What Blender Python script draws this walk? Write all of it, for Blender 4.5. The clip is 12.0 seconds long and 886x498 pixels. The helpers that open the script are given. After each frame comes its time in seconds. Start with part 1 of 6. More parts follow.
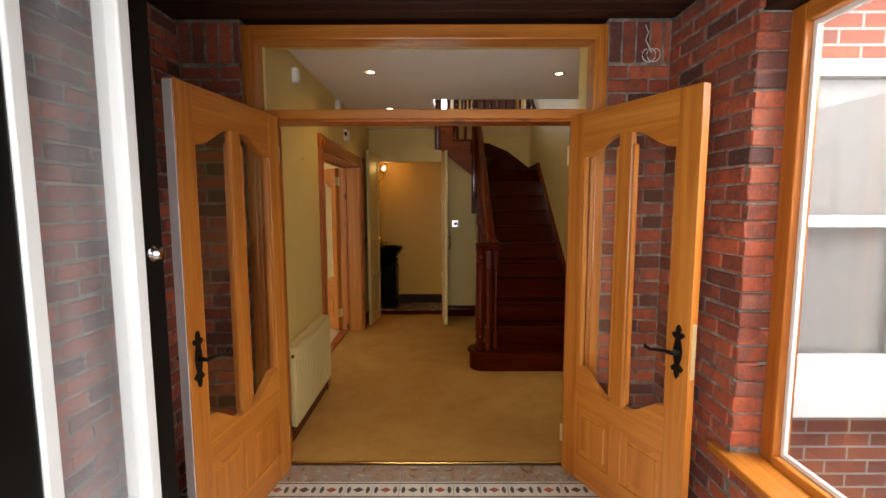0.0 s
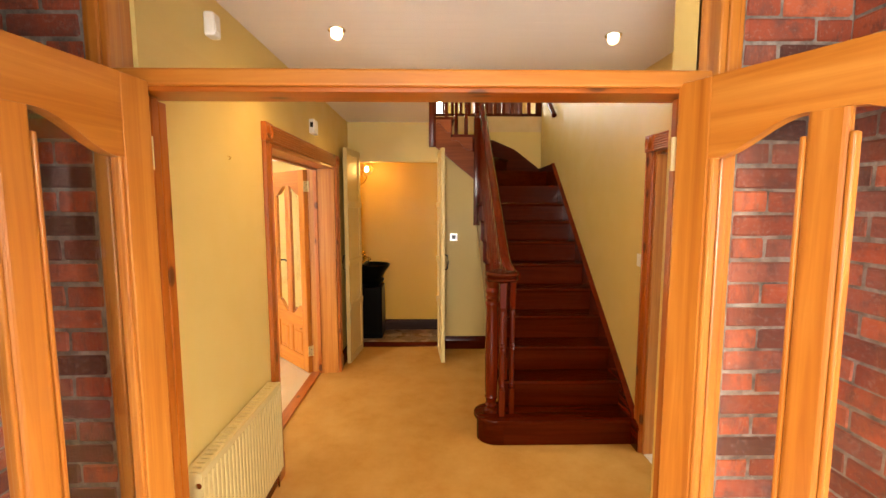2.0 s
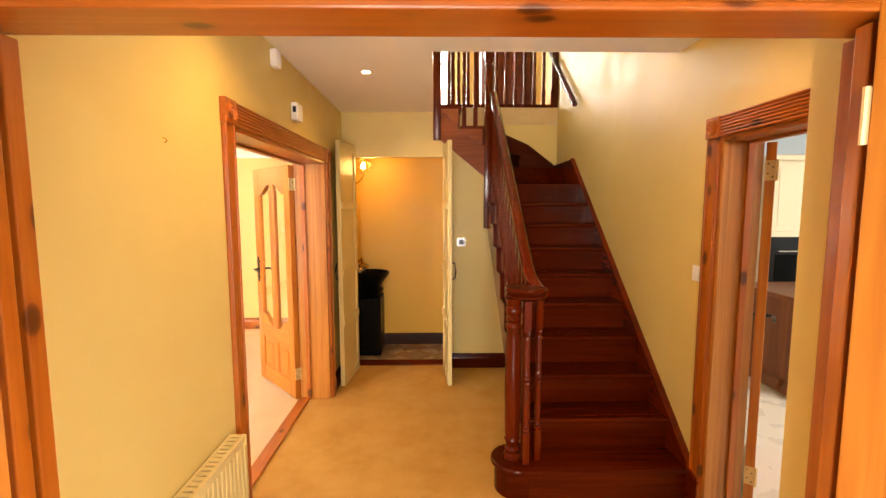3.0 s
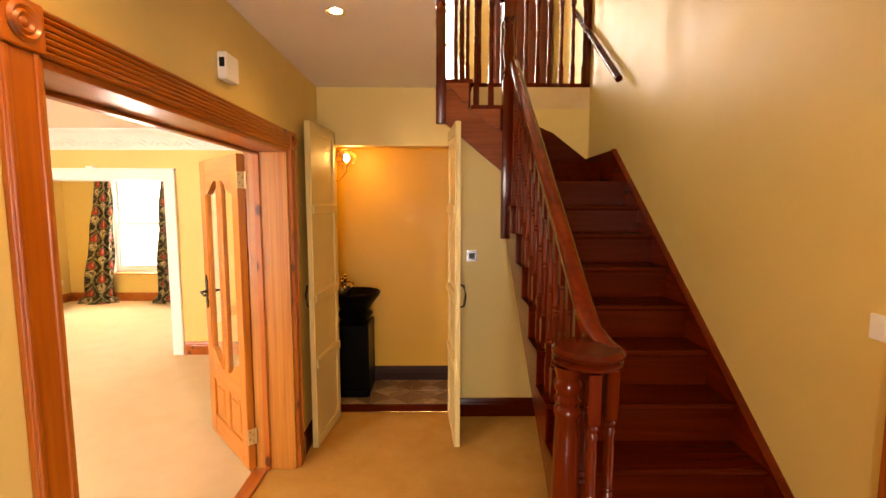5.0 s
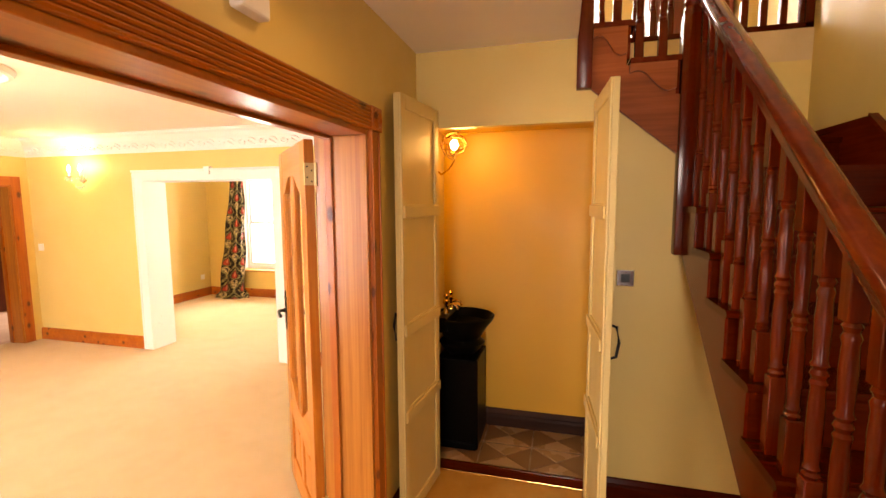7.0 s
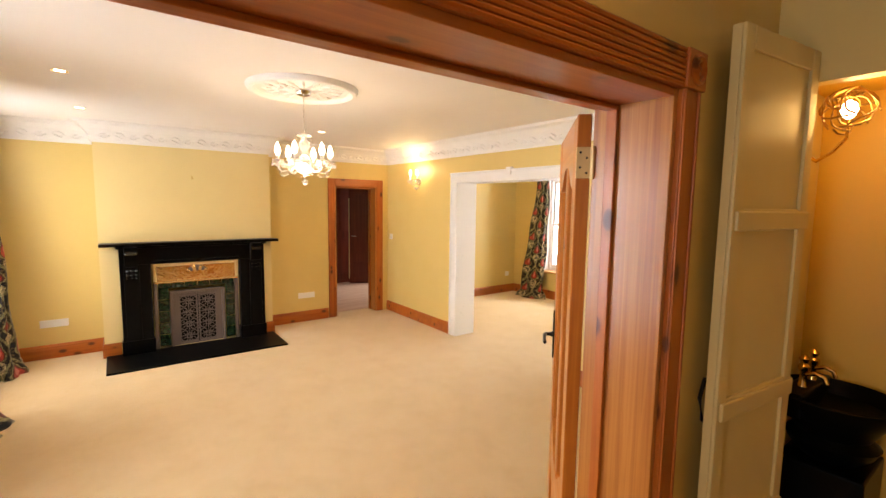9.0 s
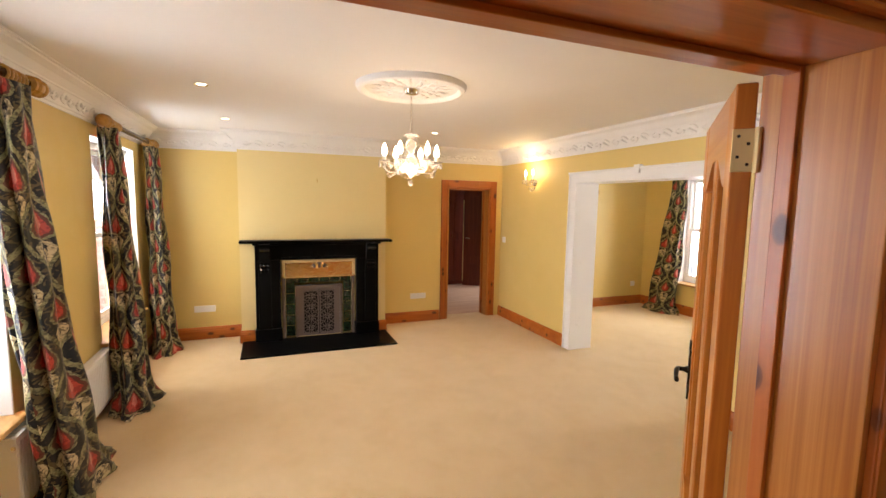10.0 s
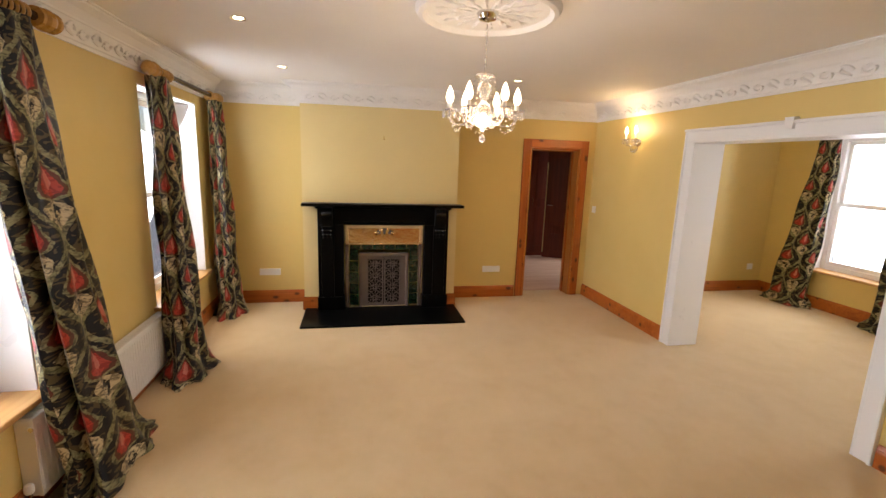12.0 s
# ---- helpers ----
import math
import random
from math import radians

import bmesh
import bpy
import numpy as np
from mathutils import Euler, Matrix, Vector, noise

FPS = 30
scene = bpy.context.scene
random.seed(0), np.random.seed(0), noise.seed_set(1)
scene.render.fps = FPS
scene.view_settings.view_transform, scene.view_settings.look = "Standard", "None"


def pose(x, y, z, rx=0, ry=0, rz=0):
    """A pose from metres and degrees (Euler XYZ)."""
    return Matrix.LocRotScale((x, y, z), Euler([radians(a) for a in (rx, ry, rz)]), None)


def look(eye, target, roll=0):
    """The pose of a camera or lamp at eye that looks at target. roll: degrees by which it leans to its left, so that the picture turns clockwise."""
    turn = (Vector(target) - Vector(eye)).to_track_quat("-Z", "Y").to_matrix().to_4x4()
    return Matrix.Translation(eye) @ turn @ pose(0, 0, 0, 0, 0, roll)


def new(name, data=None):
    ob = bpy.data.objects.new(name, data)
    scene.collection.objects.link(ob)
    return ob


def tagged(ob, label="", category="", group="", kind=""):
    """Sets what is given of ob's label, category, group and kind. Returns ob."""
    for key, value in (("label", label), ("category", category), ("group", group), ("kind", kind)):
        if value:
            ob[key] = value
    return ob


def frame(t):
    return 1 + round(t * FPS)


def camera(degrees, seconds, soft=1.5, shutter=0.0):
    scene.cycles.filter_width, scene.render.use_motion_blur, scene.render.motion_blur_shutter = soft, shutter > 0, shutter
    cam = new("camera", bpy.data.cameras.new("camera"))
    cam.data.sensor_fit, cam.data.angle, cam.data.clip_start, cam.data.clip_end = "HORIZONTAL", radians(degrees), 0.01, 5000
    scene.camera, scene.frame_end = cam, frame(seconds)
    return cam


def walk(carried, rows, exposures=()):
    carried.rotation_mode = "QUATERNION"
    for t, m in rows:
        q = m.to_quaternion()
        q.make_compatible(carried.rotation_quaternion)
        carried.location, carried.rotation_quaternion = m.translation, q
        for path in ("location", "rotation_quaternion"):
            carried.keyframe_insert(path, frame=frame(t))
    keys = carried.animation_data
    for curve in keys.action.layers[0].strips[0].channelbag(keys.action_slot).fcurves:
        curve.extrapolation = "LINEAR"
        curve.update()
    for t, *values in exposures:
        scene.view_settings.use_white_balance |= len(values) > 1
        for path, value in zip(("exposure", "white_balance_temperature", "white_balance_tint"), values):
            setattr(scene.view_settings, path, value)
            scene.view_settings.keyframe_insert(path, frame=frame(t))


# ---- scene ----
cam = camera(89.6, 12.0)
PATH = [
    (0, (0.607, 0.672, 1.57), (0.603, 2.662, 1.369), -0.1),
    (0.5, (0.602, 0.953, 1.61), (0.612, 2.942, 1.407), -0.1),
    (1, (0.577, 1.229, 1.637), (0.601, 3.219, 1.433), -0.1),
    (1.5, (0.553, 1.537, 1.67), (0.589, 3.526, 1.463), -0.1),
    (2, (0.553, 1.787, 1.684), (0.589, 3.777, 1.479), -0.0),
    (2.5, (0.529, 2.1, 1.68), (0.564, 4.089, 1.476), -0.1),
    (3, (0.509, 2.366, 1.676), (0.541, 4.356, 1.477), -0.1),
    (3.5, (0.524, 2.648, 1.675), (0.552, 4.639, 1.483), -0.1),
    (3.7, (0.536, 2.746, 1.668), (0.557, 4.738, 1.487), 0.1),
    (5.5, (0.497, 3.615, 1.706), (0.517, 5.605, 1.502), -0.0),
    (6, (0.498, 3.85, 1.709), (0.452, 5.839, 1.502), -0.3),
    (6.5, (0.458, 4.08, 1.707), (0.202, 6.052, 1.496), -0.3),
    (7, (0.429, 4.27, 1.713), (-0.084, 6.192, 1.504), -0.3),
    (7.2, (0.424, 4.349, 1.719), (-0.206, 6.235, 1.506), -0.2),
    (8.8, (0.277, 4.811, 1.702), (-1.246, 6.092, 1.499), 0.7),
    (9, (0.233, 4.849, 1.705), (-1.366, 6.032, 1.502), 0.8),
    (9.5, (0.163, 4.912, 1.706), (-1.585, 5.862, 1.504), 0.8),
    (10, (0.064, 5.04, 1.706), (-1.789, 5.764, 1.503), 1.0),
    (10.5, (-0.022, 5.135, 1.704), (-1.938, 5.673, 1.499), 1.3),
    (11, (-0.154, 5.175, 1.705), (-2.084, 5.607, 1.407), 1.7),
    (11.5, (-0.335, 5.225, 1.712), (-2.262, 5.613, 1.342), 1.9),
    (12, (-0.523, 5.284, 1.704), (-2.449, 5.669, 1.328), 1.9),
]
walk(cam, [(t, look(eye, target, roll)) for t, eye, target, roll in PATH],
     [(0.0, -0.95, 6900, 12), (0.5, -0.2, 7300, 13), (1.0, 0.28, 7500, 13), (1.5, 0.48, 7700, 15), (2.5, 0.72, 7800, 16), (3.5, 0.92, 8200, 20), (5.5, 0.55, 8800, 26), (7.0, 0.60, 8700, 28),
      (9.0, -0.02, 6850, 15), (9.5, -0.12, 6700, 15), (10.5, -0.44, 6400, 15), (12.0, -0.62, 6300, 16)])

# ---- world and light ----
world = bpy.data.worlds.new("sky")
scene.world = world
world.use_nodes = True
wn = world.node_tree
sky = wn.nodes.new("ShaderNodeTexSky")
sky.sky_type, sky.sun_disc = "NISHITA", False
sky.sun_elevation, sky.sun_rotation = radians(48), radians(200)
wn.nodes["Background"].inputs[1].default_value = 0.15
wn.links.new(sky.outputs[0], wn.nodes["Background"].inputs[0])


def lamp(name, kind, power, color, m, size=0.1, size_y=0.0, spot=0.0):
    data = bpy.data.lights.new(name, kind)
    data.energy, data.color = power, color
    if kind == "AREA":
        data.shape, data.size, data.size_y = "RECTANGLE", size, size_y or size
    elif kind == "SUN":
        data.angle = size
    else:
        data.shadow_soft_size = size
    if kind == "SPOT":
        data.spot_size, data.spot_blend = radians(spot), 1.0
    ob = new(name, data)
    ob.matrix_world = m
    return ob


lamp("sun", "SUN", 1.5, (1.0, 0.95, 0.88), look((0, -4, 9), (0.4, 0, 0)), radians(14))
DAY = (0.93, 0.97, 1.0)
# sky light just outside the openings; the kitchen lamp stands inside its room
lamp("sky_lounge_east", "AREA", 150, DAY, look((-2.35, 3.29, 1.38), (-2.5, 5.0, 0.60)), 1.5, 2.1)
lamp("sky_lounge_west", "AREA", 135, DAY, look((-4.85, 3.29, 1.38), (-4.7, 5.0, 0.60)), 1.5, 2.1)
lamp("sky_dining", "AREA", 135, DAY, look((-4.635, 11.64, 1.38), (-4.5, 9.0, 0.9)), 1.5, 2.0)
lamp("sky_dining_east", "AREA", 95, DAY, look((-2.265, 11.64, 1.38), (-2.5, 9.0, 0.9)), 1.5, 2.0)
lamp("sky_porch_side", "AREA", 185, DAY, look((3.0, 1.85, 2.6), (1.2, 2.0, 0.6)), 1.2, 1.0)
lamp("sky_porch_front", "AREA", 110, DAY, look((0.25, 0.05, 1.45), (1.45, 2.75, 0.7)), 1.3, 1.3)
lamp("sky_landing", "AREA", 190, DAY, look((0.22, 10.62, 4.1), (1.3, 7.4, 2.7)), 1.4, 1.9)
# added lamp: lights the study through an opening that is out of view
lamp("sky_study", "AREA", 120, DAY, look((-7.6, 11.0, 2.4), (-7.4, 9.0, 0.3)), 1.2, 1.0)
# added fill inside the kitchen, out of view, to brighten what the doorway shows
lamp("sky_kitchen", "AREA", 110, DAY, look((5.2, 3.4, 2.3), (4.6, 6.0, 0.6)), 1.6, 1.2)
WARM = (1.0, 0.68, 0.34)
SOFT = (1.0, 0.76, 0.50)
for n, x, y, z, p in (("hall_spot_a", 0.05, 4.19, 2.55, 27), ("hall_spot_b", 1.5, 4.24, 2.55, 12), ("hall_spot_c", 0.04, 5.5, 2.55, 8),
                      ("lounge_spot_a", -3.475, 4.627, 2.47, 14), ("lounge_spot_b", -4.848, 4.663, 2.47, 14), ("lounge_spot_c", -4.728, 6.789, 2.47, 14)):
    lamp(n, "SPOT", p, WARM if n[0] == "h" else SOFT, pose(x, y, z), 0.03, spot=150)
lamp("chandelier_light", "POINT", 17, SOFT, pose(-2.95, 5.96, 1.94), 0.2)
lamp("sconce_light", "POINT", 10, WARM, pose(-5.06, 8.2, 2.16), 0.05)
lamp("cloakroom_light", "POINT", 5, (1.0, 0.62, 0.20), pose(-0.19, 7.08, 2.07), 0.08)

# ---- materials ----
def mat(name, color, rough=0.6, metal=0.0, spec=0.5):
    m = bpy.data.materials.new(name)
    m.use_nodes = True
    b = m.node_tree.nodes["Principled BSDF"]
    b.inputs["Base Color"].default_value = (*color, 1)
    b.inputs["Roughness"].default_value = rough
    b.inputs["Metallic"].default_value = metal
    b.inputs["Specular IOR Level"].default_value = spec
    return m


def coords(m, scale=(1, 1, 1), kind="Object", rot=(0, 0, 0)):
    n = m.node_tree.nodes
    t, p = n.new("ShaderNodeTexCoord"), n.new("ShaderNodeMapping")
    p.inputs["Scale"].default_value = scale
    p.inputs["Rotation"].default_value = rot
    m.node_tree.links.new(t.outputs[kind], p.inputs["Vector"])
    return p.outputs[0]


def tex(m, kind, vec, **kw):
    n = m.node_tree.nodes.new("ShaderNodeTex" + kind)
    for k, v in kw.items():
        n.inputs[k].default_value = v
    if vec is not None:
        m.node_tree.links.new(vec, n.inputs["Vector"])
    return n


def ramp(m, fac, stops):
    n = m.node_tree.nodes.new("ShaderNodeValToRGB")
    e = n.color_ramp.elements
    while len(e) < len(stops):
        e.new(0.5)
    for el, (p, c) in zip(e, stops):
        el.position, el.color = p, (*c, 1)
    m.node_tree.links.new(fac, n.inputs[0])
    return n.outputs[0]


def mix(m, fac, a, b, blend="MIX"):
    n = m.node_tree.nodes.new("ShaderNodeMix")
    n.data_type, n.blend_type = "RGBA", blend
    for sock, v in ((n.inputs[0], fac), (n.inputs[6], a), (n.inputs[7], b)):
        if isinstance(v, (int, float)):
            sock.default_value = v
        elif isinstance(v, tuple):
            sock.default_value = (*v, 1)
        else:
            m.node_tree.links.new(v, sock)
    return n.outputs[2]


def mathn(m, op, a, b=0.0):
    n = m.node_tree.nodes.new("ShaderNodeMath")
    n.operation = op
    for sock, v in ((n.inputs[0], a), (n.inputs[1], b)):
        if isinstance(v, (int, float)):
            sock.default_value = v
        else:
            m.node_tree.links.new(v, sock)
    return n.outputs[0]


def setin(m, name, out):
    m.node_tree.links.new(out, m.node_tree.nodes["Principled BSDF"].inputs[name])


def bump(m, height, strength=0.3, dist=0.005):
    n = m.node_tree.nodes.new("ShaderNodeBump")
    n.inputs["Strength"].default_value, n.inputs["Distance"].default_value = strength, dist
    m.node_tree.links.new(height, n.inputs["Height"])
    setin(m, "Normal", n.outputs[0])


def paint(name, c1, c2, rough=0.55):
    m = mat(name, c1, rough)
    v = coords(m)
    big = tex(m, "Noise", v, Scale=0.9, Detail=4.0, Roughness=0.6)
    fine = tex(m, "Noise", v, Scale=160.0, Detail=3.0)
    setin(m, "Base Color", ramp(m, big.outputs[0], ((0.3, c1), (0.7, c2))))
    rr = tex(m, "Noise", v, Scale=5.0, Detail=3.0)
    setin(m, "Roughness", ramp(m, rr.outputs[0], ((0.3, (rough - 0.08,) * 3), (0.7, (rough + 0.08,) * 3))))
    bump(m, fine.outputs[0], 0.12, 0.002)
    return m


def wood(name, dark, mid, light, axis="z", rough=0.35, knots=True, scale=1.0, coat=0.3, spec=0.45, relief=0.15):
    """Grain runs along the axis; knots are dark spots stretched along it."""
    m = mat(name, mid, rough, spec=spec)
    k = 26.0 * scale
    s = {"x": (1.2, k, k), "y": (k, 1.2, k), "z": (k, k, 1.2)}[axis]
    inf = m.node_tree.nodes.new("ShaderNodeObjectInfo")
    tc = m.node_tree.nodes.new("ShaderNodeTexCoord")
    off = m.node_tree.nodes.new("ShaderNodeVectorMath")
    off.operation = "MULTIPLY_ADD"
    m.node_tree.links.new(inf.outputs["Random"], off.inputs[0])
    off.inputs[1].default_value = (7.1, 5.3, 9.7)
    m.node_tree.links.new(tc.outputs["Object"], off.inputs[2])
    p = m.node_tree.nodes.new("ShaderNodeMapping")
    p.inputs["Scale"].default_value = s
    m.node_tree.links.new(off.outputs[0], p.inputs[0])
    v = p.outputs[0]
    grain = tex(m, "Noise", v, Scale=1.0, Detail=5.0, Roughness=0.62, Distortion=0.8)
    wide = tex(m, "Noise", v, Scale=0.22, Detail=2.0, Distortion=0.4)
    fac = mathn(m, "ADD", mathn(m, "MULTIPLY", grain.outputs[0], 0.6), mathn(m, "MULTIPLY", wide.outputs[0], 0.4))
    col = ramp(m, fac, ((0.34, dark), (0.5, mid), (0.66, light)))
    fine = tex(m, "Noise", v, Scale=4.5, Detail=2.0)
    col = mix(m, mathn(m, "MULTIPLY", fine.outputs[0], 0.25), col, dark)
    if knots:
        s2 = {"x": (5, 9, 9), "y": (9, 5, 9), "z": (9, 9, 5)}[axis]
        p2 = m.node_tree.nodes.new("ShaderNodeMapping")
        p2.inputs["Scale"].default_value = s2
        m.node_tree.links.new(off.outputs[0], p2.inputs[0])
        vo = tex(m, "Voronoi", p2.outputs[0], Scale=1.0)
        kn = ramp(m, vo.outputs["Distance"], ((0.12, (1, 1, 1)), (0.17, (0.75, 0.75, 0.75)), (0.20, (0.2, 0.2, 0.2)), (0.30, (0, 0, 0))))
        col = mix(m, mathn(m, "MULTIPLY", kn, 0.9), col, tuple(c * 0.25 for c in dark))
    setin(m, "Base Color", col)
    setin(m, "Roughness", ramp(m, wide.outputs[0], ((0.3, (rough - 0.06,) * 3), (0.7, (rough + 0.1,) * 3))))
    m.node_tree.nodes["Principled BSDF"].inputs["Coat Weight"].default_value = coat
    m.node_tree.nodes["Principled BSDF"].inputs["Coat Roughness"].default_value = 0.2
    bump(m, grain.outputs[0], relief, 0.002)
    return m


WALL = paint("yellow_wall_paint", (0.66, 0.485, 0.160), (0.70, 0.520, 0.180), 0.5)
PALEWALL = paint("pale_yellow_wall_paint", (0.70, 0.555, 0.25), (0.74, 0.59, 0.275), 0.5)
CEIL = paint("white_ceiling_paint", (0.80, 0.77, 0.73), (0.83, 0.80, 0.76), 0.7)
WHITE = paint("white_gloss_paint", (0.80, 0.79, 0.77), (0.84, 0.83, 0.81), 0.35)
PLASTER = paint("white_plaster", (0.80, 0.78, 0.75), (0.84, 0.82, 0.79), 0.6)
CREAMDOOR = paint("cream_door_paint", (0.63, 0.49, 0.20), (0.67, 0.53, 0.235), 0.4)
PINE = {a: wood("pine_" + a, (0.29, 0.058, 0.005), (0.40, 0.100, 0.009), (0.49, 0.145, 0.017), a) for a in "xyz"}
OAK = {a: wood("light_oak_" + a, (0.36, 0.096, 0.010), (0.51, 0.170, 0.023), (0.63, 0.248, 0.044), a, knots=False, coat=0.2) for a in "xyz"}
# one wood: x darkened for shade on treads and risers, y and z lifted as lit
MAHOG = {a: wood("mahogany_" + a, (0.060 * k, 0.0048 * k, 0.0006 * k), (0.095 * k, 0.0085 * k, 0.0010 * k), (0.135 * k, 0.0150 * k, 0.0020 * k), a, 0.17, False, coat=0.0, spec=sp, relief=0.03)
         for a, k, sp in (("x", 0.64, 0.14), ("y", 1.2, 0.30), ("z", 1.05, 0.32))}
DARKWOOD = {a: wood("dark_wood_" + a, (0.016, 0.006, 0.004), (0.036, 0.013, 0.007), (0.05, 0.018, 0.010), a, 0.55, False, coat=0.0, spec=0.18) for a in "xyz"}


def carpet_mat(name, c1, c2, c3, sheen=0.25):
    m = mat(name, c1, 0.95, spec=0.1)
    v = coords(m)
    pile = tex(m, "Noise", v, Scale=420.0, Detail=2.0)
    blot = tex(m, "Noise", v, Scale=3.2, Detail=7.0, Roughness=0.72)
    marks = tex(m, "Noise", v, Scale=14.0, Detail=4.0, Roughness=0.7)
    col = ramp(m, blot.outputs[0], ((0.30, c2), (0.5, c1), (0.7, c3)))
    col = mix(m, mathn(m, "MULTIPLY", marks.outputs[0], 0.22), col, c2)
    col = mix(m, mathn(m, "MULTIPLY", pile.outputs[0], 0.3), col, tuple(c * 0.6 for c in c2))
    setin(m, "Base Color", col)
    m.node_tree.nodes["Principled BSDF"].inputs["Sheen Weight"].default_value = sheen
    bump(m, mathn(m, "ADD", pile.outputs[0], mathn(m, "MULTIPLY", marks.outputs[0], 0.6)), 0.6, 0.006)
    return m


CARPET = carpet_mat("cream_carpet", (0.71, 0.52, 0.275), (0.65, 0.455, 0.225), (0.75, 0.56, 0.315))
GOLDCARPET = carpet_mat("golden_carpet", (0.58, 0.315, 0.082), (0.49, 0.245, 0.054), (0.64, 0.37, 0.108), 0.0)
# hall yellow deepened to gold: warm cloakroom lamplight put into the paint colour
WARMWALL = paint("warm_lit_wall_paint", (0.63, 0.36, 0.036), (0.67, 0.395, 0.046), 0.5)
PALEBRASS = mat("pale_brass", (0.74, 0.58, 0.30), 0.45, 0.7)
BLACK = mat("black_cast_iron", (0.004, 0.0037, 0.0035), 0.4, spec=0.1)
SLATE = mat("black_slate", (0.002, 0.002, 0.002), 0.3, spec=0.08)
GLOSSBLACK = mat("polished_black_slate", (0.003, 0.003, 0.003), 0.15, spec=0.5)
IRON = mat("black_iron", (0.004, 0.004, 0.004), 0.28, spec=0.35)
BRASS = mat("polished_brass", (0.72, 0.48, 0.16), 0.2, 1.0)
CHROME = mat("chrome", (0.75, 0.74, 0.72), 0.12, 1.0)
PLASTIC = mat("white_plastic", (0.78, 0.76, 0.72), 0.4)
RADPAINT = mat("cream_radiator_enamel", (0.64, 0.50, 0.22), 0.35)
RADWHITE = mat("white_radiator_enamel", (0.78, 0.76, 0.72), 0.35)
GLASS = mat("clear_glass", (1, 1, 1), 0.02)
GLASS.node_tree.nodes["Principled BSDF"].inputs["Transmission Weight"].default_value = 1.0
GLASS.node_tree.nodes["Principled BSDF"].inputs["IOR"].default_value = 1.45
MORTAR = mat("grey_mortar", (0.24, 0.2, 0.17), 0.92, spec=0.2)
_mo = tex(MORTAR, "Noise", coords(MORTAR), Scale=13.0, Detail=6.0, Roughness=0.7)
setin(MORTAR, "Base Color", ramp(MORTAR, _mo.outputs[0], ((0.35, (0.12, 0.10, 0.085)), (0.5, (0.24, 0.205, 0.175)), (0.68, (0.42, 0.37, 0.32)))))
bump(MORTAR, _mo.outputs[0], 0.8, 0.01)
# white diffuse mixed into the glass imitates a haze of reflected daylight
HAZY = mat("hazy_glass", (1, 1, 1), 0.02)
HAZY.node_tree.nodes["Principled BSDF"].inputs["Transmission Weight"].default_value = 1.0
_df, _mx = HAZY.node_tree.nodes.new("ShaderNodeBsdfDiffuse"), HAZY.node_tree.nodes.new("ShaderNodeMixShader")
_df.inputs[0].default_value = (0.8, 0.82, 0.85, 1)
HAZY.node_tree.links.new(ramp(HAZY, tex(HAZY, "Noise", coords(HAZY, (1, 1, 0.25)), Scale=6.0, Detail=4.0).outputs[0], ((0.3, (0.06,) * 3), (0.7, (0.17,) * 3))), _mx.inputs[0])
HAZY.node_tree.links.new(HAZY.node_tree.nodes["Principled BSDF"].outputs[0], _mx.inputs[1])
HAZY.node_tree.links.new(_df.outputs[0], _mx.inputs[2])
HAZY.node_tree.links.new(_mx.outputs[0], HAZY.node_tree.nodes["Material Output"].inputs[0])


def glow(name, color, strength):
    m = mat(name, color, 0.5)
    b = m.node_tree.nodes["Principled BSDF"]
    b.inputs["Emission Color"].default_value = (*color, 1)
    b.inputs["Emission Strength"].default_value = strength
    return m


BULB = glow("lit_bulb", (1.0, 0.80, 0.52), 14.0)

# ---- building helpers ----
def box(bm, lo, hi, m=None):
    vs = [bm.verts.new((x, y, z)) for x in (lo[0], hi[0]) for y in (lo[1], hi[1]) for z in (lo[2], hi[2])]
    if m is not None:
        for v in vs:
            v.co = m @ v.co
    fs = [bm.faces.new([vs[i] for i in f]) for f in ((0, 1, 3, 2), (4, 6, 7, 5), (0, 4, 5, 1), (2, 3, 7, 6), (0, 2, 6, 4), (1, 5, 7, 3))]
    return vs, fs


def rbox(lo, hi, r=0.004, seg=2, m=None):
    """A box with rounded edges, as a bmesh."""
    bm = bmesh.new()
    box(bm, lo, hi)
    bmesh.ops.bevel(bm, geom=bm.edges[:], offset=min(r, 0.45 * min(abs(h - l) for l, h in zip(lo, hi))), segments=seg, affect="EDGES", profile=0.5)
    if m is not None:
        bmesh.ops.transform(bm, matrix=m, verts=bm.verts)
    return bm


def lathe(profile, n=16, m=None, bm=None):
    """Turned shape from (radius, z) pairs round z."""
    bm = bm or bmesh.new()
    rings = []
    for r, z in profile:
        rings.append([bm.verts.new((r * math.cos(2 * math.pi * i / n), r * math.sin(2 * math.pi * i / n), z)) for i in range(n)])
    for a, b in zip(rings, rings[1:]):
        for i in range(n):
            bm.faces.new((a[i], a[(i + 1) % n], b[(i + 1) % n], b[i]))
    bm.faces.new(rings[0][::-1]), bm.faces.new(rings[-1])
    if m is not None:
        bmesh.ops.transform(bm, matrix=m, verts=[v for ring in rings for v in ring])
    return bm


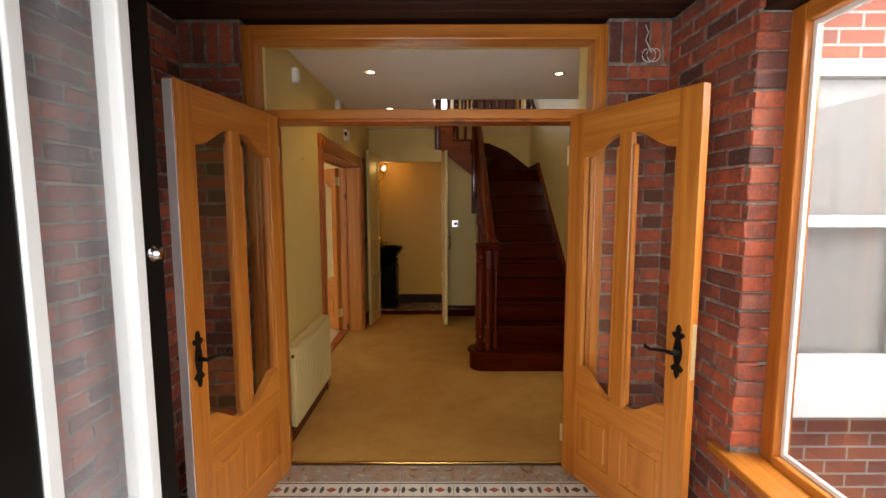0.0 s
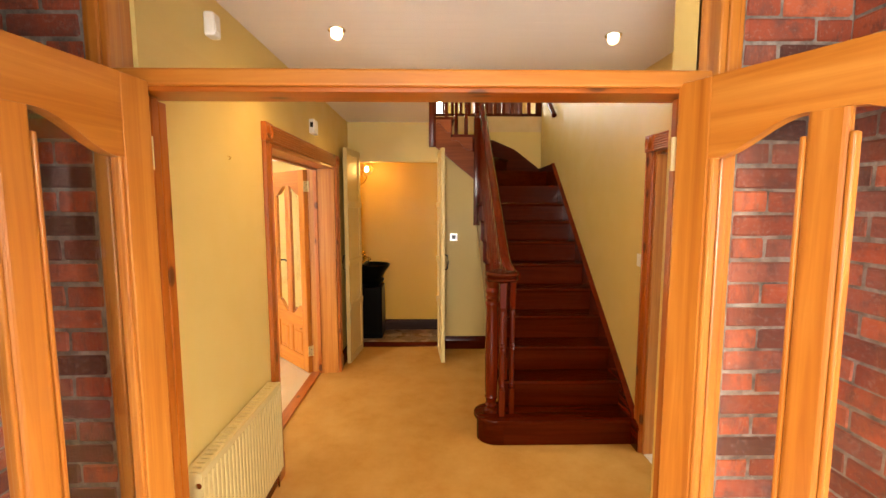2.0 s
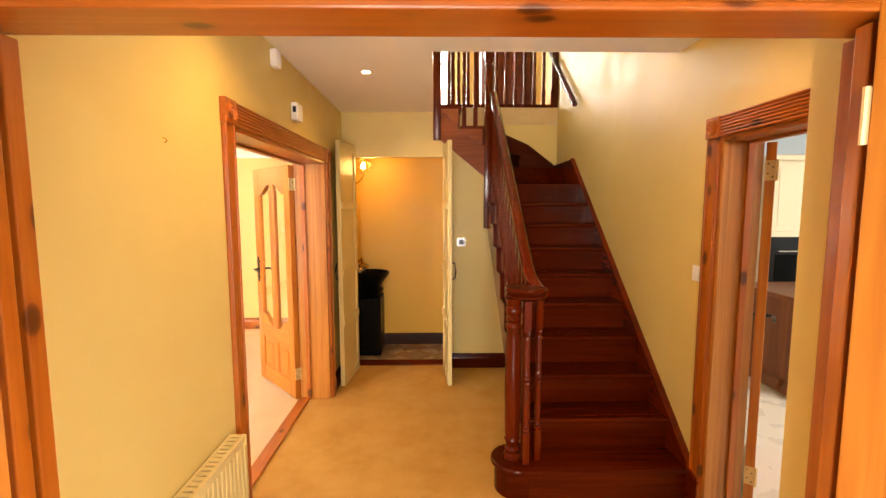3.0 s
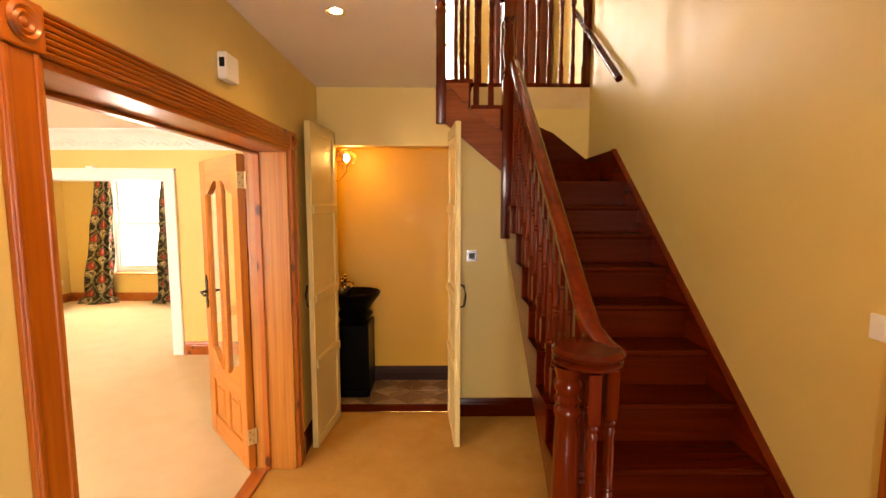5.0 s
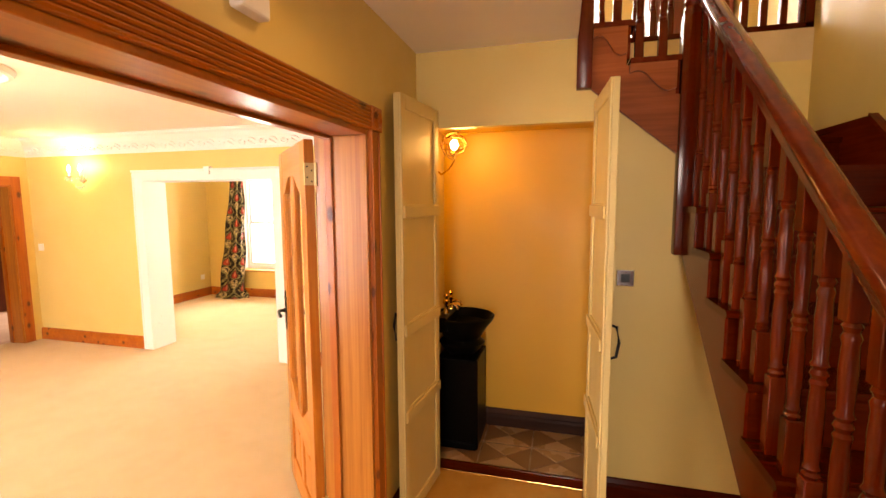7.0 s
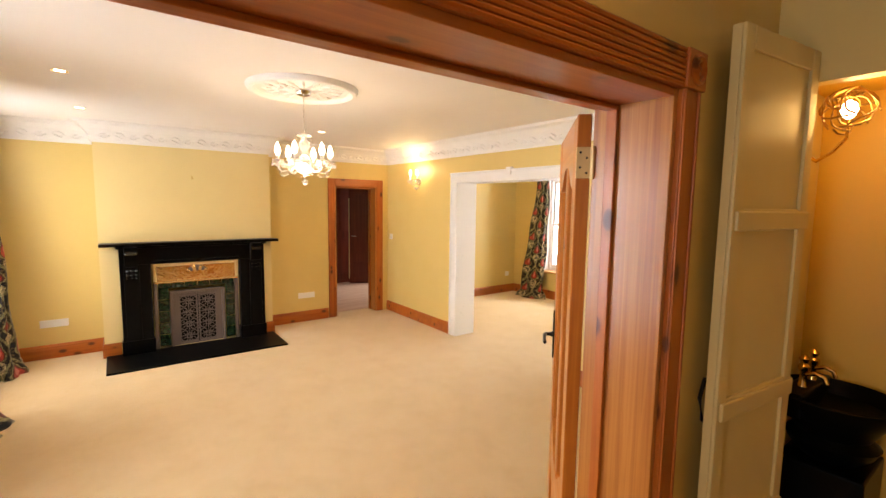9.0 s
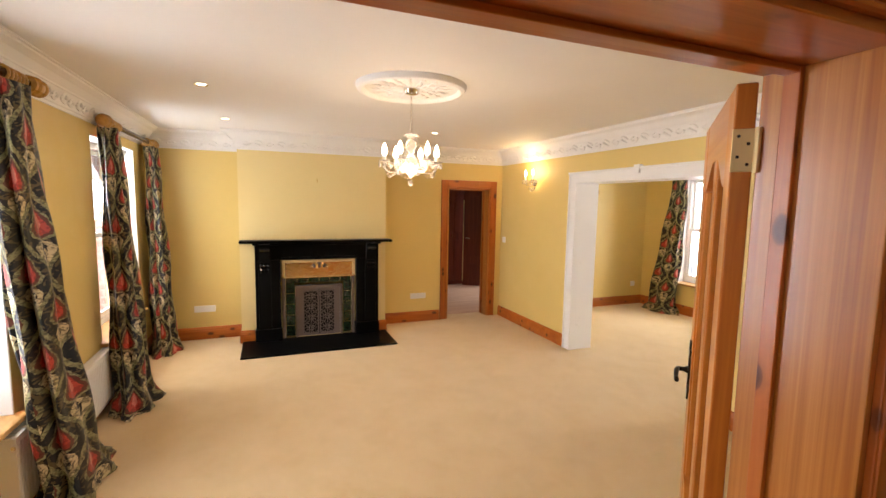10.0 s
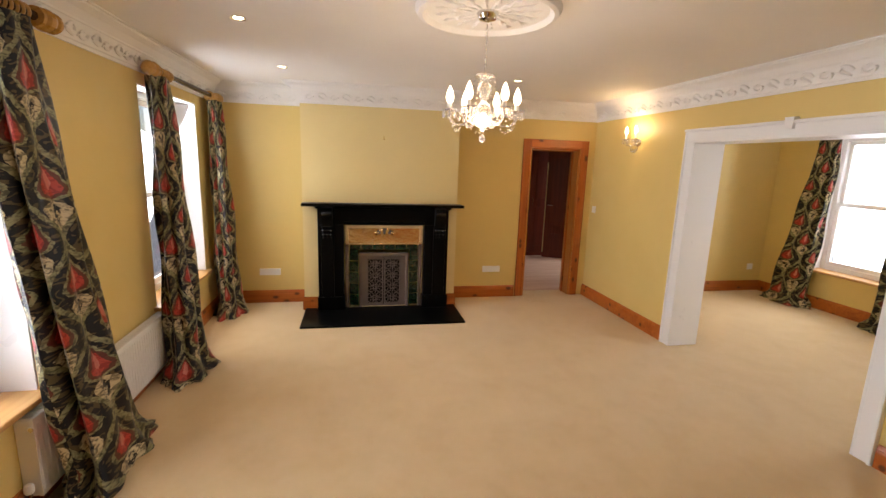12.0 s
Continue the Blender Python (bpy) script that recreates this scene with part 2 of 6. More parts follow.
def prism(points, depth, m=None, bm=None):
    """A polygon in x, z, pushed out along y by depth."""
    bm = bm or bmesh.new()
    a = [bm.verts.new((x, 0, z)) for x, z in points]
    b = [bm.verts.new((x, depth, z)) for x, z in points]
    bm.faces.new(a), bm.faces.new(b[::-1])
    n = len(a)
    for i in range(n):
        bm.faces.new((a[i], b[i], b[(i + 1) % n], a[(i + 1) % n]))
    bmesh.ops.recalc_face_normals(bm, faces=bm.faces[:])
    if m is not None:
        bmesh.ops.transform(bm, matrix=m, verts=a + b)
    return bm


def tube(points, r, n=8, bm=None, closed=False):
    """A round bar along a line of points."""
    bm = bm or bmesh.new()
    pts = [Vector(p) for p in points]
    rings = []
    for i, p in enumerate(pts):
        d = (pts[min(i + 1, len(pts) - 1)] - pts[max(i - 1, 0)]).normalized()
        q = d.to_track_quat("Z", "Y")
        rr = r[i] if isinstance(r, (list, tuple)) else r
        rings.append([bm.verts.new(p + q @ Vector((rr * math.cos(2 * math.pi * k / n), rr * math.sin(2 * math.pi * k / n), 0))) for k in range(n)])
    for a, b in zip(rings, rings[1:]):
        for k in range(n):
            bm.faces.new((a[k], a[(k + 1) % n], b[(k + 1) % n], b[k]))
    bm.faces.new(rings[0][::-1]), bm.faces.new(rings[-1])
    return bm


def sweep(profile, path, bm=None, closed=False):
    """A profile (out, up) carried along a level path of (x, y), mitred; out is to the left of the way."""
    bm = bm or bmesh.new()
    n = len(path)
    rings = []
    for i, p in enumerate(path):
        p = Vector((p[0], p[1]))
        def way(a, b):
            return (Vector(path[b % n][:2]) - Vector(path[a % n][:2])).normalized()
        if closed:
            d0, d1 = way(i - 1, i), way(i, i + 1)
        else:
            d0 = way(max(i - 1, 0), max(i, 1))
            d1 = way(min(i, n - 2), min(i + 1, n - 1))
        n0, n1 = Vector((-d0.y, d0.x)), Vector((-d1.y, d1.x))
        b = (n0 + n1)
        b = b / max(b.length_squared / 2, 0.05)
        rings.append([bm.verts.new((p.x + b.x * o, p.y + b.y * o, u)) for o, u in profile])
    k = len(profile)
    pairs = list(zip(rings, rings[1:])) + ([(rings[-1], rings[0])] if closed else [])
    for a, c in pairs:
        for j in range(k):
            bm.faces.new((a[j], a[(j + 1) % k], c[(j + 1) % k], c[j]))
    if not closed:
        bm.faces.new(rings[0][::-1]), bm.faces.new(rings[-1])
    bmesh.ops.recalc_face_normals(bm, faces=bm.faces[:])
    return bm


def part(name, bm, material, parent=None, label="", smooth=False):
    bmesh.ops.recalc_face_normals(bm, faces=bm.faces[:])
    me = bpy.data.meshes.new(name)
    bm.to_mesh(me)
    bm.free()
    me.materials.append(material)
    if smooth:
        me.shade_smooth()
        me.set_sharp_from_angle(angle=radians(38))
    ob = new(name, me)
    if parent is not None:
        ob.parent = parent
    return tagged(ob, label)


def thing(name, m, label, category, group="", kind=""):
    ob = new(name)
    ob.matrix_world = m
    ob.empty_display_size = 0.1
    return tagged(ob, label, category, group, kind)


def slab(name, lo, hi, axis, holes, material, label, category="wall"):
    """A wall (axis x or y: the way it runs) or level sheet (axis z) with holes cut through it."""
    ia, ib, ic = {"x": (0, 2, 1), "y": (1, 2, 0), "z": (0, 1, 2)}[axis]
    ca = sorted({lo[ia], hi[ia], *[h[0] for h in holes], *[h[1] for h in holes]})
    cb = sorted({lo[ib], hi[ib], *[h[2] for h in holes], *[h[3] for h in holes]})
    ca = [c for c in ca if lo[ia] <= c <= hi[ia]]
    cb = [c for c in cb if lo[ib] <= c <= hi[ib]]

    def solid(i, j):
        if not (0 <= i < len(ca) - 1 and 0 <= j < len(cb) - 1):
            return False
        a, b = (ca[i] + ca[i + 1]) / 2, (cb[j] + cb[j + 1]) / 2
        return not any(h[0] < a < h[1] and h[2] < b < h[3] for h in holes)
    bm = bmesh.new()
    cache = {}

    def vert(a, b, c):
        co = [0, 0, 0]
        co[ia], co[ib], co[ic] = a, b, c
        key = tuple(round(x, 5) for x in co)
        if key not in cache:
            cache[key] = bm.verts.new(co)
        return cache[key]
    for i in range(len(ca) - 1):
        for j in range(len(cb) - 1):
            if not solid(i, j):
                continue
            a0, a1, b0, b1, c0, c1 = ca[i], ca[i + 1], cb[j], cb[j + 1], lo[ic], hi[ic]
            for c in (c0, c1):
                bm.faces.new([vert(a0, b0, c), vert(a1, b0, c), vert(a1, b1, c), vert(a0, b1, c)])
            for di, dj, (p, q) in ((-1, 0, ((a0, b0), (a0, b1))), (1, 0, ((a1, b0), (a1, b1))), (0, -1, ((a0, b0), (a1, b0))), (0, 1, ((a0, b1), (a1, b1)))):
                if not solid(i + di, j + dj):
                    bm.faces.new([vert(*p, c0), vert(*q, c0), vert(*q, c1), vert(*p, c1)])
    return tagged(part(name, bm, material), label, category, "", "structure")


# ---- large structure ----
HX0, HX1, HB = -0.41, 1.955, 6.83       # hall: west face, east face, back wall
LX0, LX1, LY0, LY1 = -5.97, -0.655, 3.75, 8.34   # lounge
DY0, DY1 = 8.62, 11.2                   # dining end
HC, LC = 2.57, 2.49                     # ceilings
UP = 2.81                               # landing level
slab("wall_hall_lounge", (LX1, 3.48, 0), (HX0, 8.34, 2.75), "y", [(4.43, 6.125, 0, 2.03)], WALL, "yellow painted wall between hall and lounge")
slab("wall_hall_back", (HX0, HB, 0), (0.49, HB + 0.07, 2.57), "x", [(-0.30, 0.60, 0, 2.14)], WALL, "yellow painted wall with a cloakroom opening")
tagged(part("wall_understair", prism([(0.60, 0), (1.955, 0), (1.955, 1.55), (1.06, 1.55), (1.06, 1.89), (0.56, 2.30), (0.49, 2.36), (0.49, 2.14), (0.60, 2.14)], 0.07, pose(0, HB, 0)), WALL),
       "yellow painted wall under the upper stair flight", "wall", "", "structure")
slab("wall_hall_east", (HX1, 3.2, 0), (2.16, 11.2, 5.4), "y", [(3.70, 4.63, 0, 2.01)], WALL, "tall yellow painted wall beside the stairs")
slab("wall_front", (-6.2, 3.45, 0), (-0.655, 3.75, 2.75), "x", [(-2.89, -1.80, 0.545, 2.22), (-5.45, -4.24, 0.53, 2.2)], WALL, "yellow painted front wall with two windows")
slab("wall_hall_front", (-0.655, 3.31, 0), (2.25, 3.48, 2.75), "x", [(-0.41, 1.43, 0, 2.5)], WALL, "yellow painted wall round the porch doors")
slab("wall_lounge_west", (-6.2, 3.75, 0), (LX0, 11.4, 2.75), "y", [(7.46, 8.14, 0, 1.94)], WALL, "yellow painted lounge wall with a doorway")
slab("wall_chimney_breast", (LX0, 4.71, 0), (-5.652, 6.46, 2.49), "y", [(5.17, 6.05, 0.02, 0.98)], PALEWALL, "pale yellow painted chimney breast")
slab("wall_lounge_north", (LX0, LY1, 0), (LX1, DY0, 2.75), "x", [(-4.20, -2.475, 0, 1.98)], WALL, "yellow painted wall with a wide cased opening")
slab("wall_dining_north", (-6.2, DY1, 0), (-0.41, DY1 + 0.3, 2.75), "x", [(-5.27, -4.0, 0.5, 2.2), (-2.9, -1.63, 0.5, 2.2)], WALL, "yellow painted dining wall with two windows")
slab("wall_dining_east", (-0.69, DY0, 0), (-0.41, DY1, 2.75), "y", [], WALL, "yellow painted dining wall")
slab("floor", (-6.2, 3.22, -0.2), (-0.66, 11.5, 0), "z", [], CARPET, "cream cut-pile carpet, lightly marked", "carpet")
slab("floor_hall", (-0.66, 3.22, -0.2), (2.16, 11.5, 0), "z", [], GOLDCARPET, "golden cut-pile hall carpet, mottled with wear", "carpet")
slab("ceiling_hall", (HX0, 3.48, HC), (HX1, HB, UP - 0.02), "z", [(0.49, 3.0, 5.09, 9.0)], CEIL, "white painted hall ceiling", "ceiling")
slab("ceiling_lounge", (LX0, LY0, LC), (LX1, LY1, 2.7), "z", [], CEIL, "white painted lounge ceiling", "ceiling")
slab("ceiling_dining", (LX0, DY0, LC), (LX1, DY1, 2.7), "z", [], CEIL, "white painted dining ceiling", "ceiling")
# landing upstairs
slab("floor_landing", (-2.2, 7.75, UP - 0.2), (HX1, 11.2, UP), "z", [], CARPET, "cream landing carpet", "carpet")
slab("floor_landing_side", (-2.2, 5.0, UP - 0.018), (0.49, 7.75, UP), "z", [], CARPET, "cream landing carpet beside the stairwell", "carpet")
slab("wall_stair_back", (0.49, 7.75, 1.5), (HX1, 7.85, UP - 0.2), "x", [], WALL, "yellow painted wall under the landing")
slab("wall_landing_north", (-2.2, 10.2, UP), (HX1, 10.4, 5.4), "x", [(-0.35, 0.80, 3.25, 4.95)], WALL, "yellow painted landing wall with a window")
slab("wall_landing_west", (-2.4, 5.0, UP), (-2.2, 10.4, 5.4), "y", [], WALL, "yellow painted landing wall")
slab("wall_landing_south", (-2.4, 4.95, UP), (HX1, 5.09, 5.4), "x", [], WALL, "yellow painted landing wall")
slab("ceiling_landing", (-2.4, 4.95, 5.2), (2.25, 10.4, 5.4), "z", [], CEIL, "white painted landing ceiling", "ceiling")
# cloakroom
slab("wall_cloakroom_back", (HX0, 7.45, 0), (1.0, 7.55, 2.2), "x", [], WARMWALL, "yellow painted cloakroom wall, warm lamplight in its colour")
slab("wall_cloakroom_side", (0.9, 6.9, 0), (1.0, 7.45, 2.2), "y", [], WARMWALL, "yellow painted cloakroom side wall, warm lamplight in its colour")
slab("ceiling_cloakroom", (HX0, 6.9, 2.2), (0.9, 7.45, 2.25), "z", [], WARMWALL, "yellow painted cloakroom ceiling, warm lamplight in its colour", "ceiling")
# room beyond the lounge doorway
PALEFLOOR = wood("pale_floor_boards", (0.48, 0.27, 0.165), (0.60, 0.37, 0.24), (0.68, 0.45, 0.30), "y", 0.6, False, coat=0.0, spec=0.2)
WALNUT = {a: wood("walnut_" + a, (0.08, 0.010, 0.003), (0.15, 0.021, 0.006), (0.21, 0.038, 0.012), a, 0.4, False, coat=0.1) for a in "xyz"}
slab("wall_study", (-9.0, 6.0, 0), (-8.9, 10.0, 2.7), "y", [], WALNUT["z"], "dark wood panelled wall of the next room")
slab("floor_study", (-9.0, 6.0, -0.2), (-6.2, 10.0, 0.002), "z", [], PALEFLOOR, "pale wood floor of the next room", "floor")
slab("ceiling_study", (-9.0, 6.0, 2.5), (-6.2, 10.0, 2.6), "z", [], CEIL, "white ceiling of the next room", "ceiling")
slab("wall_study_south", (-9.0, 5.9, 0), (-6.2, 6.0, 2.6), "x", [], WALNUT["z"], "dark wood panelled side wall")
# this opening is added, unseen, only to let light into the room
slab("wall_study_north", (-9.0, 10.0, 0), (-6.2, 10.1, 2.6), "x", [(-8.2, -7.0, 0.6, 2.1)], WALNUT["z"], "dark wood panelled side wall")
# kitchen beyond the hall doorway
TILE_K = paint("cream_kitchen_tile", (0.72, 0.66, 0.55), (0.78, 0.72, 0.62), 0.3)
BLUE = paint("pale_blue_kitchen_paint", (0.50, 0.60, 0.66), (0.54, 0.64, 0.70))
slab("floor_kitchen", (1.955, 3.0, -0.2), (7.6, 8.2, 0.003), "z", [], TILE_K, "pale cream kitchen floor tiles", "floor")
slab("wall_kitchen_north", (2.16, 8.0, 0), (7.6, 8.2, 2.7), "x", [], BLUE, "pale blue kitchen wall")
slab("wall_kitchen_east", (7.4, 3.2, 0), (7.6, 8.0, 2.7), "y", [], BLUE, "pale blue kitchen wall")
slab("wall_kitchen_south", (2.16, 3.0, 0), (7.6, 3.2, 2.7), "x", [(4.0, 6.4, 0.9, 2.2)], BLUE, "pale blue kitchen wall with a window")
slab("ceiling_kitchen", (2.16, 3.2, 2.55), (7.4, 8.0, 2.7), "z", [], CEIL, "white kitchen ceiling", "ceiling")
# porch
slab("floor_porch", (-1.2, 0.9, -0.2), (2.3, 3.22, -0.004), "z", [], MORTAR, "grouted porch floor", "floor")
slab("ceiling_porch", (-1.2, 0.9, 2.57), (2.3, 3.31, 2.7), "z", [], DARKWOOD["x"], "dark stained timber porch ceiling", "ceiling")

# ---- joinery ----
def smooth_line(x0, z0, x1, z1, n=8):
    """An S-shaped line between two points."""
    out = []
    for i in range(n + 1):
        t = i / n
        out.append((x0 + (x1 - x0) * t, z0 + (z1 - z0) * (t * t * (3 - 2 * t))))
    return out


def lever_handle(parent, x, z, y, side, flip, material):
    """A wrought plate with a curled lever; side is the way out of the leaf, flip the way the lever points."""
    half = [(0.011, -0.055), (0.020, -0.062), (0.030, -0.074), (0.022, -0.086), (0.010, -0.084), (0.013, -0.096), (0.007, -0.112)]
    plate = [(-x_, z_) for x_, z_ in half] + [(0, -0.120)] + half[::-1] + [(0.017, -0.03), (0.021, 0.0), (0.017, 0.028)]
    plate += [(x_, -z_) for x_, z_ in half] + [(0, 0.120)] + [(-x_, -z_) for x_, z_ in half[::-1]] + [(-0.017, 0.028), (-0.021, 0.0), (-0.017, -0.03)]
    p = part("lock_plate", prism(plate, side * 0.007, pose(x, y, z)), material, parent, "black iron lock plate")
    bm = lathe([(0.016, 0), (0.014, 0.012), (0.009, 0.02), (0.009, 0.045)], 10, pose(x, y, z, -90 * side))
    tube([(x, y + side * 0.042, z), (x + flip * 0.03, y + side * 0.048, z + 0.002), (x + flip * 0.07, y + side * 0.05, z - 0.004), (x + flip * 0.10, y + side * 0.05, z - 0.012),
          (x + flip * 0.125, y + side * 0.05, z - 0.004), (x + flip * 0.13, y + side * 0.05, z + 0.006)], [0.009, 0.009, 0.008, 0.008, 0.009, 0.006], 8, bm)
    part("door_handle", bm, material, p, "black iron lever", True)


def glazed_door(name, m, w, h, label, wood_set, flip_handle=-1, hinge_at=(0.22, 1.83), hz=0.93):
    """A leaf with two arched glass panes over two shaped panels; hinge edge at x = 0, thickness along y."""
    t, sw, mw = 0.044, 0.105, 0.085
    d = thing(name, m, label, "door", "", "structure")
    V, X = wood_set["z"], wood_set["x"]
    part("stile", rbox((0, 0, 0), (sw, t, h), 0.004), V, d)
    part("stile", rbox((w - sw, 0, 0), (w, t, h), 0.004), V, d)
    c = w / 2
    part("mullion", rbox((c - mw / 2, 0.004, 0.14), (c + mw / 2, t - 0.004, h - 0.10), 0.012, 3), V, d)
    x0, x1, a0, a1 = sw, w - sw, c - mw / 2, c + mw / 2
    top = [(x0, h), (x0, h - 0.235)] + smooth_line(x0 + 0.015, h - 0.235, a0 - 0.005, h - 0.145) + smooth_line(a1 + 0.005, h - 0.145, x1 - 0.015, h - 0.235) + [(x1, h - 0.235), (x1, h)]
    part("top_rail", prism(top, t - 0.003, pose(0, 0.0015, 0)), X, d)
    midr = [(x0, 0.435), (x0, 0.66)] + smooth_line(x0 + 0.01, 0.66, a0 - 0.01, 0.55) + smooth_line(a1 + 0.01, 0.55, x1 - 0.01, 0.66) + [(x1, 0.66), (x1, 0.435)]
    midr += smooth_line(x1 - 0.01, 0.435, (a1 + x1) / 2 + 0.03, 0.40, 4) + smooth_line((a1 + x1) / 2 - 0.03, 0.40, a1, 0.43, 4)
    midr += smooth_line(a0, 0.43, (a0 + x0) / 2 + 0.03, 0.40, 4) + smooth_line((a0 + x0) / 2 - 0.03, 0.40, x0 + 0.01, 0.435, 4)
    part("middle_rail", prism(midr, t - 0.003, pose(0, 0.0015, 0)), X, d)
    part("bottom_rail", rbox((x0, 0.002, 0.0), (x1, t - 0.002, 0.15), 0.004), X, d)
    for a, b in ((x0, a0), (a1, x1)):
        part("panel", rbox((a - 0.005, 0.014, 0.13), (b + 0.005, t - 0.014, 0.46), 0.004), V, d)
        part("raised_field", rbox((a + 0.03, 0.008, 0.18), (b - 0.03, t - 0.008, 0.385), 0.008, 1), V, d)
        g = part("glass_pane", rbox((a - 0.006, t / 2 - 0.002, 0.52), (b + 0.006, t / 2 + 0.002, h - 0.11), 0.001, 1), GLASS, d, "clear glass")
        g.visible_shadow = False
        for xx, ww in ((a, 0.014), (b - 0.014, 0.014)):
            part("glazing_bead", rbox((xx, 0.006, 0.57), (xx + ww, t - 0.006, h - 0.2), 0.005), V, d)
    lever_handle(d, w - sw / 2, hz, 0.0, -1, flip_handle, IRON)
    lever_handle(d, w - sw / 2, hz, t, 1, flip_handle, IRON)
    part("lock_edge", rbox((w - 0.001, 0.010, 0.82), (w + 0.003, t - 0.010, 1.06), 0.001), PALEBRASS, d, "brass lock edge plate")
    for z in hinge_at:
        hb = rbox((-0.004, -0.001, z - 0.05), (-0.0005, t + 0.001, z + 0.05), 0.001, 1)
        lathe([(0.007, -0.052), (0.007, 0.052)], 8, pose(-0.004, -0.006, z), hb)
        hg = part("hinge", hb, PALEBRASS, d, "brass butt hinge")
        for sy, sz in ((0.012, -0.033), (0.032, -0.015), (0.012, 0.015), (0.032, 0.033)):
            part("screw", lathe([(0.004, 0), (0.003, 0.0012)], 8, pose(-0.0042, sy, z + sz, 0, -90)), IRON, hg)
    return d


def casing(name, m, w, h, cw, wood_set, label, depth=0.0, reeded=True, lining=None):
    """Architrave round an opening w wide and h high, standing proud towards -y; x runs along the wall from one jamb to the other."""
    t = thing(name, m, label, "door frame", "", "structure")
    V, X = wood_set["z"], wood_set["x"]
    pr = 0.024
    blk = cw + 0.006 if reeded else 0
    for x, s in ((-cw, 1), (w, 1)):
        b = rbox((x, -pr + 0.006, 0), (x + cw, 0, h if reeded else h + cw), 0.004)
        for k in (0.10, 0.86):
            tmp = rbox((x + k * cw - 0.007, -pr, 0.0), (x + k * cw + 0.007, -pr + 0.008, h), 0.004)
            me = bpy.data.meshes.new("tmp")
            tmp.to_mesh(me), tmp.free()
            b.from_mesh(me)
            bpy.data.meshes.remove(me)
        part("upright", b, V, t)
        if reeded:
            part("plinth_block", rbox((x - 0.003, -pr - 0.004, 0), (x + cw + 0.003, 0, 0.15), 0.004), V, t)
            part("corner_block", rbox((x - 0.004, -pr - 0.006, h), (x + cw + 0.004, 0, h + blk), 0.004), X, t)
            c = (x + cw / 2, h + blk / 2)
            ring = lathe([(cw * 0.42, 0), (cw * 0.42, 0.004), (cw * 0.34, 0.009), (cw * 0.27, 0.003), (cw * 0.2, 0.008), (cw * 0.12, 0.002), (0.005, 0.007)], 24, pose(c[0], -pr - 0.006, c[1], 90))
            part("bullseye", ring, X, t, "", True)
    if reeded:
        n = 7
        pts = [(0.0, h)]
        prof = []
        for i in range(n):
            z0, z1 = h + blk * i / n, h + blk * (i + 1) / n
            for k in range(5):
                a = math.pi * k / 4
                prof.append((-pr + 0.010 - 0.011 * math.sin(a), z0 + (z1 - z0) * (1 - math.cos(a)) / 2))
        poly = [(0.0, h)] + prof + [(0.0, h + blk)]
        bm = prism(poly, w - 0.008, Matrix(((0, 1, 0, 0.004), (1, 0, 0, 0), (0, 0, 1, 0), (0, 0, 0, 1))))
        part("reeded_head", bm, X, t)
    else:
        part("head", rbox((0, -pr + 0.004, h), (w, 0, h + cw), 0.005), X, t)
    if depth:
        L = lining or V
        part("jamb_lining", rbox((0, -0.004, 0), (0.022, depth + 0.004, h), 0.003), L, t, "pale pine jamb lining")
        part("jamb_lining", rbox((w - 0.022, -0.004, 0), (w, depth + 0.004, h), 0.003), L, t, "pale pine jamb lining")
        part("head_lining", rbox((0.022, -0.004, h - 0.022), (w - 0.022, depth + 0.004, h), 0.003), wood_set["x"], t)
        for x in (0.022, w - 0.036):
            part("door_stop", rbox((x, depth - 0.085, 0), (x + 0.014, depth - 0.05, h - 0.022), 0.003), V, t)
        part("door_stop", rbox((0.036, depth - 0.085, h - 0.036), (w - 0.036, depth - 0.05, h - 0.022), 0.003), wood_set["x"], t)
    return t


def facing(dx, dy):
    """A turn that lays local -y along the way (dx, dy)."""
    return math.degrees(math.atan2(dx, -dy))


PALEPINE = wood("pale_pine", (0.31, 0.094, 0.013), (0.44, 0.162, 0.026), (0.54, 0.230, 0.046), "z", knots=False, scale=2.4)
# lounge opening: the frame faces the hall (+x); its x runs towards -y... +y
casing("door_frame_lounge", pose(HX0, 4.43, 0, 0, 0, 90), 1.695, 2.03, 0.10, PINE, "knotty pine door frame with a reeded head and bullseye corner blocks", 0.245, True, PALEPINE)
casing("door_frame_kitchen", pose(HX1, 4.63, 0, 0, 0, -90), 0.93, 2.01, 0.10, PINE, "knotty pine door frame with a reeded head and bullseye corner blocks", 0.195, True, PALEPINE)
casing("door_frame_lounge_inner", pose(LX1, 6.125, 0, 0, 0, -90), 1.695, 2.03, 0.10, PINE, "knotty pine door frame on the lounge side", 0, False)
tagged(part("threshold_lounge", rbox((LX1 - 0.02, 4.45, -0.005), (LX1 + 0.07, 6.105, 0.014), 0.004), PINE["y"]), "pine threshold strip between two carpets", "threshold", "", "structure")
glazed_door("door_lounge", pose(LX1 - 0.006, 6.097, 0.012, 0, 0, 133), 0.74, 1.985, "open light oak door with two arched glass panes and iron lever", OAK, -1, hz=1.06)
glazed_door("door_kitchen", pose(2.162, 4.606, 0.012, 0, 0, 53) @ Matrix.Translation((0, -0.044, 0)), 0.86, 1.97, "open light oak door into the kitchen, brass hinges", OAK, -1)

# ---- stairs ----
# lighter brown for the upper string, brightened further for the light falling on it
LITMAHOG = {a: wood("lit_mahogany_" + a, (0.18, 0.040, 0.010), (0.29, 0.072, 0.019), (0.38, 0.11, 0.034), a, 0.4, False, coat=0.0, spec=0.15) for a in "x"}
R, G, Y0 = 0.1873, 0.227, 4.716
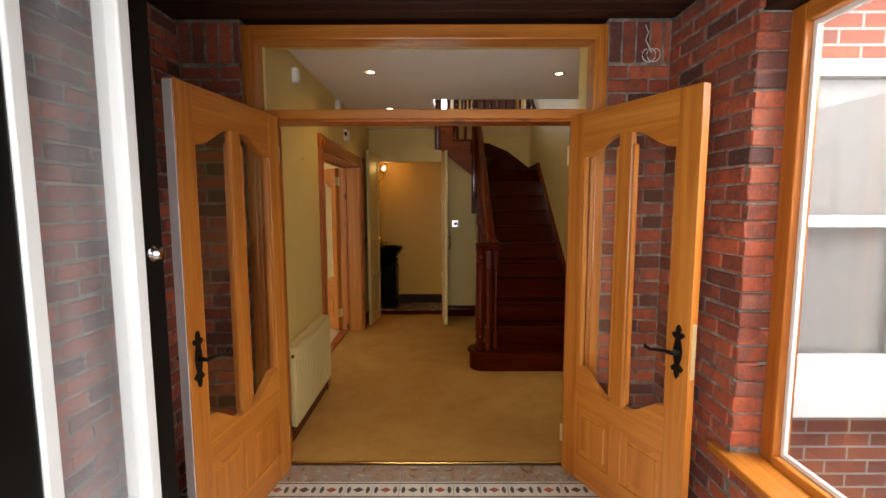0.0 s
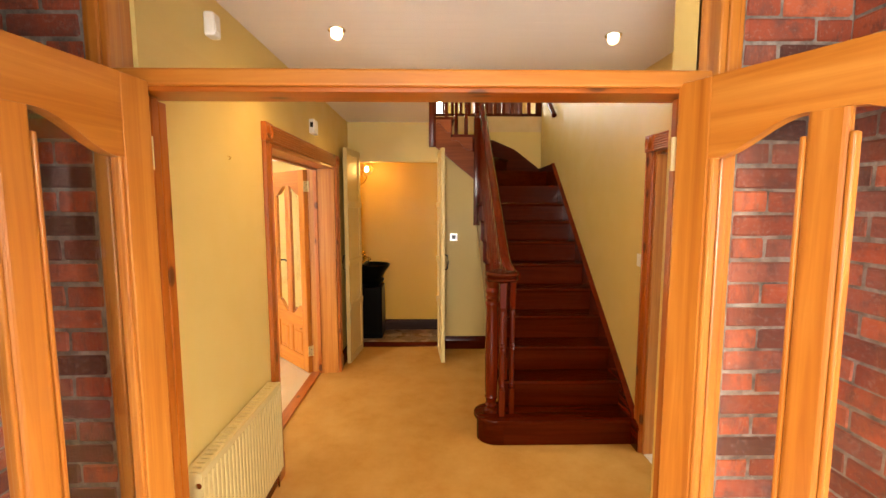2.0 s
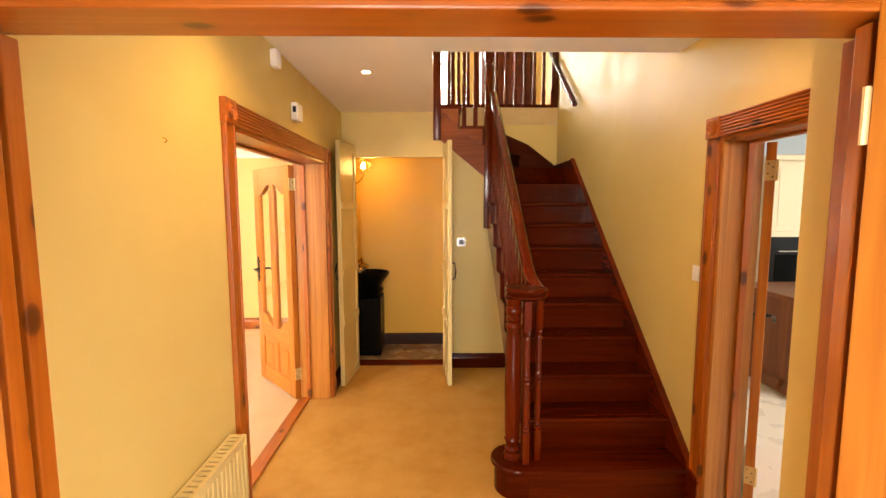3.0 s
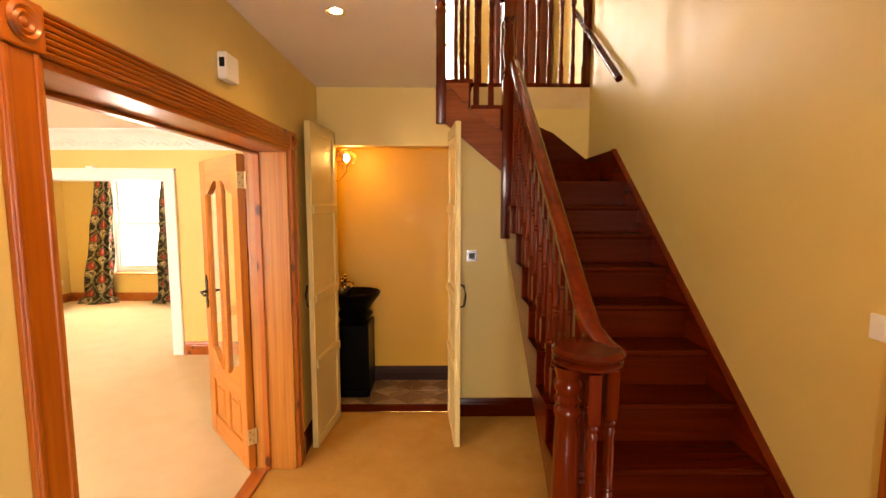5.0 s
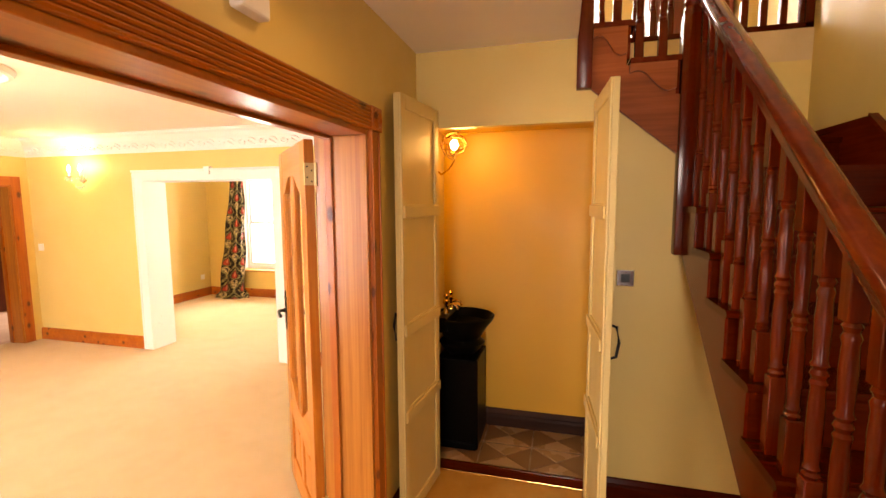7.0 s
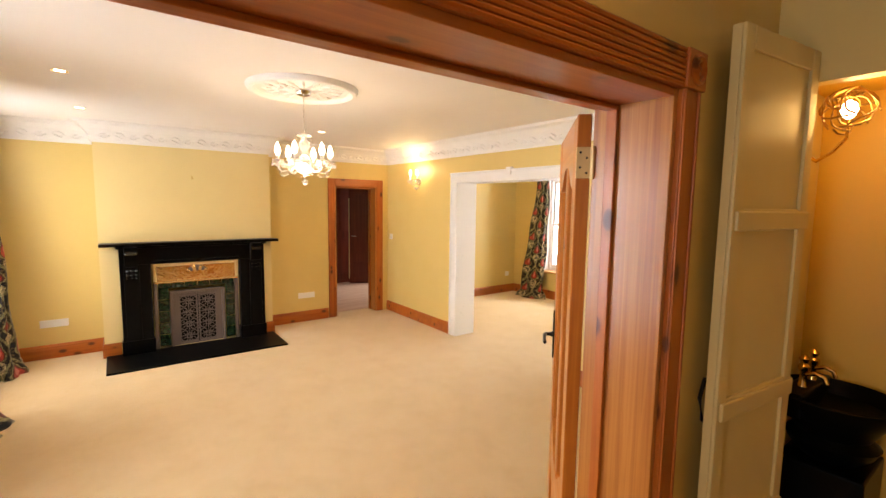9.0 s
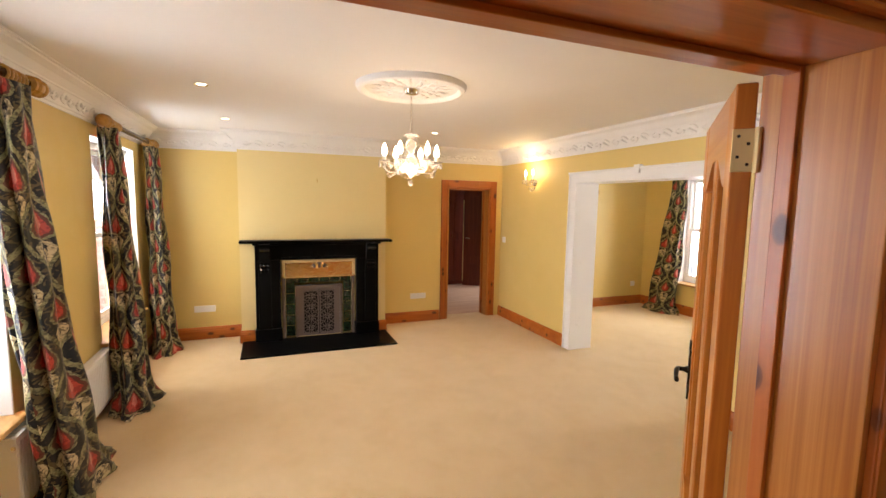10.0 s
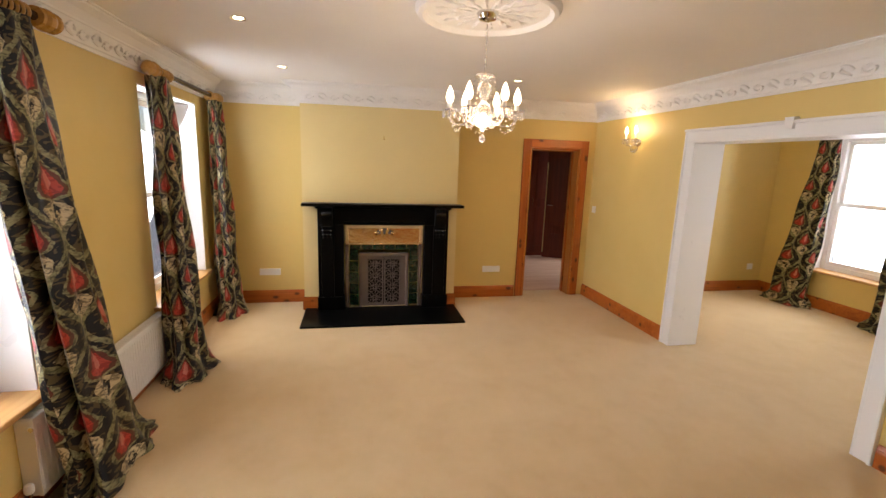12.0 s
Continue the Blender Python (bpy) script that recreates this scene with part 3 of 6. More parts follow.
stair = thing("staircase", pose(1.05, Y0, 0), "polished dark mahogany staircase with turned balusters and a bullnose step", "staircase")
SL = pose(-1.05, -Y0, 0)          # world to local


def spart(name, bm, material, label="", smooth=False, parent=None):
    bmesh.ops.transform(bm, matrix=SL, verts=bm.verts)
    return part(name, bm, material, parent or stair, label, smooth)


def tread_bm(x0, x1, y0, y1, z):
    bm = bmesh.new()
    prof = [(0.012, z - 0.03), (0.0, z - 0.024), (-0.004, z - 0.015), (0.0, z - 0.006), (0.012, z), (y1 - y0, z), (y1 - y0, z - 0.03)]
    return prism(prof, x1 - x0, Matrix(((0, 1, 0, x0), (1, 0, 0, y0), (0, 0, 1, 0), (0, 0, 0, 1))), bm)


XR = 1.922
for k in range(1, 10):
    y, z = Y0 + (k - 1) * G, k * R
    if k > 1:
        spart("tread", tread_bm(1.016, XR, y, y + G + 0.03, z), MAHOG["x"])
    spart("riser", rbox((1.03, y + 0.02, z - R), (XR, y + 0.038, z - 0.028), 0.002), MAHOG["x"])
# bullnose first step
def dshape(cx, cy, r, x1, y0, y1, z0, z1):
    pts = [(x1, y0), (x1, y1), (cx, y1)]
    for i in range(1, 16):
        a = math.pi / 2 + math.pi * i / 16
        pts.append((cx + r * math.cos(a), cy + r * math.sin(a)))
    pts.append((cx, y0))
    bm = bmesh.new()
    lo = [bm.verts.new((x, y, z0)) for x, y in pts]
    hi = [bm.verts.new((x, y, z1)) for x, y in pts]
    bm.faces.new(lo[::-1]), bm.faces.new(hi)
    for i in range(len(pts)):
        j = (i + 1) % len(pts)
        bm.faces.new((lo[i], lo[j], hi[j], hi[i]))
    return bm


b = dshape(0.985, Y0 + 0.155, 0.155, XR, Y0, Y0 + 0.31, R - 0.03, R)
bmesh.ops.bevel(b, geom=[e for e in b.edges if abs(e.verts[0].co.z - e.verts[1].co.z) < 1e-5], offset=0.010, segments=2, affect="EDGES", profile=0.5)
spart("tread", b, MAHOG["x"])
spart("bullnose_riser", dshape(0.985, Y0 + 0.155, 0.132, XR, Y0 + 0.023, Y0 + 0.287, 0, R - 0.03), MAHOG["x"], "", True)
# cut string on the open side: steps above, a straight slope below
pts = [(Y0 + 0.21, 0.0), (Y0 + 0.21, R - 0.03)]
for k in range(2, 10):
    y = Y0 + (k - 1) * G + 0.022
    pts += [(y, (k - 1) * R - 0.03), (y, k * R - 0.03)]
pts += [(6.83, 9 * R - 0.03), (6.83, 1.485), (5.09, 0.145), (4.93, 0.0)]
spart("string", prism(pts, 0.03, Matrix(((0, 1, 0, 1.02), (1, 0, 0, 0), (0, 0, 1, 0), (0, 0, 0, 1)))), MAHOG["y"])
# string on the wall side, with the level run round the turn and the rise along the back wall
pts = [(4.64, 0.0), (4.64, 0.165), (4.72, 0.198), (7.06, 2.125), (7.09, 2.14), (7.75, 2.135), (7.75, 1.75), (6.9, 1.7), (4.95, 0.0)]
spart("string", prism(pts, 0.033, Matrix(((0, 1, 0, XR), (1, 0, 0, 0), (0, 0, 1, 0), (0, 0, 0, 1)))), MAHOG["y"])
pts = [(1.922, 2.135), (1.60, 2.38), (1.32, 2.50), (0.49, 2.60), (0.49, 2.4), (1.2, 1.8), (1.922, 1.75)]
spart("string", prism(pts, 0.03, pose(0, 7.72, 0)), MAHOG["x"])
pts = [(4.72, 0.198), (7.06, 2.125), (7.06, 2.150), (4.72, 0.223)]
spart("string_cap", prism(pts, 0.042, Matrix(((0, 1, 0, 1.913), (1, 0, 0, 0), (0, 0, 1, 0), (0, 0, 0, 1)))), MAHOG["y"])
# three winders round the corner newel
NX, NY = 1.03, 6.83
corner = {10: [(NX, 6.759), (XR, 6.759), (XR, 7.30)], 11: [(XR, 7.28), (XR, 7.72), (1.50, 7.72)], 12: [(1.52, 7.72), (0.98, 7.72)]}
for k, pp in corner.items():
    bm = bmesh.new()
    ring = [(NX - (0.03 if k == 12 else 0), NY)] + pp
    lo = [bm.verts.new((x, y, k * R - 0.03)) for x, y in ring]
    hi = [bm.verts.new((x, y, k * R)) for x, y in ring]
    bm.faces.new(lo[::-1]), bm.faces.new(hi)
    for i in range(len(ring)):
        j = (i + 1) % len(ring)
        bm.faces.new((lo[i], lo[j], hi[j], hi[i]))
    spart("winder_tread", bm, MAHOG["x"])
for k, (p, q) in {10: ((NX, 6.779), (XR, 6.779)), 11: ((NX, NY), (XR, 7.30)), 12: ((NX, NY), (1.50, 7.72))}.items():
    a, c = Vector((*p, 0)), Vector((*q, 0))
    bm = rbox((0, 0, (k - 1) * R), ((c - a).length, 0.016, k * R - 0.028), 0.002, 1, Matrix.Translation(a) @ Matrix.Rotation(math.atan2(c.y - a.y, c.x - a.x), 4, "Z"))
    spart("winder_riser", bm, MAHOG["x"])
# upper flight towards -x
for k, x in ((13, 0.985), (14, 0.75)):
    bm = prism([(0.0, k * R), (0.0, k * R - 0.03), (-0.252, k * R - 0.03), (-0.252, k * R)], 0.955, pose(x + 0.015, 6.785, 0))
    spart("tread", bm, MAHOG["y"])
    spart("riser", rbox((x - 0.02, 6.80, (k - 1) * R), (x - 0.004, 7.72, k * R - 0.028), 0.002), MAHOG["y"])
spart("riser", rbox((0.50, 6.80, 14 * R), (0.516, 7.72, UP - 0.028), 0.002), MAHOG["y"])
spart("tread", rbox((0.44, 6.80, UP + 0.001), (0.535, 7.75, UP + 0.016), 0.005), MAHOG["y"])
pts = [(1.0, 1.94), (1.0, 12 * R), (0.965, 12 * R), (0.965, 13 * R - 0.03), (0.73, 13 * R - 0.03), (0.73, 14 * R - 0.03), (0.56, 14 * R - 0.03), (0.56, 2.30)]
spart("string", prism(pts, 0.03, pose(0, 6.80, 0)), LITMAHOG["x"])
for k, x0, x1 in ((13, 0.745, 0.965), (14, 0.565, 0.73)):
    z1 = k * R - 0.03
    pts = [(x1, z1), (x1, z1 - 0.13)]
    for i in range(13):
        t = i / 12
        pts.append((x1 - (x1 - x0) * t, z1 - 0.13 + 0.085 * t + 0.028 * abs(math.sin(t * math.pi * 2)) * (-1 if t < 0.5 else 1)))
    pts.append((x0, z1))
    spart("scroll_bracket", prism(pts, 0.020, pose(0, 6.779, 0)), LITMAHOG["x"])

# balusters: square foot and head, turned middle
def baluster_mesh(name, length, foot, head):
    bm = rbox((-0.021, -0.021, 0), (0.021, 0.021, foot), 0.003, 1)
    tmp = rbox((-0.021, -0.021, length - head), (0.021, 0.021, length), 0.003, 1)
    me = bpy.data.meshes.new("tmp")
    tmp.to_mesh(me), tmp.free()
    bm.from_mesh(me)
    bpy.data.meshes.remove(me)
    a, L = foot, length - foot - head
    shape = [(0.012, 0), (0.017, 0.02), (0.012, 0.035), (0.016, 0.055), (0.0125, 0.075), (0.0135, 0.12), (0.0150, 0.25), (0.0145, 0.38), (0.0125, 0.46), (0.0160, 0.485), (0.012, 0.505),
             (0.0165, 0.53), (0.012, 0.555), (0.0165, 0.575), (0.0125, 0.60), (0.014, 0.70), (0.015, 0.80), (0.013, 0.90), (0.016, 0.93), (0.0115, 0.955), (0.016, 0.98), (0.012, 1.0)]
    lathe([(r * 1.3, a + z * L) for r, z in shape], 12, None, bm)
    bmesh.ops.recalc_face_normals(bm, faces=bm.faces[:])
    me = bpy.data.meshes.new(name)
    bm.to_mesh(me), bm.free()
    me.materials.append(MAHOG["z"])
    me.shade_smooth()
    me.set_sharp_from_angle(angle=radians(40))
    return me


SLOPE = R / G
def rail_z(y):
    return 1.215 + SLOPE * (y - 4.95)


XB = 1.065
meshes = {0: baluster_mesh("baluster_short", 0.86, 0.17, 0.16), 1: baluster_mesh("baluster_long", 0.95, 0.25, 0.17)}
for k in range(2, 10):
    for j in (0, 1):
        y = Y0 + (k - 1) * G + 0.055 + j * G / 2
        z = k * R
        h = rail_z(y) - 0.03 - z
        ob = new("baluster", meshes[j])
        ob.parent = stair
        ob.matrix_local = SL @ pose(XB, y, z) @ Matrix.Diagonal((1, 1, h / (0.86 if j == 0 else 0.95), 1))
for x, y in ((1.095, 4.84), (1.04, 4.96), (1.02, 4.80)):
    ob = new("baluster", meshes[0])
    ob.parent = stair
    ob.matrix_local = SL @ pose(x, y, R) @ Matrix.Diagonal((1, 1, (1.14 - R) / 0.86, 1))
for k, xs in ((13, (0.90, 0.79)), (14, (0.68,))):
    for x in xs:
        ob = new("baluster", meshes[0])
        ob.parent = stair
        ob.matrix_local = SL @ pose(x, 6.83, k * R) @ Matrix.Diagonal((1, 1, 1.04, 1))
# newel on the bullnose, cap with a curl into the rail
prof = [(0.05, 0), (0.05, 0.02), (0.036, 0.035), (0.046, 0.055), (0.034, 0.075), (0.040, 0.10), (0.047, 0.115), (0.040, 0.13), (0.044, 0.16), (0.048, 0.40), (0.043, 0.70), (0.038, 0.77),
        (0.047, 0.785), (0.047, 0.80), (0.036, 0.815), (0.047, 0.835), (0.036, 0.855), (0.048, 0.875), (0.048, 0.895), (0.038, 0.91), (0.046, 0.94), (0.05, 0.955)]
spart("newel_post", lathe(prof, 20, pose(0.955, 4.87, R)), MAHOG["z"], "turned mahogany newel post", True)
cap = lathe([(0.095, 0), (0.118, 0.012), (0.12, 0.022), (0.108, 0.030), (0.122, 0.042), (0.124, 0.052), (0.112, 0.066), (0.02, 0.072)], 28, pose(1.025, 4.885, 1.14))
spart("newel_cap", cap, MAHOG["x"], "round mahogany cap", True)
railp = [(1.12, 4.86, 1.175), (1.105, 4.93, 1.185), (XB + 0.01, 5.00, 1.235)] + [(XB, 5.06 + i * 0.30, rail_z(5.06 + i * 0.30)) for i in range(6)] + [(XB, 6.79, rail_z(6.79))]
bm = bmesh.new()
shape = [(-0.030, -0.028), (-0.022, -0.032), (0.022, -0.032), (0.030, -0.028), (0.032, -0.008), (0.036, 0.006), (0.033, 0.020), (0.020, 0.031), (0, 0.034), (-0.020, 0.031), (-0.033, 0.020), (-0.036, 0.006), (-0.032, -0.008)]
rings = []
P = [Vector(p) for p in railp]
for i, p in enumerate(P):
    d = (P[min(i + 1, len(P) - 1)] - P[max(i - 1, 0)]).normalized()
    side = d.cross(Vector((0, 0, 1))).normalized()
    upv = side.cross(d)
    rings.append([bm.verts.new(p + side * a + upv * c) for a, c in shape])
for a, c in zip(rings, rings[1:]):
    for j in range(len(shape)):
        bm.faces.new((a[j], a[(j + 1) % len(shape)], c[(j + 1) % len(shape)], c[j]))
bm.faces.new(rings[0][::-1]), bm.faces.new(rings[-1])
spart("handrail", bm, MAHOG["y"], "polished mahogany handrail", True)
# square newels at the turn and at the landing
def square_newel(x, y, z0, zt, z1, q=0.045):
    bm = rbox((x - q, y - q, z0), (x + q, y + q, zt), 0.005)
    lathe([(0.04, 0), (0.044, 0.02), (0.034, 0.04), (0.044, 0.06), (0.03, 0.09), (0.036, 0.14), (0.044, 0.22), (0.04, 0.30), (0.028, 0.36), (0.042, 0.39), (0.03, 0.41), (0.042, 0.44)], 16, pose(x, y, zt), bm)
    box(bm, (x - 0.045, y - 0.045, zt + 0.44), (x + 0.045, y + 0.045, z1))
    lathe([(0.02, 0), (0.055, 0.015), (0.06, 0.03), (0.03, 0.05), (0.045, 0.08), (0.04, 0.11), (0.01, 0.13)], 16, pose(x, y, z1), bm)
    spart("newel_post", bm, MAHOG["z"], "", True)


square_newel(1.03, 6.815, 1.436, 2.62, 3.34)
square_newel(0.525, 6.815, 2.30, 3.10, 3.72, 0.038)
spart("handrail", rbox((-0.033, -0.03, -0.032), (0.64, 0.03, 0.032), 0.012, 3, pose(0.97, 6.815, 3.22, 0, 180 + 38.5, 0)), MAHOG["x"], "", True)
# landing rail
land = thing("landing_balustrade", pose(0.49, 7.80, UP), "mahogany landing balustrade with turned balusters", "balustrade")
part("base_rail", rbox((0, -0.045, 0.001), (HX1 - 0.49, 0.035, 0.04), 0.004), MAHOG["x"], land)
part("fascia", rbox((0, -0.049, -0.10), (HX1 - 0.49, -0.046, 0.0), 0.001), MAHOG["x"], land)
part("handrail", rbox((0, -0.035, 0.93), (HX1 - 0.49, 0.035, 0.99), 0.02, 3), MAHOG["x"], land)
for i in range(13):
    ob = new("baluster", meshes[0])
    ob.parent = land
    ob.matrix_local = pose(0.07 + i * 0.112, 0, 0.04) @ Matrix.Diagonal((1, 1, 0.89 / 0.86, 1))
part("half_newel", rbox((HX1 - 0.49 - 0.05, -0.045, 0.0), (HX1 - 0.49 - 0.001, 0.045, 1.1), 0.004), MAHOG["z"], land)
# rail on the wall
wr = thing("wall_handrail", pose(1.90, 6.92, 2.665), "dark mahogany handrail on brass wall brackets", "handrail")
bm = tube([(0, 0.0, 0.0), (0, 1.2, 1.2 * SLOPE)], 0.028, 12)
part("rail", bm, MAHOG["x"], wr, "", True)
for t in (0.12, 0.42):
    bm = tube([(0, t, t * SLOPE - 0.02), (0.005, t, t * SLOPE - 0.05), (0.03, t, t * SLOPE - 0.06), (0.052, t, t * SLOPE - 0.06)], 0.007, 8)
    lathe([(0.022, 0), (0.022, 0.006), (0.008, 0.008)], 12, pose(0.053, t, t * SLOPE - 0.06, 0, -90), bm)
    part("bracket", bm, CHROME, wr, "bright metal bracket", True)
# skirtings
SK = [(0, 0), (0.018, 0), (0.018, 0.10), (0.014, 0.115), (0.016, 0.122), (0.008, 0.145), (0, 0.15)]


def skirting(name, path, material, label, h=1.0):
    return tagged(part(name, sweep([(o, u * h) for o, u in SK], path), material), label, "skirting board", "", "structure")


skirting("baseboard_understair", [(1.95, HB), (0.615, HB)], MAHOG["x"], "dark mahogany skirting board")
skirting("baseboard_hall_corner", [(-0.32, HB), (HX0, HB), (HX0, 6.24)], MAHOG["x"], "dark mahogany skirting board")
skirting("baseboard_hall_west", [(HX0, 4.32), (HX0, 3.50)], MAHOG["y"], "dark mahogany skirting board")

# ---- cloakroom ----
tagged(part("cloakroom_step", rbox((-0.30, HB + 0.07, 0), (0.60, HB + 0.09, 0.058), 0.003), MAHOG["x"]), "dark red tiled step edge of the cloakroom", "step", "", "structure")
TILE_T = paint("tan_stone_tile", (0.15, 0.078, 0.036), (0.21, 0.12, 0.06), 0.35)
TILE_D = paint("brown_tile", (0.20, 0.11, 0.06), (0.26, 0.15, 0.09), 0.35)
TILE_L = paint("pale_marble_tile", (0.26, 0.17, 0.095), (0.38, 0.27, 0.17), 0.3)
fl = slab("floor_cloakroom", (HX0, HB + 0.09, 0.0), (0.9, 7.45, 0.05), "z", [], MORTAR, "patterned stone tile cloakroom floor", "floor")
for ix in range(4):
    for iy in range(2):
        x0, y0 = HX0 + 0.02 + ix * 0.33, HB + 0.10 + iy * 0.27
        for q, (tri, mt) in enumerate((([(0, 0), (0.155, 0.12), (0, 0.25)], TILE_T), ([(0.32, 0), (0.32, 0.25), (0.165, 0.12)], TILE_T), ([(0.01, 0), (0.31, 0), (0.16, 0.115)], TILE_L), ([(0.01, 0.25), (0.16, 0.13), (0.31, 0.25)], TILE_L))):
            bm = bmesh.new()
            lo = [bm.verts.new((x0 + a, y0 + c, 0.048)) for a, c in tri]
            hi = [bm.verts.new((x0 + a, y0 + c, 0.056)) for a, c in tri]
            bm.faces.new(lo[::-1]), bm.faces.new(hi)
            for i in range(3):
                bm.faces.new((lo[i], lo[(i + 1) % 3], hi[(i + 1) % 3], hi[i]))
            part("tile", bm, mt, fl)
tagged(part("threshold_brass", rbox((-0.30, HB + 0.055, 0.0), (0.60, HB + 0.069, 0.008), 0.002), BRASS), "brass carpet edge strip", "threshold", "", "structure")
skirting("baseboard_cloakroom", [(0.9, 7.45), (HX0, 7.45), (HX0, HB + 0.08)], DARKWOOD["x"], "dark stained skirting board", 1.25)


def ledged_leaf(name, m, w, flip, label):
    """A cupboard leaf with four sunk panels inside; hinge edge at x = 0; inner face towards -y * flip."""
    h, t = 2.225, 0.028
    d = thing(name, m, label, "door", "", "structure")
    part("board", rbox((0, -t / 2, 0), (w, t / 2, h), 0.003), CREAMDOOR, d)
    s = -flip
    def lay(n, lo, hi):
        y0, y1 = sorted((s * t / 2, s * (t / 2 + 0.012)))
        part(n, rbox((lo[0], y0, lo[1]), (hi[0], y1, hi[1]), 0.004), CREAMDOOR, d)
    lay("stile", (0.0, 0), (0.055, h)), lay("stile", (w - 0.055, 0), (w, h))
    for z in (0.0, 0.56, 1.02, 1.62, h - 0.07):
        lay("rail", (0.055, z), (w - 0.055, z + 0.07))
    for z in (0.56, 1.02, 1.62):
        y0, y1 = sorted((s * (t / 2 + 0.012), s * (t / 2 + 0.024)))
        part("ledge", rbox((0.01, y0, z + 0.002), (w - 0.01, y1, z + 0.062), 0.006), CREAMDOOR, d)
    y = -s * (t / 2)
    part("handle", tube([(w - 0.05, y, 0.98), (w - 0.05, y - s * 0.03, 0.99), (w - 0.05, y - s * 0.042, 1.06), (w - 0.05, y - s * 0.03, 1.13), (w - 0.05, y, 1.14)], 0.007, 8), IRON, d, "black iron pull handle", True)
    return d


ledged_leaf("door_cloakroom_left", pose(-0.302, HB - 0.006, 0.012, 0, 0, -96.0), 0.49, -1, "open cream painted cloakroom leaf with ledged panels")
ledged_leaf("door_cloakroom_right", pose(0.606, HB - 0.006, 0.012, 0, 0, -86.0), 0.49, 1, "open cream painted cloakroom leaf with ledged panels")
van = thing("vanity_basin", pose(-0.225, 7.22, 0.056), "black pedestal washstand with a gloss black basin and brass taps", "washbasin")
part("cabinet", rbox((-0.14, -0.16, 0), (0.14, 0.18, 0.62), 0.008), SLATE, van)
part("plinth", rbox((-0.13, -0.17, 0), (0.13, 0.19, 0.05), 0.006), SLATE, van)
bm = lathe([(0.09, 0.62), (0.13, 0.66), (0.15, 0.70), (0.12, 0.73), (0.16, 0.80), (0.205, 0.86), (0.215, 0.885), (0.205, 0.89), (0.17, 0.83), (0.03, 0.79)], 28)
bmesh.ops.transform(bm, matrix=Matrix.Diagonal((1.05, 1.0, 1, 1)), verts=bm.verts)
part("basin", bm, SLATE, van, "gloss black basin", True)
part("back_ledge", rbox((-0.145, -0.19, 0.80), (-0.06, 0.21, 0.90), 0.01), SLATE, van)
for y in (-0.05, 0.08):
    bm = lathe([(0.018, 0.90), (0.014, 0.92), (0.012, 0.96), (0.022, 0.975), (0.022, 0.99), (0.012, 1.0), (0.02, 1.02), (0.006, 1.035)], 12, pose(-0.10, y, 0))
    tube([(-0.10, y, 0.95), (-0.06, y, 0.965), (-0.03, y, 0.955), (-0.02, y, 0.93)], 0.009, 8, bm)
    part("tap", bm, BRASS, van, "brass pillar tap", True)
ANTIQUE = mat("antique_gilt", (0.34, 0.20, 0.06), 0.35, 1.0)
sc = thing("cloakroom_wall_light", pose(HX0, 7.08, 2.02), "gilt twig wall light with a bare glowing bulb", "wall light")
part("back_plate", lathe([(0.045, 0), (0.04, 0.01), (0.015, 0.018)], 16, pose(0, 0, 0, 0, 90)), BRASS, sc, "", True)
BX, BZ = 0.165, 0.03
rt_ = random.Random(5)
for i in range(11):
    q = Euler((rt_.uniform(0, 3.1), rt_.uniform(0, 3.1), rt_.uniform(0, 6.2))).to_matrix()
    rr = rt_.uniform(0.062, 0.088)
    a0, a1 = rt_.uniform(0, 3), rt_.uniform(3.2, 5.5)
    pp = [Vector((BX, 0, BZ + 0.02)) + q @ Vector((rr * math.cos(a0 + a1 * k / 14), rr * math.sin(a0 + a1 * k / 14), 0.012 * math.sin(k))) for k in range(15)]
    part("twig", tube(pp, 0.0035, 6), ANTIQUE, sc, "", True)
part("stem", tube([(0.012, 0, -0.02), (0.04, 0.01, -0.10), (0.08, 0.0, -0.13), (0.13, -0.01, -0.10), (BX, 0, -0.05), (BX, 0, BZ)], [0.009, 0.008, 0.007, 0.006, 0.006, 0.006], 8), BRASS, sc, "", True)
part("bulb", lathe([(0.006, 0), (0.02, 0.012), (0.027, 0.034), (0.022, 0.055), (0.006, 0.068)], 14, pose(BX, 0, BZ - 0.01)), BULB, sc, "lit bare bulb", True)

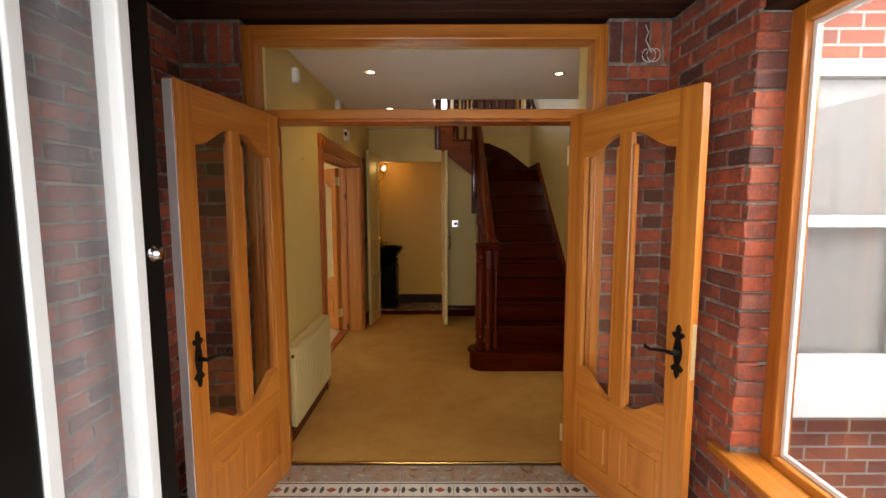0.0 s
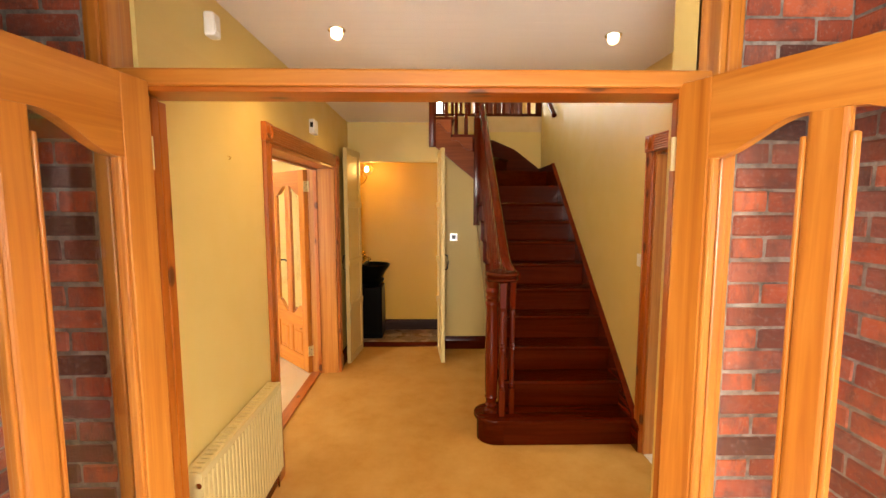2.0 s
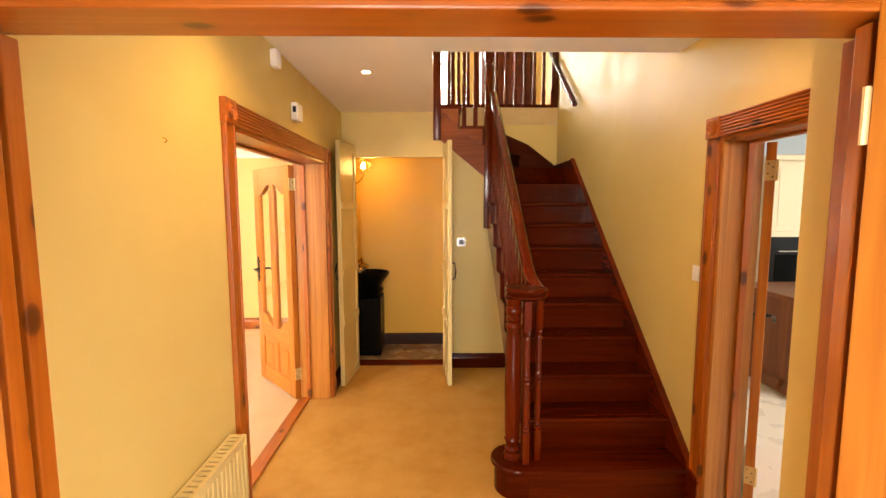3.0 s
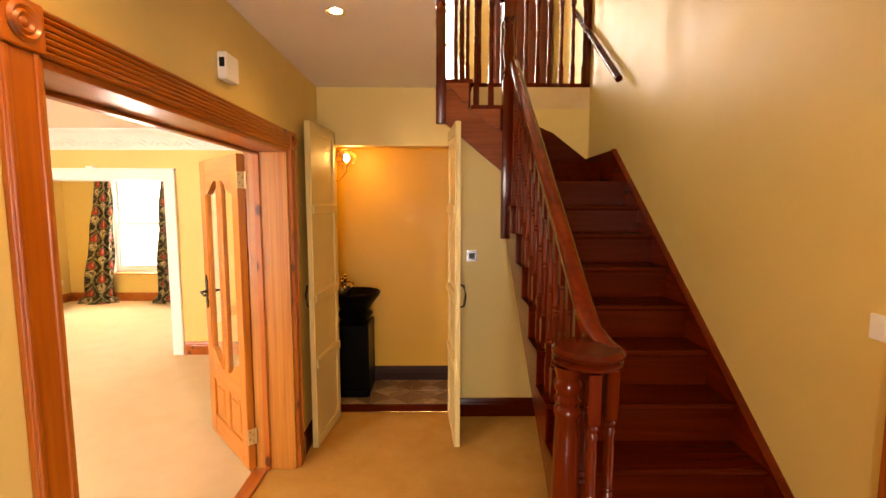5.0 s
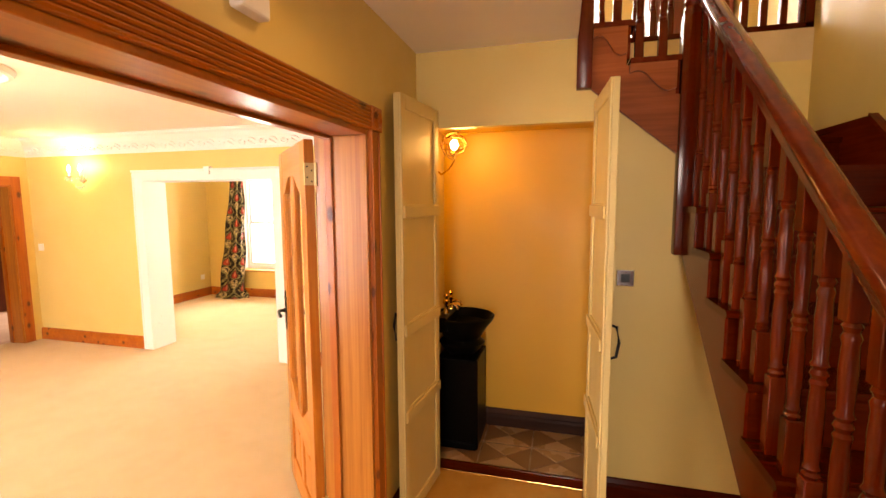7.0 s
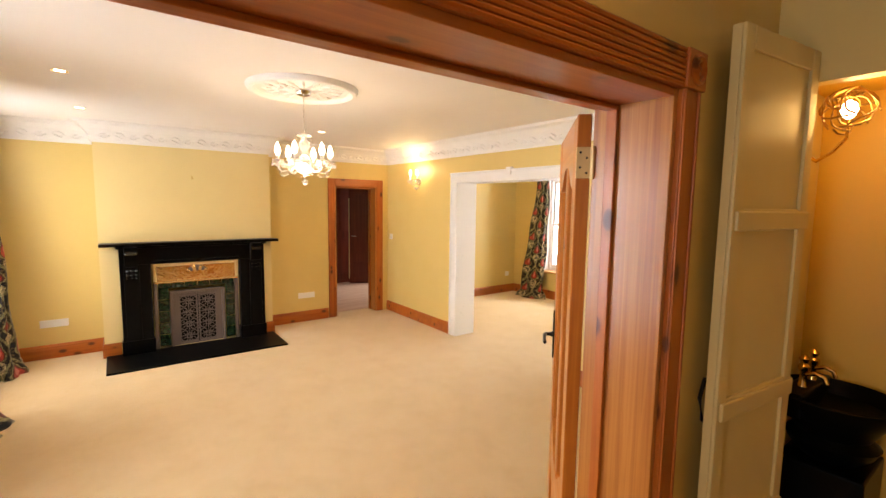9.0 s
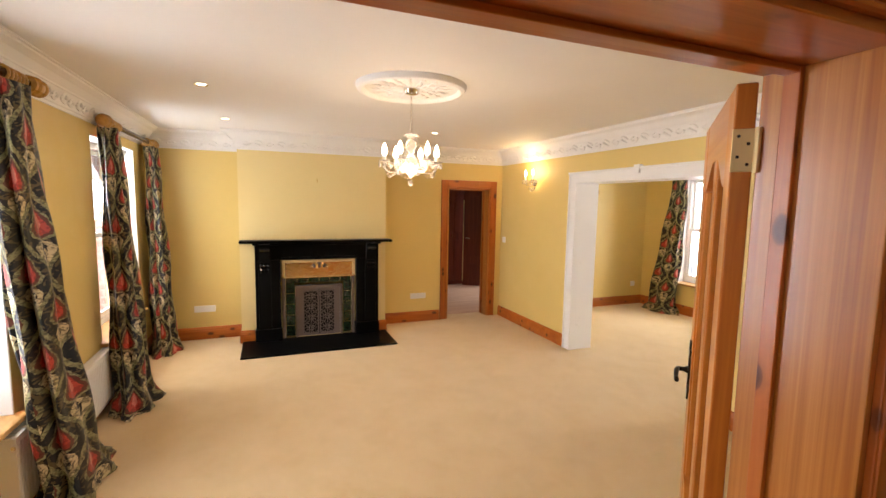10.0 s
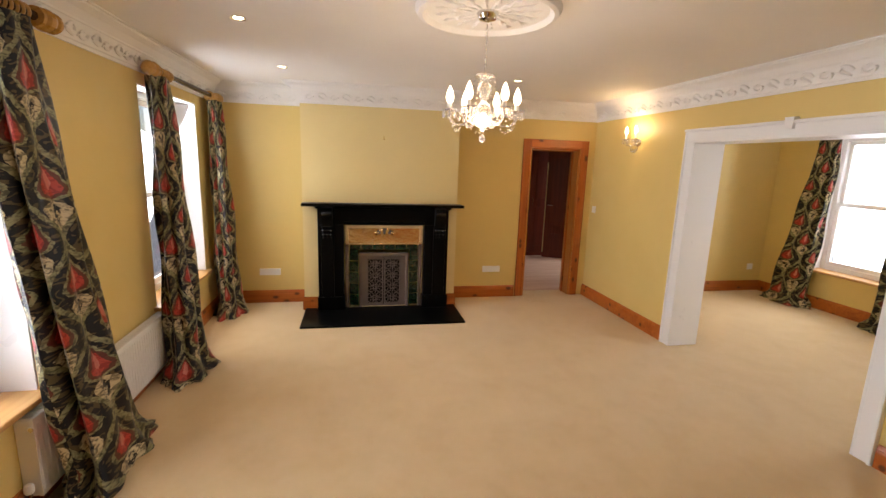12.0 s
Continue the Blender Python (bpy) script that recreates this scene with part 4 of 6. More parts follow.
# ---- hall fittings ----
def radiator(name, m, length, h, material, label):
    """A panel radiator along x, back at y = 0, front towards +y, with a top grille, end caps and a valve."""
    r = thing(name, m, label, "radiator")
    bm = rbox((0, 0.055, 0.0), (length, 0.075, h), 0.006)
    part("front_panel", bm, material, r)
    part("back_panel", rbox((0, 0.012, 0.0), (length, 0.027, h), 0.005), material, r)
    n = int(length / 0.034)
    for i in range(n):
        x = (i + 0.5) * length / n
        part("rib", rbox((x - 0.009, 0.074, 0.03), (x + 0.009, 0.080, h - 0.03), 0.0045, 1), material, r)
    part("end_cap", rbox((-0.004, 0.0, 0.01), (0.0, 0.078, h), 0.001, 1), material, r)
    part("end_cap", rbox((length, 0.0, 0.01), (length + 0.004, 0.078, h), 0.001, 1), material, r)
    n = int(length / 0.03)
    for i in range(n):
        x = (i + 0.5) * length / n
        part("grille_bar", rbox((x - 0.010, 0.018, h - 0.002), (x + 0.010, 0.066, h + 0.004), 0.001, 1), material, r)
    part("grille_edge", rbox((0, 0.060, h - 0.004), (length, 0.078, h + 0.005), 0.003, 1), material, r)
    part("grille_edge", rbox((0, 0.006, h - 0.004), (length, 0.020, h + 0.005), 0.003, 1), material, r)
    for x, zz in ((-0.03, 0.05), (length + 0.03, 0.05)):
        bm = tube([(x - 0.0, 0.04, -0.13), (x, 0.04, 0.04), (x * 0.4 + (length * 0.6 if x > 0 else 0), 0.04, 0.05)], 0.008, 8)
        part("pipe", bm, CHROME, r, "", True)
        part("valve", lathe([(0.016, 0), (0.02, 0.01), (0.02, 0.035), (0.014, 0.045)], 12, pose(x, 0.04, 0.045)), PLASTIC, r, "white valve head", True)
    for x in (0.0, length):
        part("end_plug", lathe([(0.012, 0), (0.012, 0.006), (0.005, 0.008)], 10, pose(x, 0.065, h - 0.05, 0, 90 if x else -90)), CHROME, r, "", True)
    return r


radiator("hall_radiator", pose(HX0, 4.26, 0.145, 0, 0, -90), 0.86, 0.52, RADPAINT, "cream enamelled panel radiator on the hall wall")
th = thing("thermostat", pose(0.765, HB, 1.30), "square chrome wall thermostat with a dark display", "thermostat")
part("frame", rbox((-0.045, -0.012, -0.045), (0.045, 0.0, 0.045), 0.004), CHROME, th)
part("display", rbox((-0.022, -0.015, -0.022), (0.022, -0.0122, 0.022), 0.002), IRON, th, "dark display")
sw = thing("light_switch", pose(HX1, 4.78, 1.295), "white plastic light switch on the wall", "switch")
part("plate", rbox((-0.008, -0.043, -0.043), (0, 0.043, 0.043), 0.003), PLASTIC, sw)
part("rocker", rbox((-0.012, -0.012, -0.02), (-0.0082, 0.012, 0.02), 0.002), PLASTIC, sw)
al = thing("alarm_keypad", pose(HX0, 5.35, 2.27), "white plastic alarm box with a dark window", "alarm")
part("case", rbox((0, -0.06, -0.055), (0.042, 0.06, 0.055), 0.008), PLASTIC, al)
part("window", rbox((0.012, -0.0625, -0.008), (0.034, -0.05, 0.03), 0.002), IRON, al, "dark window")
for y, z in ((4.98, 2.49), (3.78, 2.43)):
    se = thing("motion_detector", pose(HX0, y, z), "small white motion detector high on the wall", "sensor", "alarm sensors")
    part("case", rbox((0, -0.035, -0.05), (0.045, 0.035, 0.05), 0.012, 3), PLASTIC, se)
    part("lens", rbox((0.044, -0.02, -0.03), (0.049, 0.02, 0.005), 0.004), WHITE, se, "pale lens")


def downlight(x, y, z):
    d = thing("downlight", pose(x, y, z), "recessed ceiling spotlight with a bright rim, lit", "ceiling light", "ceiling spotlights")
    part("rim", lathe([(0.030, -0.002), (0.045, -0.006), (0.047, -0.001), (0.047, 0.0)], 24), CHROME, d, "", True)
    part("lamp_face", lathe([(0.004, -0.0035), (0.029, -0.0035), (0.029, -0.001)], 20), BULB, d, "lit lamp", True)


for p in ((0.05, 4.19, HC), (1.5, 4.24, HC), (0.04, 5.5, HC), (-3.475, 4.627, LC), (-4.848, 4.663, LC), (-4.728, 6.789, LC)):
    downlight(*p)
hk = thing("picture_hook", pose(HX0, 3.91, 1.90), "small bent wire hook in the wall", "hook")
part("wire", tube([(0, 0, 0), (0.008, 0, 0.0), (0.010, 0.010, -0.006), (0.006, 0.012, -0.012), (0.003, 0.006, -0.014)], 0.0018, 6), BRASS, hk)
# wardrobe on the landing
wd = thing("wardrobe", pose(1.2, 9.2, UP), "tall dark mahogany wardrobe on the landing", "wardrobe")
part("carcase", rbox((0.0, 0, 0), (0.74, 0.5, 2.0), 0.006), WALNUT["z"], wd)
for x in (0.02, 0.375):
    dd = part("door", rbox((x, -0.022, 0.1), (x + 0.345, -0.001, 1.92), 0.004), WALNUT["z"], wd)
    for z0, z1 in ((0.2, 0.95), (1.05, 1.82)):
        part("panel", rbox((x + 0.06, -0.030, z0), (x + 0.285, -0.0225, z1), 0.006, 1), WALNUT["z"], dd)
part("cornice", rbox((-0.03, -0.04, 2.0), (0.77, 0.5, 2.07), 0.015), WALNUT["x"], wd)

# ---- lounge trim ----
pine_sk = lambda name, path: skirting(name, path, PINE["y"], "knotty pine skirting board")
pine_sk("baseboard_lounge_a", [(LX1, LY0), (LX0, LY0), (LX0, 4.71), (-5.652, 4.71), (-5.652, 4.86)][::-1])
pine_sk("baseboard_lounge_b", [(-5.652, 6.36), (-5.652, 6.46), (LX0, 6.46), (LX0, 7.345)][::-1])
pine_sk("baseboard_lounge_c", [(LX0, LY1), (-4.31, LY1)][::-1])
pine_sk("baseboard_lounge_d", [(-2.365, LY1), (LX1, LY1), (LX1, 6.24)][::-1])
pine_sk("baseboard_dining", [(-4.31, DY0), (LX0, DY0), (LX0, DY1), (LX1, DY1), (LX1, DY0), (-2.365, DY0)][::-1])
casing("door_frame_study", pose(LX0, 7.46, 0, 0, 0, 90), 0.68, 1.94, 0.105, PINE, "knotty pine door frame in the lounge corner", 0.23, False, PALEPINE)
# white cased opening
op = thing("opening_trim", pose(-4.20, LY1, 0), "white painted moulded casing with a small keystone", "trim", "", "structure")
W = 1.725
for x in (-0.105, W):
    b = rbox((x, -0.022, 0), (x + 0.105, 0, 1.98), 0.004)
    part("upright", b, WHITE, op)
    part("bead", rbox((x + (0.0 if x < 0 else 0.083), -0.034, 0), (x + (0.022 if x < 0 else 0.105), -0.0225, 2.06), 0.006), WHITE, op)
part("head", rbox((-0.105, -0.022, 1.98), (W + 0.105, 0, 2.07), 0.004), WHITE, op)
part("cap", rbox((-0.115, -0.040, 2.062), (W + 0.115, -0.002, 2.088), 0.008), WHITE, op)
part("keystone", prism([(-0.03, 0.04), (0.03, 0.04), (0.036, 0.122), (-0.036, 0.122)], -0.045, pose(W / 2 + 0.07, 0.0, 1.985)), WHITE, op)
part("lining", rbox((-0.001, -0.022, 0), (0.018, 0.30, 1.98), 0.003), WHITE, op)
part("lining", rbox((W - 0.018, -0.022, 0), (W + 0.001, 0.30, 1.98), 0.003), WHITE, op)
part("lining", rbox((0.018, -0.022, 1.962), (W - 0.018, 0.30, 1.981), 0.003), WHITE, op)
# coving: stepped cove with a leaf scroll band
CV = [(0, 0.0), (0.012, 0.0), (0.014, 0.018), (0.022, 0.024), (0.030, 0.075), (0.055, 0.115), (0.062, 0.118), (0.066, 0.128), (0.10, 0.165), (0.140, 0.186), (0.144, 0.196), (0.160, 0.198), (0.160, 0.206), (0, 0.206)]


def coving(name, path):
    z = LC - 0.206
    c = tagged(part(name, sweep([(o, z + u) for o, u in CV], path, closed=True), PLASTER), "white plaster coving with a leaf scroll band", "coving", "", "structure")
    bm = bmesh.new()
    n = len(path)
    for i in range(n):
        a, b = Vector(path[i]), Vector(path[(i + 1) % n])
        d = (b - a).normalized()
        nn = Vector((-d.y, d.x))
        L = (b - a).length
        cnt = int((L - 0.1) / 0.125)
        for j in range(cnt):
            s = 0.05 + (j + 0.5) * (L - 0.1) / cnt
            o = a + d * s
            flip = 1 if j % 2 else -1
            pts = []
            for k in range(9):
                t = k / 8
                ang = t * 1.6 * math.pi
                rad = 0.040 * (1 - 0.72 * t)
                w = o + d * (0.02 - rad * math.cos(ang) * 1.3)
                hgt = z + 0.070 + flip * rad * math.sin(ang) * 0.9
                out = 0.032 + 0.55 * max(0, hgt - z - 0.055)
                w = w + nn * out
                pts.append((w.x, w.y, hgt))
            tube(pts, [0.011 * (1 - 0.5 * k / 8) for k in range(9)], 5, bm)
            e = o + d * 0.062 + nn * 0.03
            f = o - d * 0.02 + nn * 0.034
            tube([(f.x, f.y, z + 0.07 - flip * 0.030), ((e.x + f.x) / 2, (e.y + f.y) / 2, z + 0.07 - flip * 0.012), (e.x, e.y, z + 0.07 + flip * 0.022)], [0.007, 0.014, 0.004], 5, bm)
    tagged(part("scroll_band", bm, PLASTER, c, "", True), kind="stuff")


coving("coving_lounge", [(LX1, LY1), (LX0, LY1), (LX0, 6.46), (-5.652, 6.46), (-5.652, 4.71), (LX0, 4.71), (LX0, LY0), (LX1, LY0)])
coving("coving_dining", [(LX1, DY1), (LX0, DY1), (LX0, DY0), (LX1, DY0)])

# ---- windows ----
SILLPINE = wood("pale_sill_pine", (0.46, 0.22, 0.06), (0.57, 0.31, 0.10), (0.66, 0.40, 0.15), "x", knots=False)


def sash_window(name, x0, x1, z0, z1, y, out, label):
    """A white sash window in a reveal; out is the way to the open air along y."""
    w = thing(name, pose(x0, y, z0), label, "window", "", "structure")
    W, H, o = x1 - x0, z1 - z0, out
    def pc(n, lo, hi, mt=WHITE, r=0.005, lab=""):
        y0, y1 = sorted((o * lo[1], o * hi[1]))
        return part(n, rbox((lo[0], y0, lo[2]), (hi[0], y1, hi[2]), r), mt, w, lab)
    pc("reveal", (0.0, 0.0, 0), (0.012, 0.17, H)), pc("reveal", (W - 0.012, 0.0, 0), (W, 0.17, H)), pc("reveal", (0.012, 0.0, H - 0.012), (W - 0.012, 0.17, H))
    pc("frame", (0.0, 0.17, 0), (0.06, 0.26, H)), pc("frame", (W - 0.06, 0.17, 0), (W, 0.26, H))
    pc("frame", (0.06, 0.17, H - 0.06), (W - 0.06, 0.26, H)), pc("frame", (0.06, 0.17, 0.0), (W - 0.06, 0.26, 0.06))
    half = H / 2
    for nm, za, zb, ya in (("lower_sash", 0.06, half + 0.02, 0.18), ("upper_sash", half - 0.02, H - 0.06, 0.215)):
        s = thing(nm, pose(0, 0, 0), "", "")
        s.parent = w
        def sp(n, lo, hi, mt=WHITE, lab=""):
            y0, y1 = sorted((o * lo[1], o * hi[1]))
            return part(n, rbox((lo[0], y0, lo[2]), (hi[0], y1, hi[2]), 0.004), mt, s, lab)
        sp("stile", (0.06, ya, za), (0.105, ya + 0.032, zb)), sp("stile", (W - 0.105, ya, za), (W - 0.06, ya + 0.032, zb))
        sp("rail", (0.105, ya, za), (W - 0.105, ya + 0.032, za + 0.05)), sp("rail", (0.105, ya, zb - 0.045), (W - 0.105, ya + 0.032, zb))
        g = sp("pane", (0.10, ya + 0.013, za + 0.045), (W - 0.10, ya + 0.017, zb - 0.04), GLASS, "clear glass")
        g.visible_shadow = False
    y0, y1 = sorted((-o * 0.055, o * 0.172))
    part("window_sill", rbox((-0.05, y0, -0.03), (W + 0.05, y1, 0.002), 0.008), SILLPINE, w, "varnished pine window board")
    return w


sash_window("window_1", -2.89, -1.80, 0.545, 2.22, LY0, -1, "white sash window with a pine window board")
sash_window("window_2", -5.45, -4.24, 0.53, 2.2, LY0, -1, "white sash window with a pine window board")
sash_window("window_3", -5.27, -4.0, 0.50, 2.2, DY1, 1, "white sash window with a pine window board")
sash_window("window_5", -2.9, -1.63, 0.50, 2.2, DY1, 1, "white sash window with a pine window board")
sash_window("window_4", -0.35, 0.80, 3.25, 4.95, 10.2, 1, "white sash window on the landing")

# ---- curtains ----
FABRIC = mat("damask_fabric", (0.05, 0.05, 0.05), 0.38, spec=0.22)
_v = coords(FABRIC, (1, 1, 1), "UV")
_n = tex(FABRIC, "Noise", _v, Scale=26.0, Detail=3.0)
_sep = FABRIC.node_tree.nodes.new("ShaderNodeSeparateXYZ")
_warp = FABRIC.node_tree.nodes.new("ShaderNodeVectorMath")
_warp.operation = "MULTIPLY_ADD"
FABRIC.node_tree.links.new(_n.outputs["Color"], _warp.inputs[0])
_warp.inputs[1].default_value = (0.022, 0.022, 0.0)
FABRIC.node_tree.links.new(_v, _warp.inputs[2])
FABRIC.node_tree.links.new(_warp.outputs[0], _sep.inputs[0])
U, V_ = _sep.outputs[0], _sep.outputs[1]
A, B = 0.21, 0.46          # repeat across and down
BLACKC, SAGE, CREAMC, REDC = (0.003, 0.0035, 0.006), (0.27, 0.255, 0.125), (0.56, 0.46, 0.27), (0.44, 0.052, 0.038)


def outline(v, stops):
    return ramp(FABRIC, v, [(p, (w,) * 3) for p, w in stops])


veins = ramp(FABRIC, tex(FABRIC, "Noise", _v, Scale=55.0, Detail=2.0, Distortion=1.2).outputs[0], ((0.40, (0.25, 0.25, 0.25)), (0.56, (1, 1, 1))))
holes = ramp(FABRIC, tex(FABRIC, "Noise", _v, Scale=30.0, Detail=1.0, Distortion=2.0).outputs[0], ((0.46, (0, 0, 0)), (0.50, (1, 1, 1))))
tendril = ramp(FABRIC, tex(FABRIC, "Noise", _v, Scale=20.0, Detail=0.0, Distortion=2.6).outputs[0], ((0.585, (0, 0, 0)), (0.60, (1, 1, 1))))
col = mix(FABRIC, mathn(FABRIC, "MULTIPLY", tendril, 0.7), BLACKC, (0.12, 0.085, 0.035))
for du, dv in ((0.0, 0.0), (A / 2, B / 2)):
    uu = mathn(FABRIC, "FRACT", mathn(FABRIC, "DIVIDE", mathn(FABRIC, "ADD", U, du + 10 * A), A))
    across = mathn(FABRIC, "MULTIPLY", mathn(FABRIC, "ABSOLUTE", mathn(FABRIC, "SUBTRACT", uu, 0.5)), 2.0)
    v = mathn(FABRIC, "FRACT", mathn(FABRIC, "DIVIDE", mathn(FABRIC, "ADD", V_, dv + 10 * B), B))
    inside = lambda stops: mathn(FABRIC, "LESS_THAN", across, outline(v, stops))
    if du == 0.0:
        edge = mathn(FABRIC, "POWER", mathn(FABRIC, "ABSOLUTE", mathn(FABRIC, "SINE", mathn(FABRIC, "MULTIPLY", v, math.pi))), 2.0)
        ribbon = mathn(FABRIC, "LESS_THAN", mathn(FABRIC, "ABSOLUTE", mathn(FABRIC, "SUBTRACT", across, edge)), 0.115)
        col = mix(FABRIC, mathn(FABRIC, "MULTIPLY", ribbon, veins), col, SAGE)
    wing = inside([(0.39, 0.0), (0.43, 0.46), (0.50, 0.60), (0.57, 0.50), (0.62, 0.36), (0.70, 0.28), (0.82, 0.0)])
    shade = inside([(0.41, 0.0), (0.45, 0.36), (0.51, 0.46), (0.58, 0.38), (0.66, 0.26), (0.78, 0.0)])
    tulip = inside([(0.43, 0.0), (0.47, 0.27), (0.53, 0.33), (0.60, 0.25), (0.67, 0.13), (0.73, 0.0)])
    petal = inside([(0.50, 0.0), (0.55, 0.12), (0.63, 0.10), (0.71, 0.0)])
    urn = inside([(0.06, 0.0), (0.12, 0.06), (0.22, 0.30), (0.31, 0.44), (0.37, 0.30), (0.40, 0.0)])
    core = inside([(0.16, 0.0), (0.24, 0.13), (0.31, 0.20), (0.35, 0.08), (0.37, 0.0)])
    col = mix(FABRIC, mathn(FABRIC, "MULTIPLY", wing, veins), col, SAGE)
    col = mix(FABRIC, mathn(FABRIC, "MULTIPLY", shade, 0.9), col, (0.10, 0.016, 0.012))
    col = mix(FABRIC, tulip, col, REDC)
    col = mix(FABRIC, mathn(FABRIC, "MULTIPLY", tulip, mathn(FABRIC, "MULTIPLY", holes, 0.55)), col, (0.16, 0.014, 0.012))
    col = mix(FABRIC, mathn(FABRIC, "MULTIPLY", petal, 0.6), col, (0.68, 0.27, 0.20))
    col = mix(FABRIC, mathn(FABRIC, "MULTIPLY", urn, veins), col, CREAMC)
    col = mix(FABRIC, mathn(FABRIC, "MULTIPLY", core, holes), col, BLACKC)
weave = tex(FABRIC, "Noise", _v, Scale=900.0, Detail=1.0)
col = mix(FABRIC, mathn(FABRIC, "MULTIPLY", weave.outputs[0], 0.15), col, (0.004, 0.004, 0.004))
setin(FABRIC, "Base Color", col)
bump(FABRIC, weave.outputs[0], 0.2, 0.001)


def curtain(name, top, bottom, rt, rb, seed, trail=1.25):
    """A gathered curtain: top and bottom middles (x, y), half widths (across, through) at top and bottom; it trails on the floor."""
    rnd = random.Random(seed)
    c = thing(name, pose(top[0], top[1], 0), "gathered floral damask curtain, black, sage and red, trailing on carpet", "curtain", "curtains")
    n, levels = 88, 44
    ztop = 2.262
    bm = bmesh.new()
    uv = bm.loops.layers.uv.new("UVMap")
    ph = [rnd.uniform(0, 6.28) for _ in range(6)]
    rings = []
    for j in range(levels + 1):
        t = j / levels
        z = ztop * (1 - t) if t < 1 else 0.0
        if j >= levels - 5:
            z = max(0.006, z * 0.9)
        e = t ** 1.25
        rx = rt[0] + (rb[0] - rt[0]) * e
        ry = rt[1] + (rb[1] - rt[1]) * e
        puddle = max(0.0, (0.14 - z) / 0.14) if z < 0.14 else 0.0
        cx = (bottom[0] - top[0]) * t ** trail
        cy = (bottom[1] - top[1]) * t ** trail
        ring = []
        for i in range(n):
            a = 2 * math.pi * i / n
            fold = 0.20 * math.cos(6 * a + ph[0] + 0.4 * t) + 0.10 * math.cos(11 * a + ph[1] - 0.8 * t) + 0.08 * math.cos(5 * a + ph[2] + 3 * t)
            crease = puddle * (0.13 * math.sin(7 * a + ph[3] + 20 * z) + 0.08 * math.sin(17 * a + ph[4] - 60 * z))
            f = 1 + fold * (0.55 + 0.45 * math.sin(math.pi * min(1, t * 1.1))) + puddle * 0.38 + crease
            wob = 0.012 * math.sin(5 * t * math.pi + 3 * a + ph[5])
            ring.append(bm.verts.new((cx + (rx * f + wob) * math.cos(a), cy + (ry * f + wob) * math.sin(a), z + crease * 0.10 * (z > 0.01))))
        rings.append(ring)
    span = 0.95
    for j in range(levels):
        for i in range(n):
            k = (i + 1) % n
            f = bm.faces.new((rings[j][i], rings[j + 1][i], rings[j + 1][k], rings[j][k]))
            zz = (ztop * (1 - j / levels), ztop * (1 - (j + 1) / levels))
            for lp, (ii, z) in zip(f.loops, ((i, zz[0]), (i, zz[1]), (i + 1, zz[1]), (i + 1, zz[0]))):
                lp[uv].uv = (ii / n * span * 0.78947 + seed * 0.13, z + seed * 0.07)
    bm.faces.new(rings[0][::-1]), bm.faces.new(rings[-1])
    part("cloth", bm, FABRIC, c, "", True)
    tagged(c, kind="")
    return c


curtain("curtain", (-2.83, 3.85), (-3.05, 3.955), (0.15, 0.06), (0.28, 0.105), 1, 1.5)
curtain("curtain", (-4.37, 3.85), (-4.17, 3.98), (0.125, 0.055), (0.22, 0.12), 2)
curtain("curtain", (-5.72, 3.85), (-5.62, 3.93), (0.115, 0.055), (0.21, 0.11), 3)
curtain("curtain", (-5.20, 11.10), (-5.38, 11.04), (0.12, 0.055), (0.24, 0.12), 4)
curtain("curtain", (-4.10, 11.10), (-4.12, 11.04), (0.11, 0.055), (0.21, 0.11), 5)
GILT = wood("gilded_wood", (0.30, 0.15, 0.03), (0.50, 0.27, 0.06), (0.62, 0.37, 0.11), "x", 0.28, False)
POLE = mat("dark_pole", (0.035, 0.020, 0.016), 0.25)


def curtain_pole(x0, x1, y, z, back, rings):
    p = thing("curtain_pole", pose((x0 + x1) / 2, y, z), "dark curtain pole with turned gilt ends and rings", "curtain pole", "curtain poles")
    h = (x1 - x0) / 2
    part("rod", lathe([(0.022, -h), (0.022, h)], 16, pose(0, 0, 0, 0, 90)), POLE, p, "", True)
    prof = [(0.024, 0), (0.045, 0.004), (0.048, 0.02), (0.030, 0.03), (0.030, 0.04), (0.050, 0.052), (0.054, 0.075), (0.046, 0.10), (0.034, 0.11), (0.048, 0.122), (0.05, 0.135), (0.035, 0.165), (0.012, 0.178)]
    part("finial", lathe(prof, 18, pose(h - 0.01, 0, 0, 0, 90)), GILT, p, "gilt turned finial", True)
    part("finial", lathe(prof, 18, pose(-h + 0.01, 0, 0, 0, -90)), GILT, p, "gilt turned finial", True)
    for x in (-h + 0.06, h - 0.06):
        part("bracket", tube([(x, 0, -0.026), (x, back * 0.05, -0.03), (x, back * 0.098, -0.01)], 0.012, 8), GILT, p, "", True)
    for x in rings:
        pts = [(x, 0.036 * math.cos(2 * math.pi * i / 18), 0.036 * math.sin(2 * math.pi * i / 18) - 0.006) for i in range(19)]
        part("ring", tube(pts, 0.007, 6), GILT, p, "gilt curtain ring", True)
    return p


curtain_pole(-3.04, -1.66, 3.85, 2.305, -1, [-0.60 + 0.035 * i for i in range(6)])
curtain_pole(-5.77, -4.33, 3.85, 2.305, -1, [0.50 + 0.035 * i for i in range(6)] + [-0.68 + 0.035 * i for i in range(6)])
curtain_pole(-5.32, -3.95, 11.10, 2.305, 1, [-0.62 + 0.035 * i for i in range(6)] + [0.48 + 0.035 * i for i in range(5)])
radiator("lounge_radiator", pose(-4.25, LY0 + 0.002, 0.09), 1.55, 0.40, RADWHITE, "long low white panel radiator under the window")

